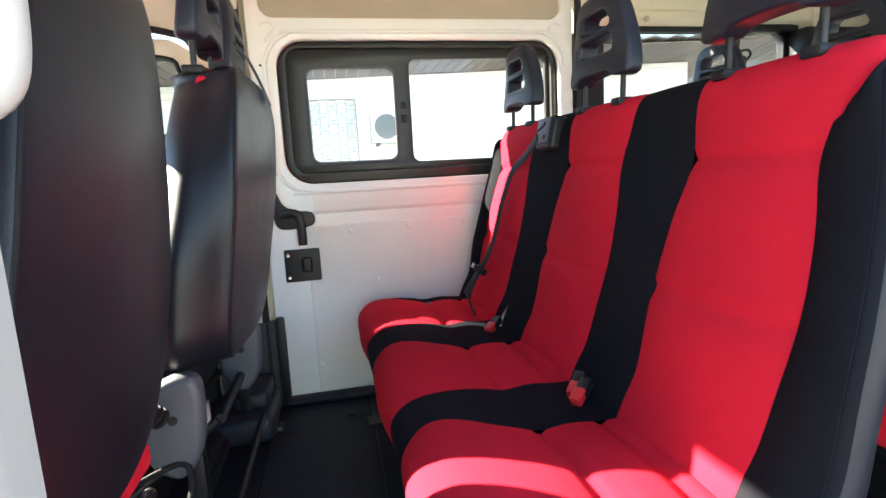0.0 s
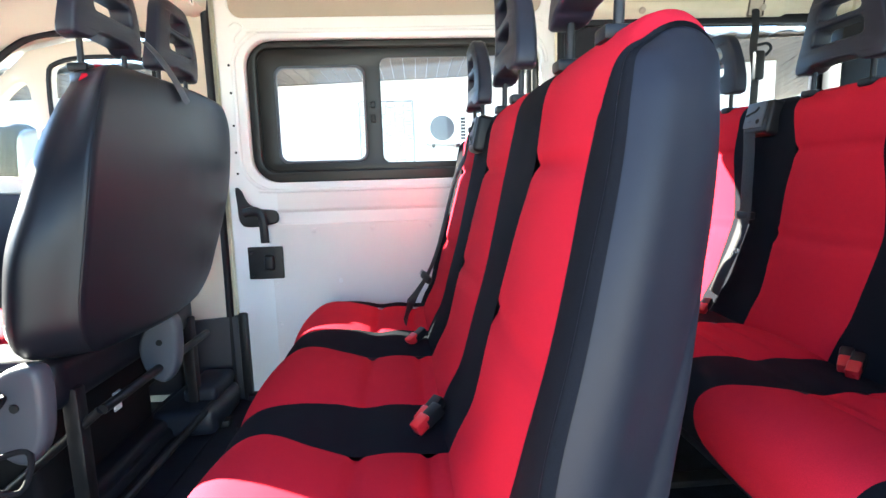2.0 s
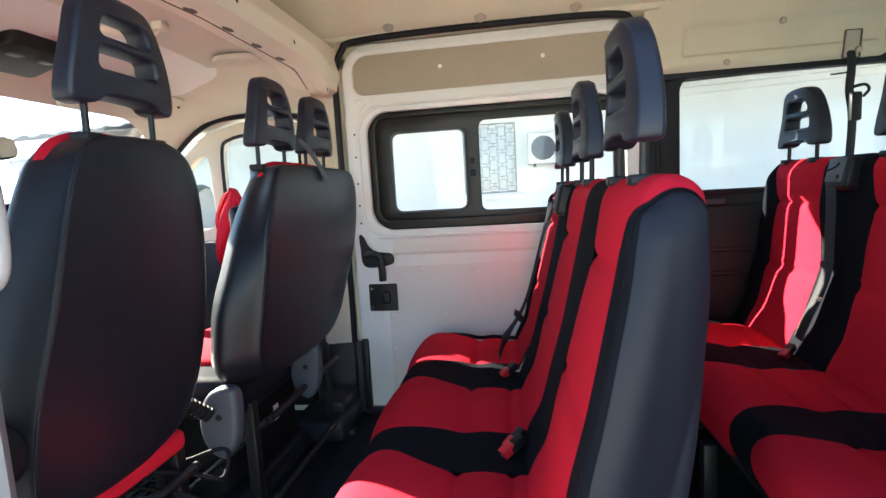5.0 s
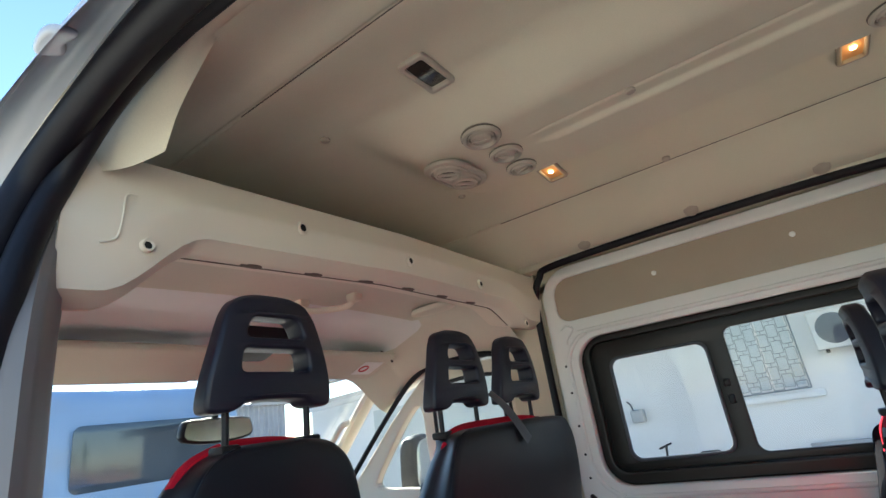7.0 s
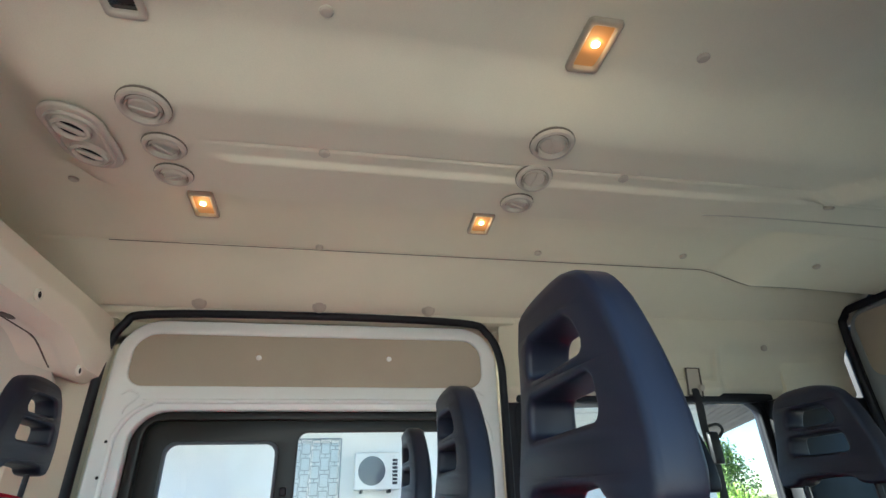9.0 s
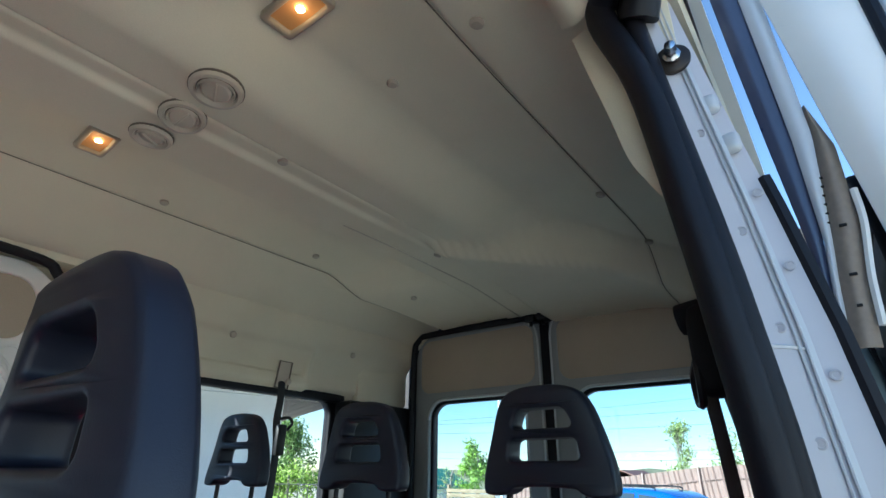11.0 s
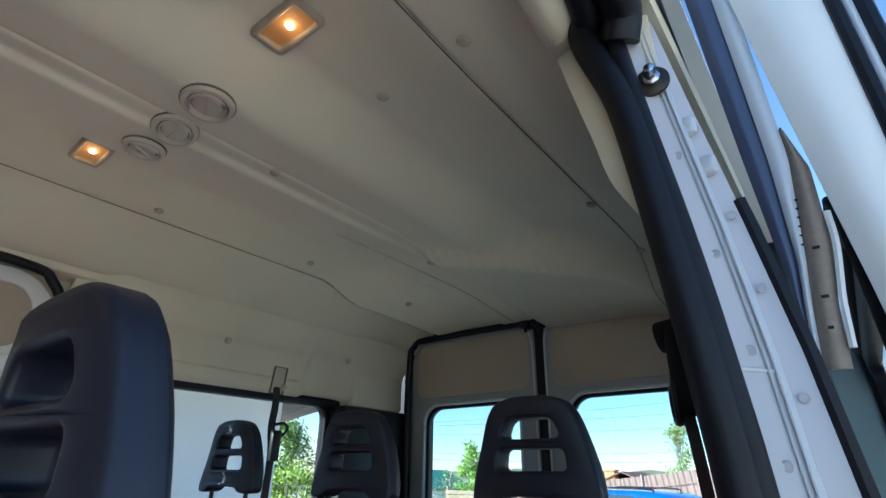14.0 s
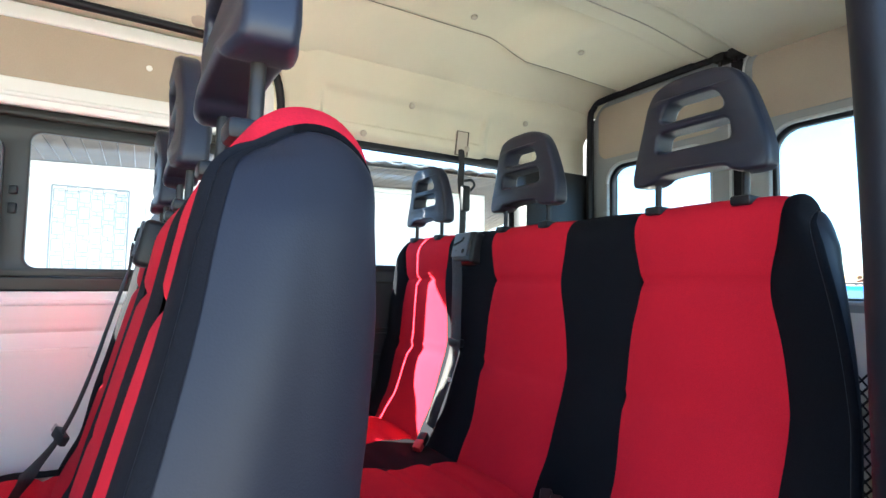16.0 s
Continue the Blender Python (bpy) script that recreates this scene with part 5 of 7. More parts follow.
def air_vent(x, y, r, turn):
    v = thing("air_vent", "round beige swivelling air vent in the roof duct", "vent", "roof air vents")
    m = roof_pose(x, y, 0.002)
    part("bezel", lathe([(r * 0.72, 0.004), (r * 0.72, -0.004), (r * 0.80, -0.010), (r * 0.94, -0.009), (r, -0.002), (r, 0.006)], 30, m), VENT, v)
    part("ring", lathe([(r * 0.60, 0.004), (r * 0.60, -0.007), (r * 0.66, -0.011), (r * 0.70, -0.007), (r * 0.70, 0.004)], 28, m), VENT, v)
    part("joint", joined(lathe([(r * 0.69, 0.003), (r * 0.69, -0.0062), (r * 0.715, -0.0062), (r * 0.715, 0.003)], 28, m), lathe([(r * 0.99, 0.003), (r * 0.99, -0.0022), (r * 1.025, -0.0012), (r * 1.025, 0.003)], 28, m)), JOINT_SHADE, v, "dark joint")
    tilt = m @ Matrix.Rotation(radians(turn), 4, "Z") @ Matrix.Rotation(radians(9), 4, "X")
    part("flap", lathe([(r * 0.57, 0.003), (r * 0.57, -0.005), (r * 0.50, -0.008), (r * 0.1, -0.009)], 26, tilt), VENT, v)
    part("rib", box(-r * 0.5, r * 0.5, -0.0018, 0.0018, -0.0125, -0.006, 0.001, 1, tilt), VENT, v)
    return v


for x, turn in ((-0.112, 20), (0.722, 65)):
    air_vent(x + 0.003, -0.103, 0.049, turn)
    air_vent(x + 0.004, 0.023, 0.044, turn + 30)
    air_vent(x - 0.006, 0.132, 0.042, turn - 40)

pod = thing("double_air_vent", "beige oval panel with two round slotted air nozzles", "vent")
pm = roof_pose(-0.258, 0.004, 0.010, 0.05)
oval = lambda a, b, r: [(p, q) for p, q in rounded(-a, a, -b, b, r, 8)]
lay = lambda m: (lambda u, v, w: m @ Vector((u, v, w)))
part("base", plate([oval(0.062, 0.105, 0.060)], 0.012, 0.005, lay(pm), 3), VENT, pod)
part("rim", plate([oval(0.050, 0.090, 0.049), oval(0.044, 0.084, 0.043)], 0.010, 0.004, lay(pm @ Matrix.Translation((0, 0, -0.008)))), VENT, pod)
for dy in (-0.042, 0.042):
    q = pm @ Matrix.Translation((0, dy, -0.007))
    nozzle = part("nozzle", lathe([(0.024, 0.0), (0.024, -0.006), (0.030, -0.011), (0.036, -0.008), (0.037, 0.0)], 26, q), VENT, pod)
    part("throat", lathe([(0.026, 0.0), (0.026, -0.003), (0.02, -0.004)], 20, q), HOLE, nozzle, "dark slots")
    part("bar", box(-0.026, 0.026, -0.006, 0.006, -0.010, -0.001, 0.002, 1, q @ Matrix.Rotation(radians(35), 4, "Z")), VENT, nozzle)


def roof_lamp(x, y, lit, w=0.034, l=0.064, name="roof_lamp"):
    k = thing(name, "lit roof lamp with a glowing amber lens" if lit else "unlit roof lamp with a dark lens", "lamp", "roof lamps")
    m = roof_pose(x, y, 0.001, 0.05)
    part("frame", plate([rounded(-w, w, -l, l, 0.010), rounded(-w * 0.66, w * 0.66, -l * 0.78, l * 0.78, 0.006)], 0.016, 0.005, lay(m @ Matrix.Translation((0, 0, -0.003))), 3), LAMP_FRAME if lit else VENT, k, "brown lamp frame" if lit else "beige lamp frame")
    part("lens", sheet(lambda u, v: m @ Vector((lerp(-w * 0.7, w * 0.7, u), lerp(-l * 0.8, l * 0.8, v), -0.001 - 0.004 * math.sin(math.pi * v))), 6, 8, (0, 0, 0.004)), LENS_ON if lit else LENS_OFF, k)
    if lit:
        part("bulb", lathe([(0.002, -0.004), (0.007, -0.006), (0.008, -0.008), (0.004, -0.010)], 12, m @ Matrix.Translation((0, -0.008, 0))), BULB, k)
        d = bpy.data.lights.new("lamp_light", "POINT")
        d.energy, d.color, d.shadow_soft_size = 0.012, (1.0, 0.62, 0.28), 0.02
        o = new("lamp_light", d)
        o.parent = k
        o.location = m @ Vector((0, -0.008, -0.022))
    return k


roof_lamp(-0.100, -0.321, False)
roof_lamp(0.733, -0.320, True)
roof_lamp(-0.118, 0.378, True, 0.034, 0.058)
roof_lamp(0.687, 0.385, True, 0.034, 0.055)

cap = lathe([(0.0125, 0.004), (0.0125, -0.002), (0.009, -0.005), (0.003, -0.0055)], 14)
cap_mesh = finish(cap, SCREW)
for x, y in ((0.229, 0.004), (0.953, 0.007), (1.571, 0.038), (0.965, -0.323), (0.195, 0.561), (1.573, -0.507), (0.237, -0.318), (0.921, 0.528), (0.901, -0.57),
             (0.205, 0.262), (0.93, 0.262), (1.45, 0.50), (1.93, -0.52), (0.18, -0.60), (-0.42, 0.30), (-0.44, -0.30), (1.9, 0.42)):
    s = new("screw_cap", cap_mesh)
    s.matrix_world = roof_pose(x, y, 0.001)
    attach(s, CEILING)
hook = joined(lathe([(0.018, 0.004), (0.018, -0.003), (0.012, -0.006), (0.003, -0.006)], 16), lathe([(0.024, 0.003), (0.024, -0.0015), (0.019, -0.002)], 16))
hook_mesh = finish(hook, SCREW)
for x in (-0.193, 0.197, 0.578):
    s = new("clip_cap", hook_mesh)
    s.matrix_world = Matrix.Translation((x, 0.768, 1.731)) @ Vector((0, 0.72, 0.69)).to_track_quat("Z", "Y").to_matrix().to_4x4()
    attach(s, CEILING)
for x, y, z in ((1.332, 0.754, 1.592), (1.898, 0.748, 1.614), (1.62, 0.80, 1.47), (1.15, 0.80, 1.465)):
    s = new("screw_cap", cap_mesh)
    s.matrix_world = Matrix.Translation((x, y, z)) @ Vector((0, 0.9, 0.3)).to_track_quat("Z", "Y").to_matrix().to_4x4()
    attach(s, TRIM_FAR)

# holes of the header beam, and its pockets' shade painted as brown ovals
for y, z in ((-0.387, 1.614), (-0.008, 1.604), (0.365, 1.588), (-0.715, 1.505), (0.658, 1.474)):
    big = 0.75 if y < -0.6 else 1.0
    q = Matrix.Translation((-0.443, y, z)) @ Vector((-1, 0, 0)).to_track_quat("Z", "Y").to_matrix().to_4x4()
    h = part("screw_well", lathe([(0.009 * big, 0.004), (0.009 * big, -0.003), (0.013 * big, -0.004), (0.016 * big, 0.0), (0.016 * big, 0.004)], 18, q), BEAM, BEAM_OB)
    part("hole", lathe([(0.0095 * big, 0.002), (0.0095 * big, -0.001), (0.004, -0.001)], 14, q), HOLE, h)
for k, y in enumerate((-0.47, -0.30, -0.12, 0.06, 0.23, 0.40)):
    g = plate([soft([(-0.024, 0.0), (-0.016, 0.010), (0.016, 0.010), (0.024, 0.0), (0.016, -0.010), (-0.016, -0.010)], 3)], 0.004, 0.001, lambda u, v, w: (-0.515 + v, y + u, beam_low(y) - 0.0105 + w))
    part("slot", g, JOINT_SHADE, BEAM_OB)
part("groove", tube([(-0.545, lerp(-0.75, 0.70, k / 40), beam_low(lerp(-0.75, 0.70, k / 40)) - 0.0015) for k in range(41)], 0.0028, 5, smooth=False), JOINT_SHADE, BEAM_OB)
part("pressed_line", tube([(-0.4425, -0.735, 1.592), (-0.4425, -0.752, 1.585), (-0.4425, -0.755, 1.55), (-0.4435, -0.762, 1.51), (-0.4445, -0.785, 1.497)], 0.0018, 6), BEAM, BEAM_OB)

# ---- fittings of the far door ----
handle = part("door_handle", plate([soft([(-0.415, 0.845), (-0.395, 0.835), (-0.375, 0.79), (-0.335, 0.765), (-0.27, 0.755), (-0.262, 0.715), (-0.30, 0.700), (-0.38, 0.695), (-0.408, 0.72), (-0.412, 0.78)], 3)], 0.022, 0.006, on_xz(0.830), 3), BLACK_PLASTIC, door, "black inside door handle")
part("lever", tube([(-0.385, 0.812, 0.752), (-0.345, 0.802, 0.758), (-0.318, 0.800, 0.742), (-0.312, 0.800, 0.69), (-0.312, 0.804, 0.635)], 0.017, 10, 0.8), BLACK_PLASTIC, handle)
latch = part("latch_plate", plate([rounded(-0.389, -0.255, 0.489, 0.616, 0.006)], 0.012, 0.003, on_xz(0.833)), BLACK_PLASTIC, door, "black square latch plate")
part("bolt_housing", box(-0.325, -0.285, 0.805, 0.83, 0.525, 0.585, 0.010, 3), BLACK_PLASTIC, latch)
for z in (0.508, 0.595):
    part("screw", rod((-0.374, 0.822, z), (-0.374, 0.828, z), 0.007, n=12), CHROME, latch, "bright screw")
dot = lathe([(0.009, 0.002), (0.009, -0.001), (0.005, -0.0025), (0.001, -0.003)], 14)
dot_mesh = finish(dot, LABEL_WHITE)
for x, y, z in ((0.0, 0.8485, 1.565), (0.44, 0.8485, 1.568), (-0.036, 0.835, 0.470)):
    s = new("rivet", dot_mesh)
    s.matrix_world = Matrix.Translation((x, y, z)) @ Vector((0, 1, 0)).to_track_quat("Z", "Y").to_matrix().to_4x4()
    attach(s, door, "white round plastic rivet")
clip = lathe([(0.010, 0.002), (0.010, -0.001), (0.006, -0.003), (0.001, -0.003)], 12)
clip_mesh = finish(clip, WHITE_BOARD)
for x, z in [(-0.13, 0.672), (0.10, 0.676), (0.33, 0.68), (-0.285, 0.46), (-0.285, 0.30), (-0.285, 0.14), (-0.1, 0.04), (0.2, 0.045)]:
    s = new("panel_clip", clip_mesh)
    s.matrix_world = Matrix.Translation((x, 0.834, z)) @ Vector((0, 1, 0)).to_track_quat("Z", "Y").to_matrix().to_4x4()
    attach(s, door)
hole_mesh = finish(lathe([(0.0045, 0.001), (0.0045, -0.0015), (0.001, -0.0015)], 10), HOLE)
for z in (1.30, 1.20, 1.08, 0.98, 0.90):
    s = new("frame_hole", hole_mesh)
    s.matrix_world = Matrix.Translation((-0.405 - 0.0 * z, 0.839, z)) @ Vector((0, 1, 0)).to_track_quat("Z", "Y").to_matrix().to_4x4()
    attach(s, door)

# raised corner pressings of the door frame
for sx, x in ((1, -0.395), (-1, 0.775)):
    g = tube([(x, 0.8395, 1.440), (x + sx * 0.025, 0.8385, 1.452), (x + sx * 0.05, 0.8385, 1.435), (x + sx * 0.02, 0.8385, 1.40), (x + sx * 0.015, 0.8395, 1.38)], 0.0035, 6)
    part("corner_pressing", g, WHITE, door)
bead("window_bead", [(x, 0.838, z) for x, z in rounded(-0.383, 0.797, 0.835, 1.424, 0.13, 8)][:28], 0.008, "raised white bead round the door window", WHITE, per=2)

# far rear window
rw = thing("window_2", "wide fixed rear side window with a black rim", "window", at=FAR_SHIFT, kind="structure")
part("rim", plate([rounded(0.89, 1.92, 0.94, 1.45, 0.07, 7), rounded(0.915, 1.895, 0.965, 1.425, 0.055, 7)], 0.03, 0.006, on_xz(0.872)), RUBBER, rw)
pane("pane", 0.90, 1.91, 0.892, 0.896, 0.95, 1.44, rw, TINT)
lower = joined(box(0.95, 1.90, 0.842, 0.862, 0.05, 0.90, 0.012, 3), plate([rounded(1.05, 1.35, 0.35, 0.62, 0.05), rounded(1.07, 1.33, 0.37, 0.60, 0.04)], 0.012, 0.004, on_xz(0.838)), box(1.02, 1.85, 0.834, 0.85, 0.70, 0.72, 0.006))
structure("side_lining", lower, BLACK_PLASTIC, "black ribbed plastic lining below the rear side window", "wall").location = FAR_SHIFT
tagged(part("reflective_strip", box(0.997, 1.172, 0.861, 0.866, 0.911, 0.931, 0.001), GREY_PLASTIC), "pale strip under the rear side window", "strip")
belt3 = thing("shoulder_belt", "black shoulder belt hanging by the rear side window", "seat belt", at=(0.018, 0.03, 0.008))
part("cover", plate([[(-0.03, 0.0), (0.03, 0.0), (0.028, 0.10), (-0.028, 0.10)]], 0.012, 0.003, lambda u, v, w: (1.60 + u, 0.822 + w - 0.15 * v, 1.445 + v)), VENT, belt3, "beige belt cover")
part("cover_rim", tube([(1.60 + u, 0.815 - 0.15 * v, 1.445 + v) for u, v in ((-0.03, 0.0), (0.03, 0.0), (0.028, 0.10), (-0.028, 0.10), (-0.03, 0.0))], 0.0035, 6, smooth=False), JOINT_SHADE, belt3)
structure("window_top_rail", box(0.90, 1.96, 0.842, 0.872, 1.425, 1.462, 0.008), RUBBER, "black rail above the rear side window", "rail").location = FAR_SHIFT
part("webbing", tube([(1.60, 0.815, 1.48), (1.598, 0.805, 1.40), (1.59, 0.80, 1.32), (1.60, 0.795, 1.20), (1.58, 0.78, 0.95)], 0.016, 8, 0.12, (1, 0, 0)), BELT, belt3)
part("tongue", joined(tube([(1.60, 0.79, 1.33), (1.635, 0.785, 1.335), (1.65, 0.785, 1.315), (1.63, 0.785, 1.29)], 0.006, 6), box(1.585, 1.625, 0.775, 0.80, 1.20, 1.31, 0.008)), BLACK_PLASTIC, belt3, "black belt tongue and clip")

# pressed lines and cross crease of the door pillar
for d in (0.0, 0.0055):
    attach(part("pressed_line", tube([(0.9585 + 0.002 * (d > 0), pillar(0.72, k / 30).y - d, pillar(0.72, k / 30).z) for k in range(1, 31)], 0.0014, 5), BLUE_GREY_PAINT), PILLAR)
attach(part("crease", tube([pillar(u, 0.515) + Vector((-0.0005, 0, -0.004 * u)) for u in (0.02, 0.3, 0.7, 1.0)], 0.0022, 5), BLUE_GREY_PAINT), PILLAR)

# near rear corner: belt reel and webbing beside the pillar
reel = thing("belt_reel", "black belt guide with webbing behind the door pillar", "seat belt")
part("guide", joined(box(1.035, 1.085, -0.815, -0.765, 1.235, 1.345, 0.015, 3), box(1.02, 1.07, -0.87, -0.80, 1.26, 1.32, 0.008), rod((1.06, -0.79, 1.335), (1.06, -0.755, 1.33), 0.020, bevel=0.004)), MATTE, reel)
part("guide_ring", tube([(1.045, -0.770, 1.275), (1.075, -0.758, 1.262), (1.078, -0.758, 1.235), (1.05, -0.768, 1.228), (1.035, -0.772, 1.245), (1.045, -0.770, 1.275)], 0.005, 6), STEEL, reel, "steel belt ring")
part("webbing", tube([(1.062, -0.772, 1.28), (1.085, -0.776, 1.15), (1.095, -0.782, 0.90), (1.09, -0.79, 0.60), (1.08, -0.80, 0.30)], 0.017, 8, 0.10, (0.8, 0.6, 0)), BELT, reel)
part("webbing", tube([(1.075, -0.785, 1.26), (1.08, -0.805, 1.10), (1.085, -0.812, 0.85), (1.085, -0.815, 0.40)], 0.020, 8, 0.10, (1, 0.2, 0)), BELT, reel)

# rear door fittings
for y in (0.018, 0.075):
    attach(part("top_catch", joined(box(2.240, 2.30, y - 0.022, y + 0.022, 1.740, 1.772, 0.006), rod((2.255, y, 1.745), (2.255, y, 1.722), 0.007)), BLACK_PLASTIC), REAR_DOOR, "black top catch")
for y in (0.70, 0.10):
    attach(part("window_stay", joined(box(2.285, 2.30, y - 0.012, y + 0.012, 0.985, 1.03, 0.004), rod((2.285, y - 0.03, 1.005), (2.285, y + 0.03, 1.005), 0.008)), BLACK_PLASTIC), REAR_DOOR, "black window catch")
net = joined(*[tube([(2.27, -0.72 + 0.03 * k, 0.30), (2.27, -0.42 + 0.03 * k, 0.66)], 0.003, 4, smooth=False) for k in range(-8, 18)], *[tube([(2.27, -0.42 + 0.03 * k, 0.30), (2.27, -0.72 + 0.03 * k, 0.66)], 0.003, 4, smooth=False) for k in range(-8, 18)])
tagged(part("cargo_net", net, RUBBER), "black storage net on the rear door", "net")

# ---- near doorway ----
tagged(part("pillar_flange", sheet(lambda u, v: Vector((0.976 + 0.012 * u, pillar(1, v).y + 0.004 - (0.014 + 0.03 * v) * u, pillar(1, v).z)), 3, 36, (0.012, 0, 0)), PILLAR_SHADED), "white flange of the door pillar", "flange", kind="structure")
tagged(part("flange_edge", tube([(0.991, pillar(1, k / 30).y - 0.012 - 0.03 * k / 30, pillar(1, k / 30).z) for k in range(9, 31)], 0.008, 6), RUBBER), "black edge rubber of the pillar flange", "seal", kind="structure")
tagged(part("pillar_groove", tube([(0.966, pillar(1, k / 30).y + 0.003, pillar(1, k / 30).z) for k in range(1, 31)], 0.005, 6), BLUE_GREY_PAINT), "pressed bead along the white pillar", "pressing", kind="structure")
weld = finish(lathe([(0.0055, 0.001), (0.0052, -0.0008), (0.0035, -0.001), (0.003, -0.0004), (0.001, -0.0004)], 12), PILLAR_SHADED)
for k in range(10):
    v = 0.14 + k * 0.058 + 0.011 * math.sin(k * 2.3)
    for du, off in ((0.45, 0.0), (1.0, -0.010)):
        if (k + (du > 0.5)) % 2:
            continue
        p = pillar(du, v)
        s = new("spot_weld", weld)
        s.matrix_world = Matrix.Translation((0.945 + 0.02 * du if du < 1 else 0.976, p.y + off, p.z)) @ Vector((1, 0, 0)).to_track_quat("Z", "Y").to_matrix().to_4x4()
        attach(s, PILLAR)
bq = Matrix.Translation((0.948, -0.828, 1.628)) @ Vector((1, 0.15, 0)).to_track_quat("Z", "Y").to_matrix().to_4x4()
bolt = part("washer", lathe([(0.021, 0.003), (0.021, -0.002), (0.017, -0.004), (0.010, -0.004)], 22, bq), STEEL, PILLAR, "dark steel washer")
part("head", lathe([(0.011, -0.003), (0.011, -0.010), (0.007, -0.012), (0.0065, -0.028), (0.003, -0.029)], 8, bq), CHROME, bolt, "steel bolt head")
for z, y in ((1.562, -0.852), (1.502, -0.864)):
    tagged(part("sealant_blob", joined(box(0.965, 0.980, y - 0.011, y + 0.009, z - 0.014, z + 0.012, 0.007, 3)), BLUE_GREY_PAINT, PILLAR), "grey lump of old sealant")
bead("doorway_seal_lip", [(0.936, y + 0.010, z) for y, z in reversed(pillar_line)], 0.014, "black rubber lip along the door pillar")

trim_inner = [(-0.700, 1.752), (-0.716, 1.68), (-0.738, 1.588), (-0.753, 1.52), (-0.770, 1.481), (-0.789, 1.447), (-0.812, 1.428)]
structure("trim_pillar_top", sheet(lambda u, v: (lambda p, q: Vector((0.962 - 0.012 * math.sin(math.pi * u), lerp(p[0], q, u), p[1])))((lambda r: (r.x, r.y))(smooth_path([(a, b, 0) for a, b in trim_inner], 8)[min(48, int(round(v * 48)))]), -0.835), 6, 48, (0.004, 0, 0)), BEIGE, "pale moulding at the door pillar's top", "trim", 50)

# grab handle on the front pillar
grab = thing("grab_handle", "white tubular grab handle on the front door pillar", "handle")
part("grip", tube([(-0.385, -0.892, 1.108), (-0.366, -0.870, 1.108), (-0.354, -0.860, 1.088), (-0.351, -0.858, 1.025), (-0.353, -0.862, 0.962), (-0.366, -0.872, 0.942), (-0.385, -0.894, 0.942)], 0.0155, 12), HANDLE_WHITE, grab)
for z in (1.108, 0.942):
    part("foot", box(-0.40, -0.362, -0.905, -0.876, z - 0.028, z + 0.028, 0.01, 3), HANDLE_WHITE, grab)
tagged(part("pillar_clip", joined(box(-0.59, -0.565, -0.95, -0.90, 1.42, 1.50, 0.01, 3), rod((-0.57, -0.93, 1.50), (-0.57, -0.93, 1.53), 0.018, bevel=0.003)), BLACK_PLASTIC), "black striker on the outer door pillar", "striker")
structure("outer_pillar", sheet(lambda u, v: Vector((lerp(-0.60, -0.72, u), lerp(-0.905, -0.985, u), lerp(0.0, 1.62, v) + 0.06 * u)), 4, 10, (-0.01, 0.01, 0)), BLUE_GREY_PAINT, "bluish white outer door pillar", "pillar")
# near sliding door, slid open behind the doorway
open_door = thing("sliding_door", "white sliding door slid open along the van's outside", "door")
OX0 = 1.045


def lean(u, v, w):
    return (u, -1.045 + w + 0.075 * step(1.05, 1.60, v), v)


part("door_frame", plate([rounded(OX0 + 0.06, OX0 + 1.15, -0.10, 1.50, (0.04, 0.04, 0.02, 0.02), 5), rounded(OX0 + 0.085, OX0 + 1.03, 0.82, 1.45, 0.09, 7), rounded(OX0 + 0.14, OX0 + 1.05, 0.0, 0.78, 0.04, 5)], 0.03, 0.006, lean), MATTE, open_door, "black-edged inner door frame")
part("outer_skin", plate([rounded(OX0 + 0.002, OX0 + 1.20, -0.12, 1.72, (0.04, 0.04, 0.02, 0.02), 7), rounded(OX0 + 0.075, OX0 + 1.06, 0.80, 1.46, 0.09, 7)], 0.02, 0.008, lambda u, v, w: (u, -1.115 + w + 0.065 * step(1.05, 1.85, v), v)), WHITE, open_door, "white outer door skin")


def door_y(z, a, b, c):
    """A line down the door's front edge: its y at the top, at window height and at the bottom."""
    if z > 1.35:
        return lerp(b, a, (z - 1.35) / 0.35)
    return lerp(b, c, min(1.0, (1.35 - z) / 0.40))


def strip(first, second, x_first, x_second, z0=-0.1, z1=1.90, bulge=0.0):
    def f(u, v):
        z = lerp(z0, z1, v)
        return Vector((lerp(x_first, x_second, u) - bulge * math.sin(math.pi * u), lerp(door_y(z, *first), door_y(z, *second), u), z))
    return sheet(f, 10, 40, (0.004, 0, 0))


part("front_edge", strip((-0.938, -0.976, -1.012), (-1.024, -1.034, -1.096), 1.034, 1.034, bulge=0.012), WHITE, open_door, "white rounded door edge")


def between(table, z):
    """A value from rows of (z, value), z falling."""
    for (za, a), (zb, b) in zip(table, table[1:]):
        if z >= zb:
            return lerp(a, b, min(1.0, max(0.0, (za - z) / (za - zb))))
    return table[-1][1]


RETURN_IN = [(1.90, -0.872), (1.70, -0.884), (1.52, -0.896), (1.39, -0.906), (1.34, -0.908), (1.29, -0.911)]
RETURN_OUT = [(1.90, -0.905), (1.70, -0.914), (1.52, -0.921), (1.39, -0.921), (1.34, -0.916), (1.29, -0.912)]
RAIL_OUT = [(1.90, -0.930), (1.70, -0.936), (1.52, -0.941), (1.39, -0.929), (1.34, -0.923), (1.27, -0.917)]
PANEL_OUT = [(1.90, -0.936), (1.56, -0.944), (1.50, -0.958), (1.40, -0.956), (1.34, -0.946), (1.27, -0.941)]


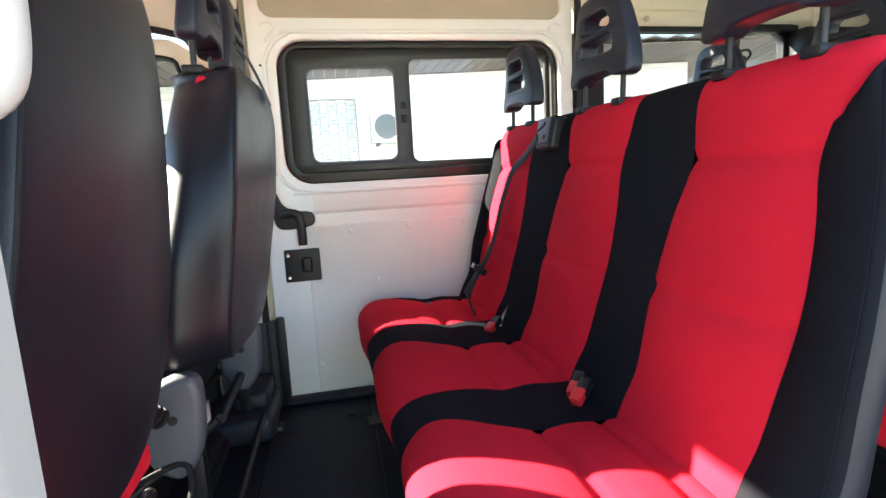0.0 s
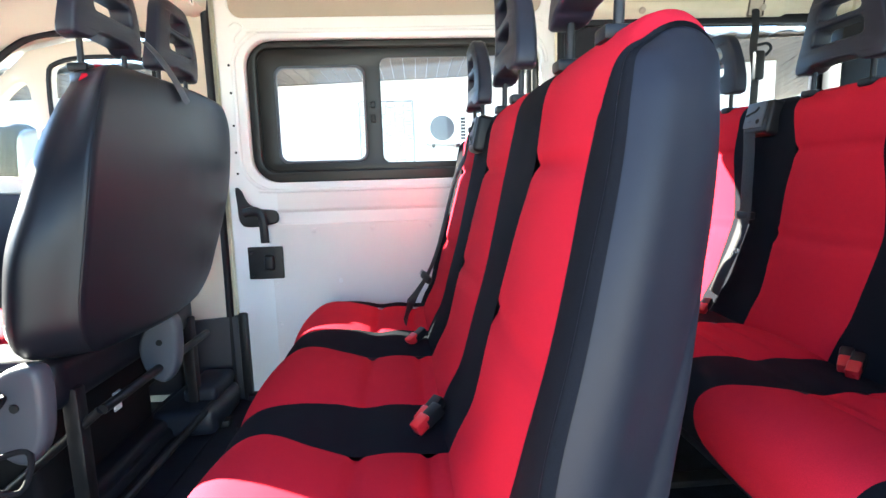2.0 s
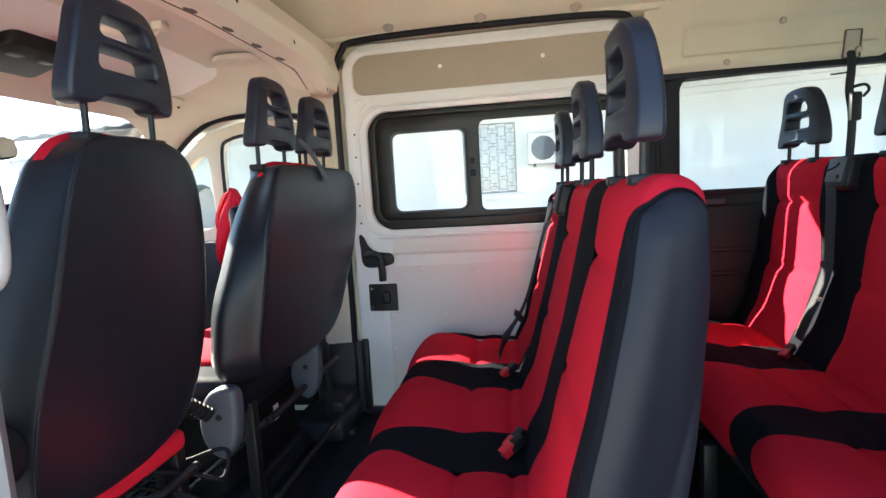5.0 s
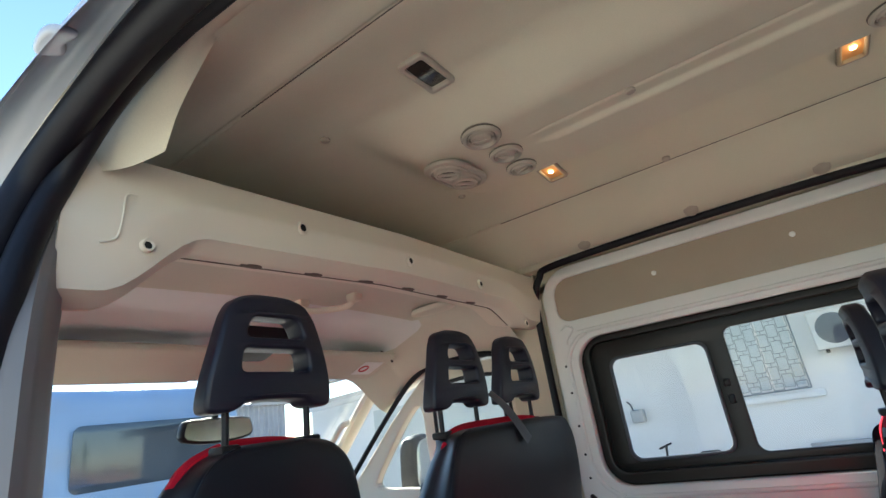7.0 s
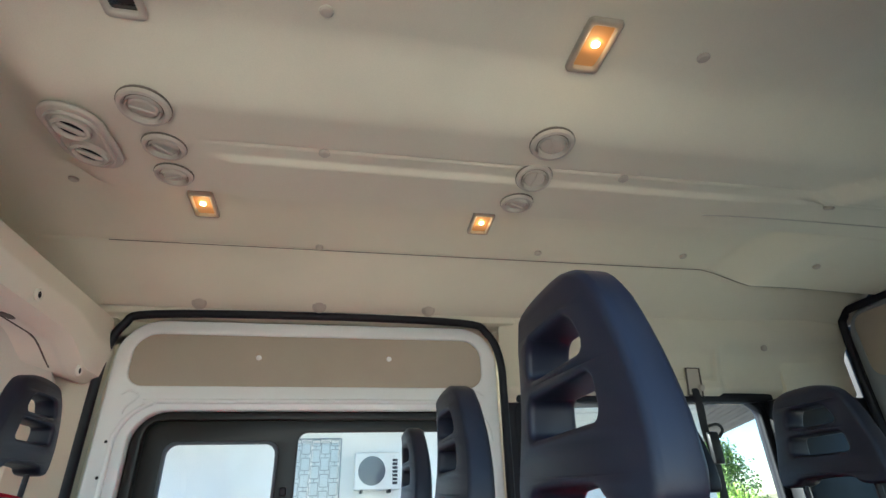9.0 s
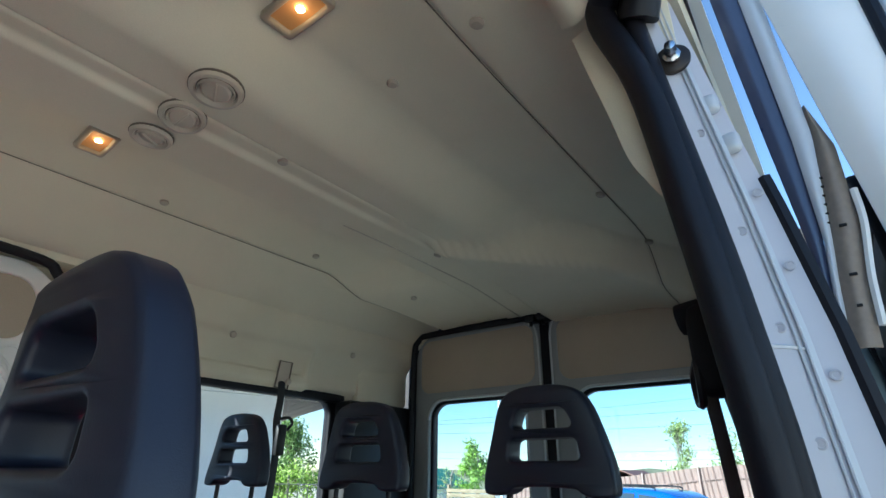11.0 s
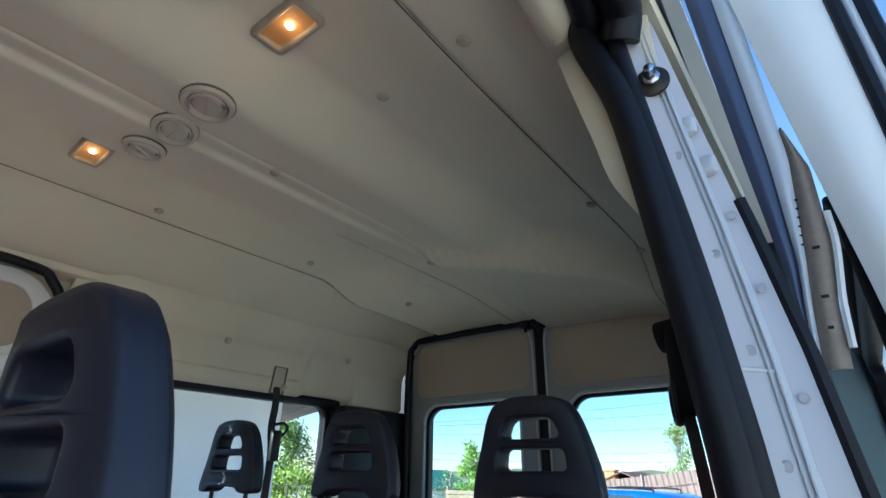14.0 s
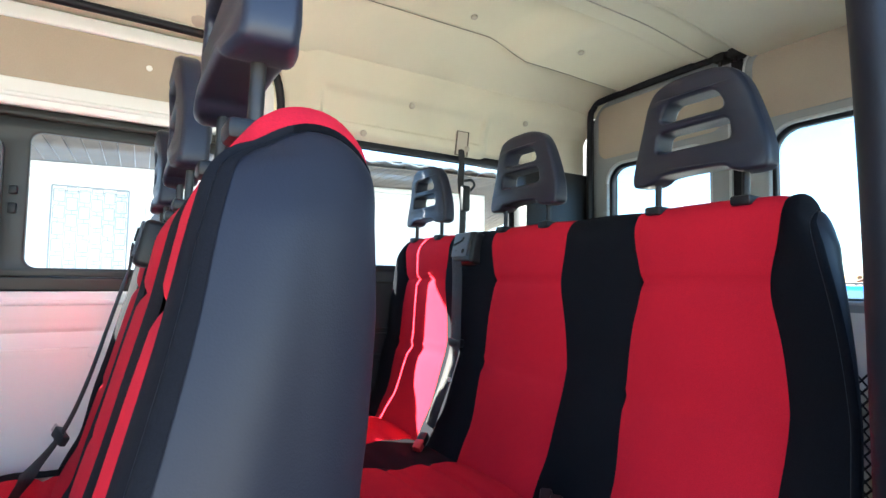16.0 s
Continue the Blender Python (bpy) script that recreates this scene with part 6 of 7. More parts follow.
def door_strip(first, second, x, z1, z0, bulge=0.004):
    def f(u, v):
        z = lerp(z1, z0, v)
        return Vector((x - bulge * math.sin(math.pi * u), lerp(between(first, z), between(second, z), u), z))
    return sheet(f, 8, 40, (0.004, 0, 0))


# The frame's inner return lies in shade, which its dark blue paint carries.
part("inner_return", door_strip(RETURN_IN, RETURN_OUT, 1.046, 1.90, 1.29), material("shaded_blue_paint", (0.045, 0.055, 0.10), 0.3, vary=0.15, scale=5, coat=0.4), open_door, "inner door frame with shade painted in as dark blue")
# Sky reflection on the rail is put in as bluish paint.
part("inner_rail", door_strip(RETURN_OUT, RAIL_OUT, 1.043, 1.90, 1.28), BLUE_GREY_PAINT, open_door, "inner rail with sky reflection painted in bluish")
inside = part("inner_panel", door_strip(RAIL_OUT, PANEL_OUT, 1.046, 1.56, 1.27, 0.008), material("dusty_brown_panel", (0.235, 0.19, 0.15), 0.6, vary=0.1, scale=5, grain=0.08, grain_scale=120, stain=(0.13, 0.10, 0.08), stain_scale=7, stain_amount=0.4), open_door, "brownish inner panel with slits")
for z, y, w in ((1.40, -0.941, 0.0035), (1.345, -0.936, 0.0035), (1.312, -0.933, 0.0025)):
    part("slit", box(1.0355, 1.0395, y - w, y + w, z - 0.0014, z + 0.0014, 0.0005), HOLE, inside)
for k in range(6):
    part("slit", box(1.040, 1.0445, -0.9375 + 0.0012 * k, -0.9345 + 0.0012 * k, 1.462 - 0.011 * k, 1.4635 - 0.011 * k, 0.0004), HOLE, inside)
part("panel_rim", tube([(1.042, -0.960, 1.44), (1.041, -0.959, 1.40), (1.041, -0.950, 1.34), (1.041, -0.946, 1.29)], 0.004, 6), WHITE, open_door, "white lip beside the inner panel")
part("rear_stile", box(2.10, 2.20, -0.985, -0.900, -0.1, 1.54, 0.015, 3, Matrix.Translation((0, 0, 0))), material("greenish_grey_paint", (0.20, 0.26, 0.27), 0.4, vary=0.04, scale=3, coat=0.2), open_door, "greenish grey rear stile")
part("edge_seal", tube([(1.036, door_y(z, -1.030, -1.040, -1.102), z) for z in [k * 0.1 for k in range(20)]], 0.009, 8), RUBBER, open_door, "black edge rubber")
part("edge_strip", strip((-1.036, -1.046, -1.108), (-1.050, -1.060, -1.123), 1.038, 1.040, bulge=0.006), BLUE_GREY_PAINT, open_door, "bluish painted outer edge")
part("edge_seal", tube([(1.042, door_y(z, -1.056, -1.066, -1.130), z) for z in [k * 0.1 for k in range(20)]], 0.010, 8), RUBBER, open_door, "black edge rubber")
part("window_rim", plate([rounded(OX0 + 0.07, OX0 + 1.05, 0.81, 1.45, 0.09, 7), rounded(OX0 + 0.10, OX0 + 1.02, 0.84, 1.42, 0.07, 7)], 0.03, 0.005, lambda u, v, w: (u, -1.035 + w + 0.085 * step(1.05, 1.85, v), v)), RUBBER, open_door, "black window rim")
pane("pane", OX0 + 0.09, OX0 + 1.03, -1.052, -1.048, 0.83, 1.43, open_door, TINT)
part("lower_panel", plate([rounded(OX0 + 0.13, OX0 + 1.04, -0.01, 0.79, 0.04, 5)], 0.012, 0.003, lambda u, v, w: (u, -1.012 + w, v)), WHITE_BOARD, open_door, "white inner board")


# ---- outside ----
GROUND = material("gravel_yard", (0.46, 0.43, 0.38), 0.95, vary=0.2, scale=0.8, grain=0.3, grain_scale=30, bump=0.6, bump_scale=25)
RENDER_WALL = material("white_rendered_wall", (0.78, 0.79, 0.77), 0.85, vary=0.04, scale=0.8, bump=0.4, bump_scale=20, stain=(0.58, 0.57, 0.52), stain_scale=1.2, stain_amount=0.3)
PLINTH = material("grey_plinth", (0.45, 0.46, 0.45), 0.9, vary=0.1, scale=2, bump=0.4, bump_scale=15)
SOFFIT = material("brown_soffit_boards", (0.20, 0.16, 0.13), 0.7, vary=0.1, scale=3, each=0.12)
GRILLE = material("grey_window_grille", (0.24, 0.28, 0.30), 0.6, vary=0.1, scale=6)
BLIND = material("pale_window_blind", (0.62, 0.68, 0.70), 0.6, vary=0.06, scale=3)
AC_WHITE = material("off_white_metal", (0.70, 0.70, 0.66), 0.5, vary=0.03, scale=4, stain=(0.45, 0.36, 0.22), stain_scale=5, stain_amount=0.2)
DARK_TEXT = material("black_lettering", (0.03, 0.03, 0.035), 0.6, vary=0.05, scale=9)
FENCE = material("brown_metal_fence", (0.30, 0.18, 0.145), 0.5, vary=0.08, scale=2, bump=0.2, bump_scale=9, each=0.06)
WOOD = material("weathered_wood", (0.30, 0.215, 0.13), 0.85, vary=0.2, scale=5, grain=0.2, grain_scale=60, each=0.15)
CAR_BLUE = material("blue_car_paint", (0.015, 0.10, 0.42), 0.25, vary=0.03, scale=2, coat=0.8)
CAR_GLASS = material("dark_car_glass", (0.05, 0.07, 0.09), 0.08, vary=0.1, scale=2, coat=0.6)
TYRE = material("black_tyre", (0.02, 0.02, 0.02), 0.85, vary=0.15, scale=12)
TAIL = material("red_tail_lamp", (0.45, 0.01, 0.015), 0.2, vary=0.05, scale=10, coat=0.5)
BRICK_ORANGE = material("orange_brick", (0.52, 0.26, 0.12), 0.85, vary=0.12, scale=9, grain=0.15, grain_scale=40, bump=0.4, bump_scale=30)
ROOF_BROWN = material("brown_roof_sheet", (0.20, 0.085, 0.06), 0.6, vary=0.1, scale=3)
GREY_ROOF = material("grey_corrugated_roof", (0.36, 0.37, 0.38), 0.6, vary=0.12, scale=3)
TRUCK_BLUE = material("pale_blue_lorry_paint", (0.30, 0.42, 0.58), 0.35, vary=0.05, scale=2, coat=0.4, stain=(0.4, 0.4, 0.4), stain_amount=0.3)
TRUCK_WHITE = material("white_lorry_paint", (0.7, 0.72, 0.74), 0.4, vary=0.04, scale=2, coat=0.3)
ORANGE = material("orange_paint", (0.75, 0.22, 0.03), 0.45, vary=0.08, scale=4)
LEAF = material("spring_leaves", (0.24, 0.38, 0.05), 0.6, vary=0.35, scale=3, grain=0.3, grain_scale=25, each=0.1)
NEEDLE = material("dark_green_leaves", (0.13, 0.22, 0.055), 0.7, vary=0.35, scale=3, grain=0.3, grain_scale=25)
BIRCH_LEAF = material("pale_birch_leaves", (0.28, 0.34, 0.10), 0.6, vary=0.3, scale=3)
BARK = material("grey_bark", (0.30, 0.27, 0.22), 0.9, vary=0.3, scale=8, bump=0.6, bump_scale=40)
WIRE = material("black_cable", (0.03, 0.03, 0.035), 0.6, vary=0.1, scale=3)

structure("ground", box(-160, 260, -200, 200, GROUND_Z - 0.3, GROUND_Z, 0), GROUND, "dusty gravel yard", "ground")

# long low white building across the yard
WY, BX1 = 7.0, 6.05
RISE = 0.031
SLOPE = Matrix.Rotation(-math.atan(RISE), 4, "Y")
win_at = [(-0.57, 0.27, 0.95, 2.05)]
holes = [rounded(a, b, c, d, 0.004, 1) for a, b, c, d in win_at]
structure("building_wall", plate([[(-9, GROUND_Z - 0.05), (BX1, GROUND_Z - 0.05), (BX1, 2.36 + RISE * BX1), (-9, 2.36 - RISE * 9)], *holes], 0.3, 0.0, on_xz(WY + 0.15)), RENDER_WALL, "white rendered wall of a low building", "wall")
structure("building_end", box(BX1 - 0.3, BX1, WY + 0.301, WY + 7, GROUND_Z - 0.05, 2.50, 0), RENDER_WALL, "white end wall of the low building", "wall")
structure("building_plinth", box(-9, BX1 + 0.02, WY - 0.03, WY - 0.002, GROUND_Z - 0.05, -0.10, 0.005), PLINTH, "grey plinth of the white building", "plinth")
structure("building_cornice", joined(box(-9, BX1, WY - 0.06, WY - 0.002, 2.16, 2.26, 0.01, 2, SLOPE), box(-9, BX1, WY - 0.10, WY - 0.002, 2.26, 2.34, 0.01, 2, SLOPE)), RENDER_WALL, "white cornice under the eaves", "cornice")
eaves = tagged(thing("eaves", "brown boarded soffit under the building's roof", "soffit"), kind="structure")
board_mesh = finish(box(-0.076, 0.076, -0.75, 0.76, -0.008, 0.008, 0.004, 1), SOFFIT)
for k in range(76):
    x = -6.0 + 0.16 * k
    o = new("board", board_mesh)
    o.parent = eaves
    o.matrix_basis = Matrix.Translation((x, 6.24, 2.36 + RISE * x)) @ Matrix.Rotation(-math.atan(RISE), 4, "Y")
end_mesh = finish(box(-0.076, 0.076, -4.0, 4.0, -0.008, 0.008, 0.004, 1), SOFFIT)
for k in range(22):
    o = new("board", end_mesh)
    o.parent = eaves
    o.matrix_basis = Matrix.Translation((8.66 - 0.175 * k, 9.15, 2.565 + 0.002 * (k % 2))) @ Matrix.Rotation(math.atan(-0.41), 4, "Z")
structure("building_roof", sheet(lambda u, v: Vector((lerp(-10, 7.0 + 3.0 * v, u), lerp(5.42, 13.0, v), 2.42 + RISE * min(7.0, lerp(-10, 7.0, u)) + 0.02 * math.sin(u * 300) + 1.4 * v * (1 - u))), 160, 4, (0, 0, 0.02)), GREY_ROOF, "grey corrugated roof of the white building", "roof")
tagged(part("wall_hook", tube([(4.80, 6.99, 2.36), (4.80, 6.93, 2.36), (5.02, 6.93, 2.375), (5.02, 6.93, 2.345)], 0.012, 6, smooth=False), STEEL), "bent steel hook on the white wall", "hook")

gw = thing("window_3", "window with pale blinds behind a grey iron grille", "window", kind="structure")
a, b, c, d = win_at[0]
part("blind", box(a, b, WY + 0.12, WY + 0.14, c, d, 0), BLIND, gw, "pale closed blind")
part("window_frame", plate([rounded(a, b, c, d, 0.002, 1), rounded(a + 0.05, (a + b) / 2 - 0.02, c + 0.05, d - 0.05, 0.002, 1), rounded((a + b) / 2 + 0.02, b - 0.05, c + 0.05, d - 0.05, 0.002, 1)], 0.05, 0.006, on_xz(WY + 0.08)), LABEL_WHITE, gw, "white window frame")
pane("pane", a, b, WY + 0.10, WY + 0.104, c, d, gw, GLASS)
bars = []
nx, nz = 6, 5
cw, ch = (b - a - 0.04) / nx, (d - c - 0.04) / nz
for i in range(nx):
    for j in range(-1, nz):
        x0, z0 = a + 0.02 + cw * i, c + 0.02 + ch * (j + (0.5 if i % 2 else 0.0))
        lo, hi = max(c + 0.02, z0 + ch * 0.12), min(d - 0.02, z0 + ch * 0.88)
        if hi - lo < 0.04:
            continue
        q = rounded(x0 + cw * 0.06, x0 + cw * 0.94, lo, hi, 0.012, 2)
        bars.append(tube([(x, WY - 0.02, z) for x, z in q + q[:1]], 0.0045, 4, smooth=False))
        if hi + ch * 0.24 < d:
            bars.append(tube([(x0 + cw / 2, WY - 0.02, hi), (x0 + cw / 2, WY - 0.02, hi + ch * 0.24)], 0.004, 4, smooth=False))
q = rounded(a + 0.005, b - 0.005, c + 0.005, d - 0.005, 0.01, 2)
bars.append(tube([(x, WY - 0.02, z) for x, z in q + q[:1]], 0.009, 4, smooth=False))
part("grille", joined(*bars), GRILLE, gw, "grey wrought iron grille")
part("window_sill", box(a - 0.06, b + 0.12, WY - 0.10, WY + 0.02, c - 0.11, c - 0.03, 0.012), RENDER_WALL, gw)

ac = thing("air_conditioner", "white outdoor air conditioner fixed to the white wall", "air conditioner")
AX, AZ = 0.46, 1.36
part("case", box(AX, AX + 0.62, WY - 0.30, WY - 0.02, AZ, AZ + 0.47, 0.02, 3), AC_WHITE, ac)
fan_q = Matrix.Translation((AX + 0.235, WY - 0.303, AZ + 0.235)) @ Matrix.Rotation(radians(-90), 4, "X")
part("fan_well", lathe([(0.185, -0.004), (0.185, 0.002), (0.03, 0.003)], 30, fan_q), GREY_PLASTIC, ac, "grey fan opening")
part("fan_guard", joined(*[tube([fan_q @ Vector((r * math.cos(k * math.pi / 12), r * math.sin(k * math.pi / 12), 0.012)) for k in range(25)], 0.003, 4, smooth=False) for r in (0.03, 0.06, 0.09, 0.12, 0.15, 0.183)]), AC_WHITE, ac, "wire fan guard")
part("bracket", joined(box(AX + 0.08, AX + 0.12, WY - 0.32, WY, AZ - 0.04, AZ, 0.004), box(AX + 0.46, AX + 0.50, WY - 0.32, WY, AZ - 0.04, AZ, 0.004)), STEEL, ac)
part("brand_mark", joined(*[box(AX + 0.515, AX + 0.585, WY - 0.304, WY - 0.300, AZ + 0.06 + 0.048 * k, AZ + 0.095 + 0.048 * k, 0) for k in range(7)]), DARK_TEXT, ac, "dark upright maker's mark")
gas = thing("gas_meter_box", "small grey meter box on the white wall", "meter box")
part("case", box(-2.0, -1.82, WY - 0.14, WY, 0.80, 0.98, 0.02, 3), PLINTH, gas)
part("pipe", tube([(-1.97, WY - 0.06, 0.97), (-1.99, WY - 0.06, 1.06), (-2.04, WY - 0.03, 1.10)], 0.012, 6), GREY_PLASTIC, gas)
tagged(part("dark_board", box(0.05, 1.6, WY - 0.25, WY - 0.20, GROUND_Z, 0.33, 0.01), GREY_ROOF), "dark corrugated sheet leaning on the wall", "sheet")

# bicycle against the wall
bike = thing("bicycle", "dark bicycle leaning by the white wall", "bicycle")
for x in (-1.75, -0.72):
    wq = Matrix.Translation((x, 6.62, GROUND_Z + 0.33)) @ Matrix.Rotation(radians(90), 4, "X")
    w = part("wheel", tube([wq @ Vector((0.32 * math.cos(k * math.pi / 16), 0.32 * math.sin(k * math.pi / 16), 0)) for k in range(33)], 0.022, 8, smooth=False), TYRE, bike, "black tyre")
    part("spokes", joined(*[rod(wq @ Vector((0, 0, 0)), wq @ Vector((0.31 * math.cos(k * math.pi / 8), 0.31 * math.sin(k * math.pi / 8), 0)), 0.002, n=4) for k in range(16)]), CHROME, w)
gz = GROUND_Z
part("frame", joined(*[rod((p[0], 6.62, gz + p[1]), (q[0], 6.62, gz + q[1]), 0.016, n=8) for p, q in (((-1.62, 0.80), (-1.20, 0.30)), ((-1.60, 0.85), (-1.08, 0.78)), ((-1.20, 0.30), (-1.05, 0.88)), ((-1.20, 0.30), (-0.72, 0.33)), ((-1.10, 0.72), (-0.72, 0.33)), ((-1.58, 0.92), (-1.75, 0.33)))]), material("red_and_white_bike_paint", (0.55, 0.2, 0.2), 0.4, vary=0.3, scale=9), bike, "red and white frame")
part("saddle", box(-1.16, -0.92, 6.55, 6.69, gz + 0.87, gz + 0.93, 0.025, 3), TYRE, bike)
part("handlebar", joined(rod((-1.57, 6.32, gz + 1.04), (-1.57, 6.92, gz + 1.04), 0.014, n=8), rod((-1.58, 6.62, gz + 0.9), (-1.56, 6.62, gz + 1.05), 0.016, n=8)), TYRE, bike)

# yard fence far behind the van
fence = thing("sheet_fence", "brown profiled metal fence behind the yard", "fence", kind="structure")
def fence_top(y):
    return 0.92 + 0.118 * min(5.6, max(0.0, 9.5 - y))


panel_bm = sheet(lambda u, v: Vector((0, lerp(0, 1.14, u), lerp(-2.1, 0, v))), 20, 1)
for v in panel_bm.verts:
    v.co.x = 0.02 * (1 if int(v.co.y / 0.057) % 4 < 2 else -1)
panel_mesh = finish(panel_bm, FENCE)
post_mesh = finish(box(-0.04, 0.04, -0.04, 0.04, -2.1, 0.05, 0.01), FENCE)
rail_mesh = finish(box(-0.02, 0.0, 0, 1.14, -0.50, -0.46, 0.005), FENCE)
for k in range(24):
    y = -13.6 + 1.15 * k
    tilt = Matrix.Rotation(math.atan2(fence_top(y + 1.14) - fence_top(y), 1.14), 4, "X")
    for name, me in (("panel", panel_mesh), ("rail", rail_mesh)):
        o = new(name, me)
        o.parent = fence
        o.matrix_basis = Matrix.Translation((25.0 if name == "panel" else 24.95, y, fence_top(y))) @ tilt
    if k % 2 == 0:
        o = new("post", post_mesh)
        o.parent = fence
        o.matrix_basis = Matrix.Translation((24.92, y, fence_top(y)))
rail = thing("wooden_fence", "low wooden rail fence beside the brown fence", "fence")
for k in range(4):
    part("post", box(18 - 0.05, 18 + 0.05, 10.3 + 0.68 * k, 10.4 + 0.68 * k, GROUND_Z, 0.78 if k in (0, 3) else 0.62, 0.01), WOOD, rail)
for k in range(5):
    z = 0.50 - 0.16 * k
    part("plank", box(17.93, 17.95, 10.2 + 0.05 * k, 12.45, z, z + 0.13, 0.006), WOOD, rail)
railing = thing("mesh_railing", "thin dark railing beyond the building", "railing")
for k in range(11):
    part("post", rod((18, 19.4 + 0.75 * k, GROUND_Z), (18, 19.4 + 0.75 * k, 0.66), 0.022, n=6), WIRE, railing)
part("top_rail", rod((18, 19.2, 0.65), (18, 27.2, 0.58), 0.022, n=6), WIRE, railing)
part("low_rail", rod((18, 19.2, -0.30), (18, 27.2, -0.34), 0.016, n=6), WIRE, railing)


# parked blue car
def car(label, m):
    c = thing("car", label, "car")
    side = soft([(-2.15, 0.35), (-2.2, 0.62), (-2.1, 0.82), (-1.5, 0.92), (-0.95, 1.02), (-0.35, 1.40), (0.1, 1.47), (1.2, 1.46), (1.75, 1.36), (2.05, 1.02), (2.12, 0.80), (2.1, 0.40), (1.8, 0.28), (-1.8, 0.26)], 4)

    def at(u, v, w):
        return m @ Vector((u, w * (1 - 0.28 * step(0.95, 1.5, v)), v))
    part("body", plate([side], 1.76, 0.09, at, 3), CAR_BLUE, c, "", 50)
    for s in (-1, 1):
        for pts in ([(-0.82, 1.05), (-0.32, 1.36), (0.12, 1.40), (0.12, 1.03)], [(0.20, 1.03), (0.20, 1.40), (0.95, 1.39), (1.02, 1.03)], [(1.10, 1.03), (1.04, 1.38), (1.42, 1.34), (1.70, 1.06)]):
            part("side_window", plate([pts], 0.02, 0.004, lambda u, v, w: at(u, v, s * (0.883 + 0.0) + w)), CAR_GLASS, c)
        part("tail_lamp", box(2.0, 2.10, s * 0.60 - 0.22, s * 0.60 + 0.22, 0.80, 0.95, 0.04, 3, m), TAIL, c)
        for x in (-1.35, 1.32):
            w = part("wheel", lathe([(0.10, -0.10), (0.30, -0.11), (0.33, -0.08), (0.33, 0.08), (0.30, 0.11), (0.10, 0.10)], 24, m @ Matrix.Translation((x, s * 0.82, 0.33)) @ Matrix.Rotation(radians(90), 4, "X")), TYRE, c, "black tyre")
            part("rim", lathe([(0.02, -0.118), (0.2, -0.118), (0.21, 0.0), (0.2, 0.118), (0.02, 0.118)], 18, m @ Matrix.Translation((x, s * 0.82, 0.33)) @ Matrix.Rotation(radians(90), 4, "X")), CHROME, w, "grey alloy rim")
    part("rear_window", plate([[(-0.58, 1.06), (-0.46, 1.33), (0.46, 1.33), (0.58, 1.06)]], 0.02, 0.005, lambda u, v, w: m @ Vector((1.965 - (v - 1.08) * 0.78 + w + 0.03, u, v))), CAR_GLASS, c)
    part("roof_rail", joined(*[tube([m @ Vector((x, s * 0.56, z)) for x, z in ((-0.1, 1.48), (0.0, 1.52), (1.2, 1.51), (1.35, 1.46))], 0.016, 6) for s in (-1, 1)]), BLACK_PLASTIC, c)
    return c


car("parked blue estate car seen from behind", Matrix.Translation((12.4, 3.75, GROUND_Z)) @ Matrix.Rotation(radians(-101), 4, "Z"))


# houses behind the fence
def house(label, x0, x1, y0, y1, h, wall, roof, windows, rise=2.0):
    c = thing("house", label, "house")
    part("wall", box(x0, x1, y0, y1, GROUND_Z, h, 0), wall, c)
    part("roof", sheet(lambda u, v: Vector((lerp(x0 - 0.4, x1 + 0.4, u), lerp(y0 - 0.4, y1 + 0.4, v), h + rise * (1 - abs(2 * v - 1)))), 2, 8, (0, 0, 0.12)), roof, c)
    for y, z, w, hh in windows:
        o = part("window", box(x0 - 0.05, x0 - 0.01, y - w / 2, y + w / 2, z, z + hh, 0.01), CAR_GLASS, c)
        part("frame", plate([rounded(y - w / 2 - 0.08, y + w / 2 + 0.08, z - 0.08, z + hh + 0.08, 0.01, 1), rounded(y - w / 2, y + w / 2, z, z + hh, 0.01, 1)], 0.06, 0.01, on_yz(x0 - 0.06)), LABEL_WHITE, o)
    return c


house("orange brick house with a dark window behind the fence", 25, 33, -13, -1.2, 6.2, BRICK_ORANGE, ROOF_BROWN, [(-2.35, 4.7, 0.8, 1.1), (-5.0, 4.7, 1.2, 1.2), (-2.6, 1.6, 1.0, 1.2)])
house("low white brick outbuilding beside the orange house", 22, 24.8, -9, -1.4, 3.0, RENDER_WALL, GREY_ROOF, [(-3.0, 1.6, 0.8, 0.7)], 0.4)
house("far low house with a green roof", 30, 34, 22.9, 27, 0.2, RENDER_WALL, material("green_roof_sheet", (0.05, 0.22, 0.17), 0.5, vary=0.1, scale=3), [(24.5, -0.4, 0.6, 0.5)], 1.2)
far_roof = thing("far_roof", "dark roof of a far house with an orange chimney", "house")
part("roof", sheet(lambda u, v: Vector((lerp(48, 54, v), lerp(14.2, 18.6, u), 0.75 + 0.85 * (1 - abs(2 * u - 1)))), 8, 2, (0, 0, -0.1)), ROOF_BROWN, far_roof)
part("wall", box(48.3, 53.7, 14.5, 18.3, GROUND_Z, 0.85, 0), BRICK_ORANGE, far_roof)
part("chimney", joined(box(48.2, 49.1, 17.0, 17.9, 0.5, 1.62, 0.02), box(48.1, 49.2, 16.9, 18.0, 1.62, 1.74, 0.02)), BRICK_ORANGE, far_roof, "orange brick chimney")


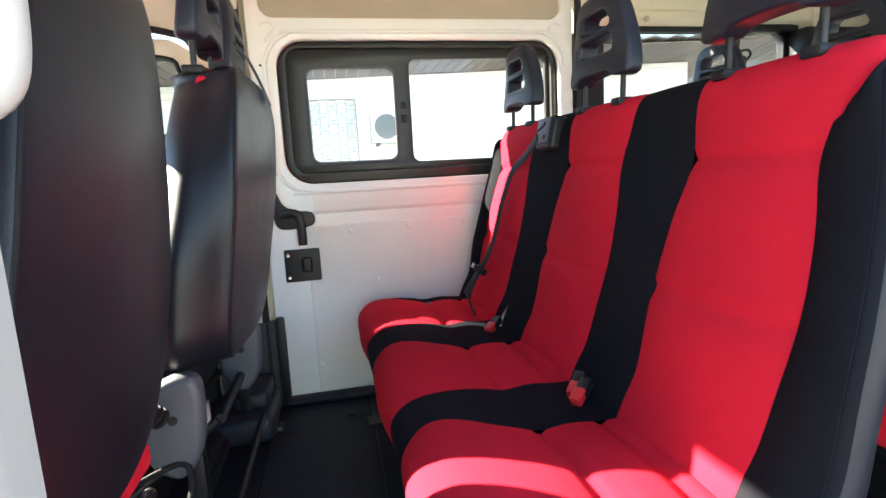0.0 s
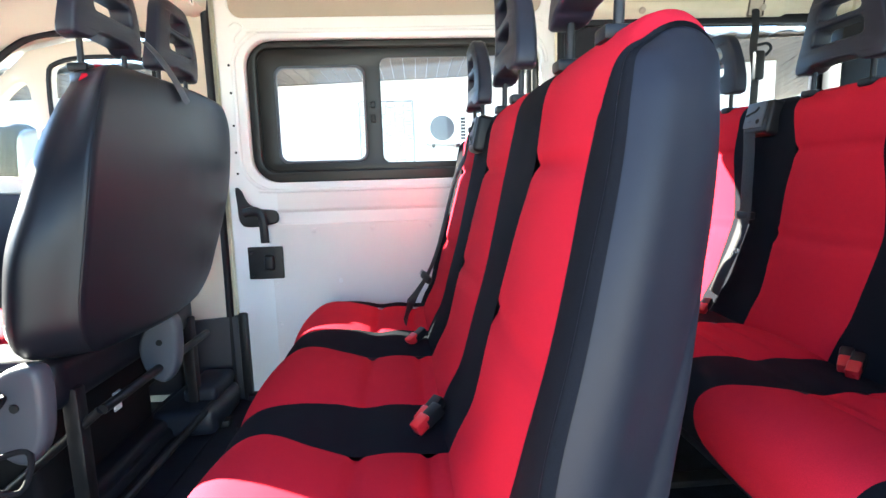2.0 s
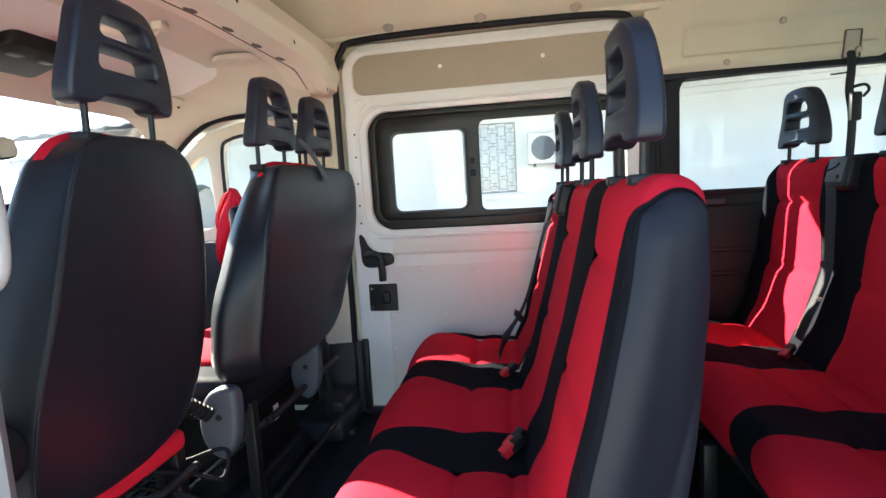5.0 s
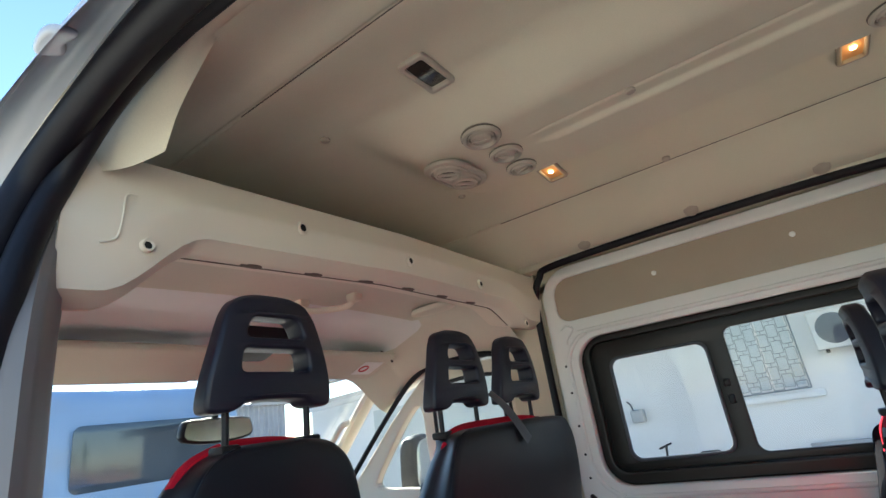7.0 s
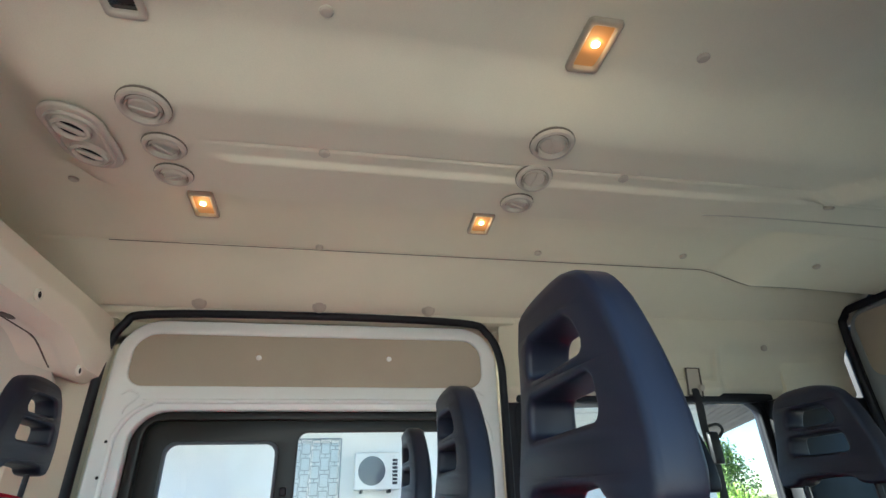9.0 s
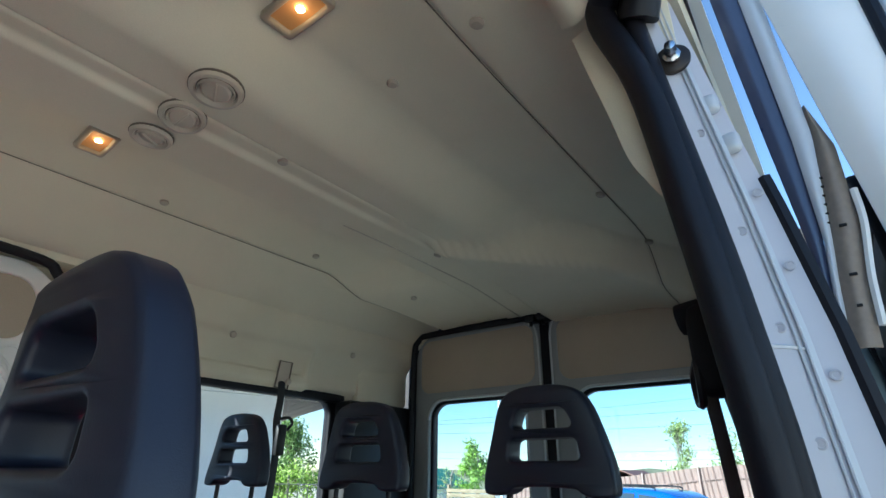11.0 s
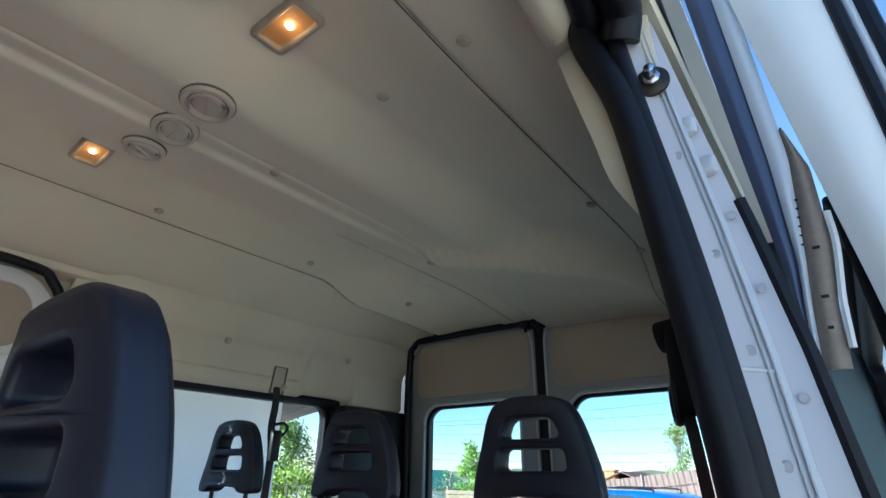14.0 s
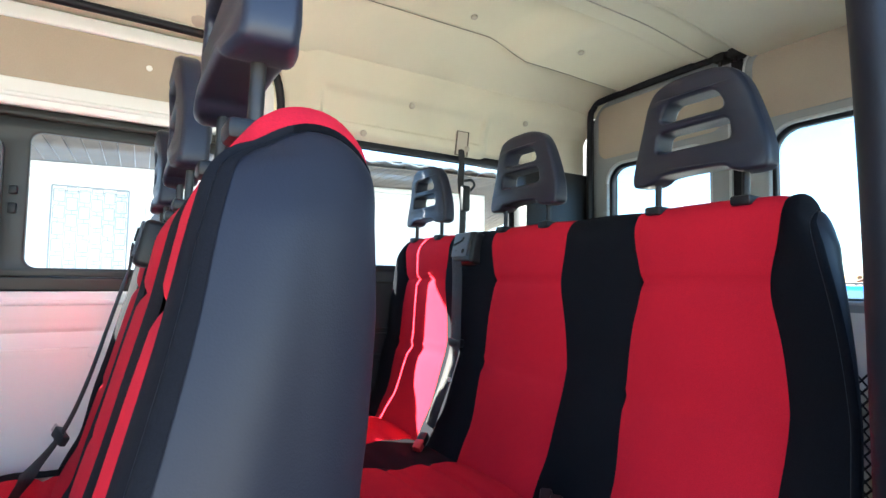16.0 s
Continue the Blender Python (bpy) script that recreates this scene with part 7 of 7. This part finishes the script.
def tree(label, at, height, spread, leaf, seed, leaves=2600, trunk=0.12, low=0.25, size=0.16):
    rnd = random.Random(seed)
    t = thing("tree", label, "tree")
    base = Vector(at)
    limbs = [tube([base + Vector((0, 0, -0.1)), base + Vector((rnd.uniform(-.1, .1), rnd.uniform(-.1, .1), height * 0.35)), base + Vector((rnd.uniform(-.2, .2), rnd.uniform(-.2, .2), height * 0.7)), base + Vector((0, 0, height * 0.97))], trunk * 0.6, 8)]
    tips = []
    for k in range(22):
        z = height * rnd.uniform(low, 0.92)
        ang, reach = rnd.uniform(0, 6.28), spread * (1.1 - 0.8 * z / height) * rnd.uniform(0.6, 1.0)
        tip = base + Vector((reach * math.cos(ang), reach * math.sin(ang), z + height * 0.10))
        limbs.append(tube([base + Vector((0, 0, z * 0.85)), base + Vector((reach * 0.5 * math.cos(ang), reach * 0.5 * math.sin(ang), z)), tip], trunk * 0.18, 5, per=3))
        tips.append(tip)
    part("trunk", joined(*limbs), BARK, t, "grey trunk and limbs")
    verts, faces = [], []
    for k in range(leaves):
        tip = rnd.choice(tips)
        p = tip.lerp(base + Vector((0, 0, tip.z - base.z)), rnd.random() ** 1.7 * 0.9) + Vector([rnd.gauss(0, spread * 0.13) for _ in range(3)])
        a, b = Vector([rnd.gauss(0, 1) for _ in range(3)]).normalized() * size, Vector([rnd.gauss(0, 1) for _ in range(3)]).normalized() * size
        i = len(verts)
        verts += [p - a * 0.5, p + b * 0.4, p + a * 0.5, p - b * 0.4]
        faces.append((i, i + 1, i + 2, i + 3))
    me = bpy.data.meshes.new("crown")
    me.from_pydata(verts, [], faces)
    me.materials.append(leaf)
    o = new("crown", me)
    o.parent = t
    return t


tree("dark green spruce-like tree beyond the building", (20, 25.4, GROUND_Z), 4.15, 1.9, NEEDLE, 3, 4600, 0.16, 0.1, 0.17)
tree("bright green bush beyond the building's railing", (18.8, 23.6, GROUND_Z), 1.75, 2.3, LEAF, 4, 3600, 0.10, 0.05, 0.15)
tree("pale birch with thin spring leaves behind the fence", (27, 5.85, GROUND_Z), 3.85, 1.1, BIRCH_LEAF, 5, 1500, 0.10, 0.3, 0.11)
tree("pale birch with thin spring leaves behind the fence", (28, 4.2, GROUND_Z), 3.7, 1.2, BIRCH_LEAF, 6, 1500, 0.10, 0.3, 0.11)
tree("bright green bush tree behind the rear fence", (26, 16.6, GROUND_Z), 3.3, 1.2, LEAF, 7, 3000, 0.12, 0.15, 0.14)
tree("bare grey bush behind the rear fence", (28, 19.6, GROUND_Z), 2.0, 1.8, BIRCH_LEAF, 8, 700, 0.10, 0.15, 0.10)
pole = thing("lamp_post", "thin white pole behind the yard", "pole")
part("shaft", rod((26, 14.9, GROUND_Z), (26, 14.9, 5.2), 0.10, 0.07, 10), LABEL_WHITE, pole)
power_line = thing("power_line", "thin overhead cables between two grey poles", "power line")
for y in (-12, 30):
    part("pole", rod((32, y, GROUND_Z), (32, y, 7.0), 0.12, 0.08, 10), STEEL, power_line, "grey pole")
    part("crossarm", box(29.8, 34.2, y - 0.05, y + 0.05, 6.4, 6.5, 0.01), STEEL, power_line)
for k, (z0, z1) in enumerate(((4.9, 4.5), (4.2, 4.0), (3.0, 2.8), (2.5, 2.4), (6.5, 5.0))):
    part("cable", tube([(30 + k, lerp(-12, 30, s / 8), lerp(z0, z1, s / 8) - 0.5 * math.sin(math.pi * s / 8)) for s in range(9)], 0.008, 4), WIRE, power_line, "thin dark cable")
structure("hedge_bank", sheet(lambda u, v: Vector((lerp(60, 75, v), lerp(-60, 90, u), GROUND_Z + v * (2.3 + 0.8 * noise.noise(Vector((u * 30, 1, 2)))))), 120, 3, (2, 0, 0)), material("far_brown_bank", (0.24, 0.22, 0.13), 0.95, vary=0.3, scale=0.3, grain=0.3, grain_scale=2), "brown grassy bank far behind", "bank")

# lorries and roofs in front of the cab
lorry = thing("lorry", "pale blue lorry parked in front of the van", "lorry")
part("cab", plate([soft([(-8.6, -0.1), (-8.7, 1.2), (-8.2, 1.95), (-7.0, 2.15), (-6.1, 2.05), (-5.9, 1.2), (-5.9, -0.1)], 4)], 2.3, 0.10, lambda u, v, w: (u, 2.0 + w, v), 3), TRUCK_BLUE, lorry, "pale blue cab")
part("side_window", plate([rounded(-7.4, -6.4, 1.0, 1.75, 0.08)], 0.02, 0.004, on_xz(0.84)), CAR_GLASS, lorry)
part("rear_window", plate([rounded(1.2, 2.8, 1.05, 1.7, 0.08)], 0.02, 0.004, on_yz(-5.87)), CAR_GLASS, lorry)
part("box_body", joined(box(-13.5, -9.0, 0.7, 3.2, 0.2, 2.3, 0.04), *[box(-13.4 + 0.45 * k, -13.33 + 0.45 * k, 0.66, 0.70, 0.25, 2.25, 0.01) for k in range(10)]), TRUCK_WHITE, lorry, "white ribbed load box")
for x in (-7.9, -11.5):
    for y in (0.95, 3.0):
        part("wheel", lathe([(0.10, -0.14), (0.40, -0.14), (0.45, -0.1), (0.45, 0.1), (0.40, 0.14), (0.10, 0.14)], 22, Matrix.Translation((x, y, GROUND_Z + 0.45)) @ Matrix.Rotation(radians(90), 4, "X")), TYRE, lorry)
part("mirror_arm", joined(tube([(-6.2, 0.85, 1.6), (-6.05, 0.62, 1.62), (-6.0, 0.58, 1.5)], 0.02, 6), box(-6.06, -5.98, 0.50, 0.64, 1.15, 1.5, 0.02)), BLACK_PLASTIC, lorry, "black mirror on an arm")
shed = thing("shed", "grey corrugated shed beyond the lorry", "shed")
part("wall", sheet(lambda u, v: Vector((-14.0 + 0.03 * math.sin(u * 220), lerp(4.0, 10.2, u), lerp(GROUND_Z, 2.6, v))), 200, 2, (-0.1, 0, 0)), GREY_ROOF, shed)
part("roof", box(-20, -13.8, 3.8, 10.4, 2.6, 2.72, 0.02), GREY_ROOF, shed)
mixer = thing("concrete_mixer", "orange and white mixer drum beyond the yard", "mixer")
part("drum", lathe([(0.25, -1.0), (0.75, -0.5), (0.85, 0.1), (0.5, 0.9), (0.3, 1.0)], 24, Matrix.Translation((-14.5, 13.0, 1.2)) @ Matrix.Rotation(radians(70), 4, "X")), ORANGE, mixer, "orange drum")
part("stand", joined(rod((-14.5, 12.4, GROUND_Z), (-14.5, 12.8, 1.0), 0.06), rod((-14.5, 13.6, GROUND_Z), (-14.5, 13.3, 1.0), 0.06)), TRUCK_WHITE, mixer)
car("dark blue car parked in front of the van", Matrix.Translation((-9.0, 8.2, GROUND_Z)) @ Matrix.Rotation(radians(75), 4, "Z"))
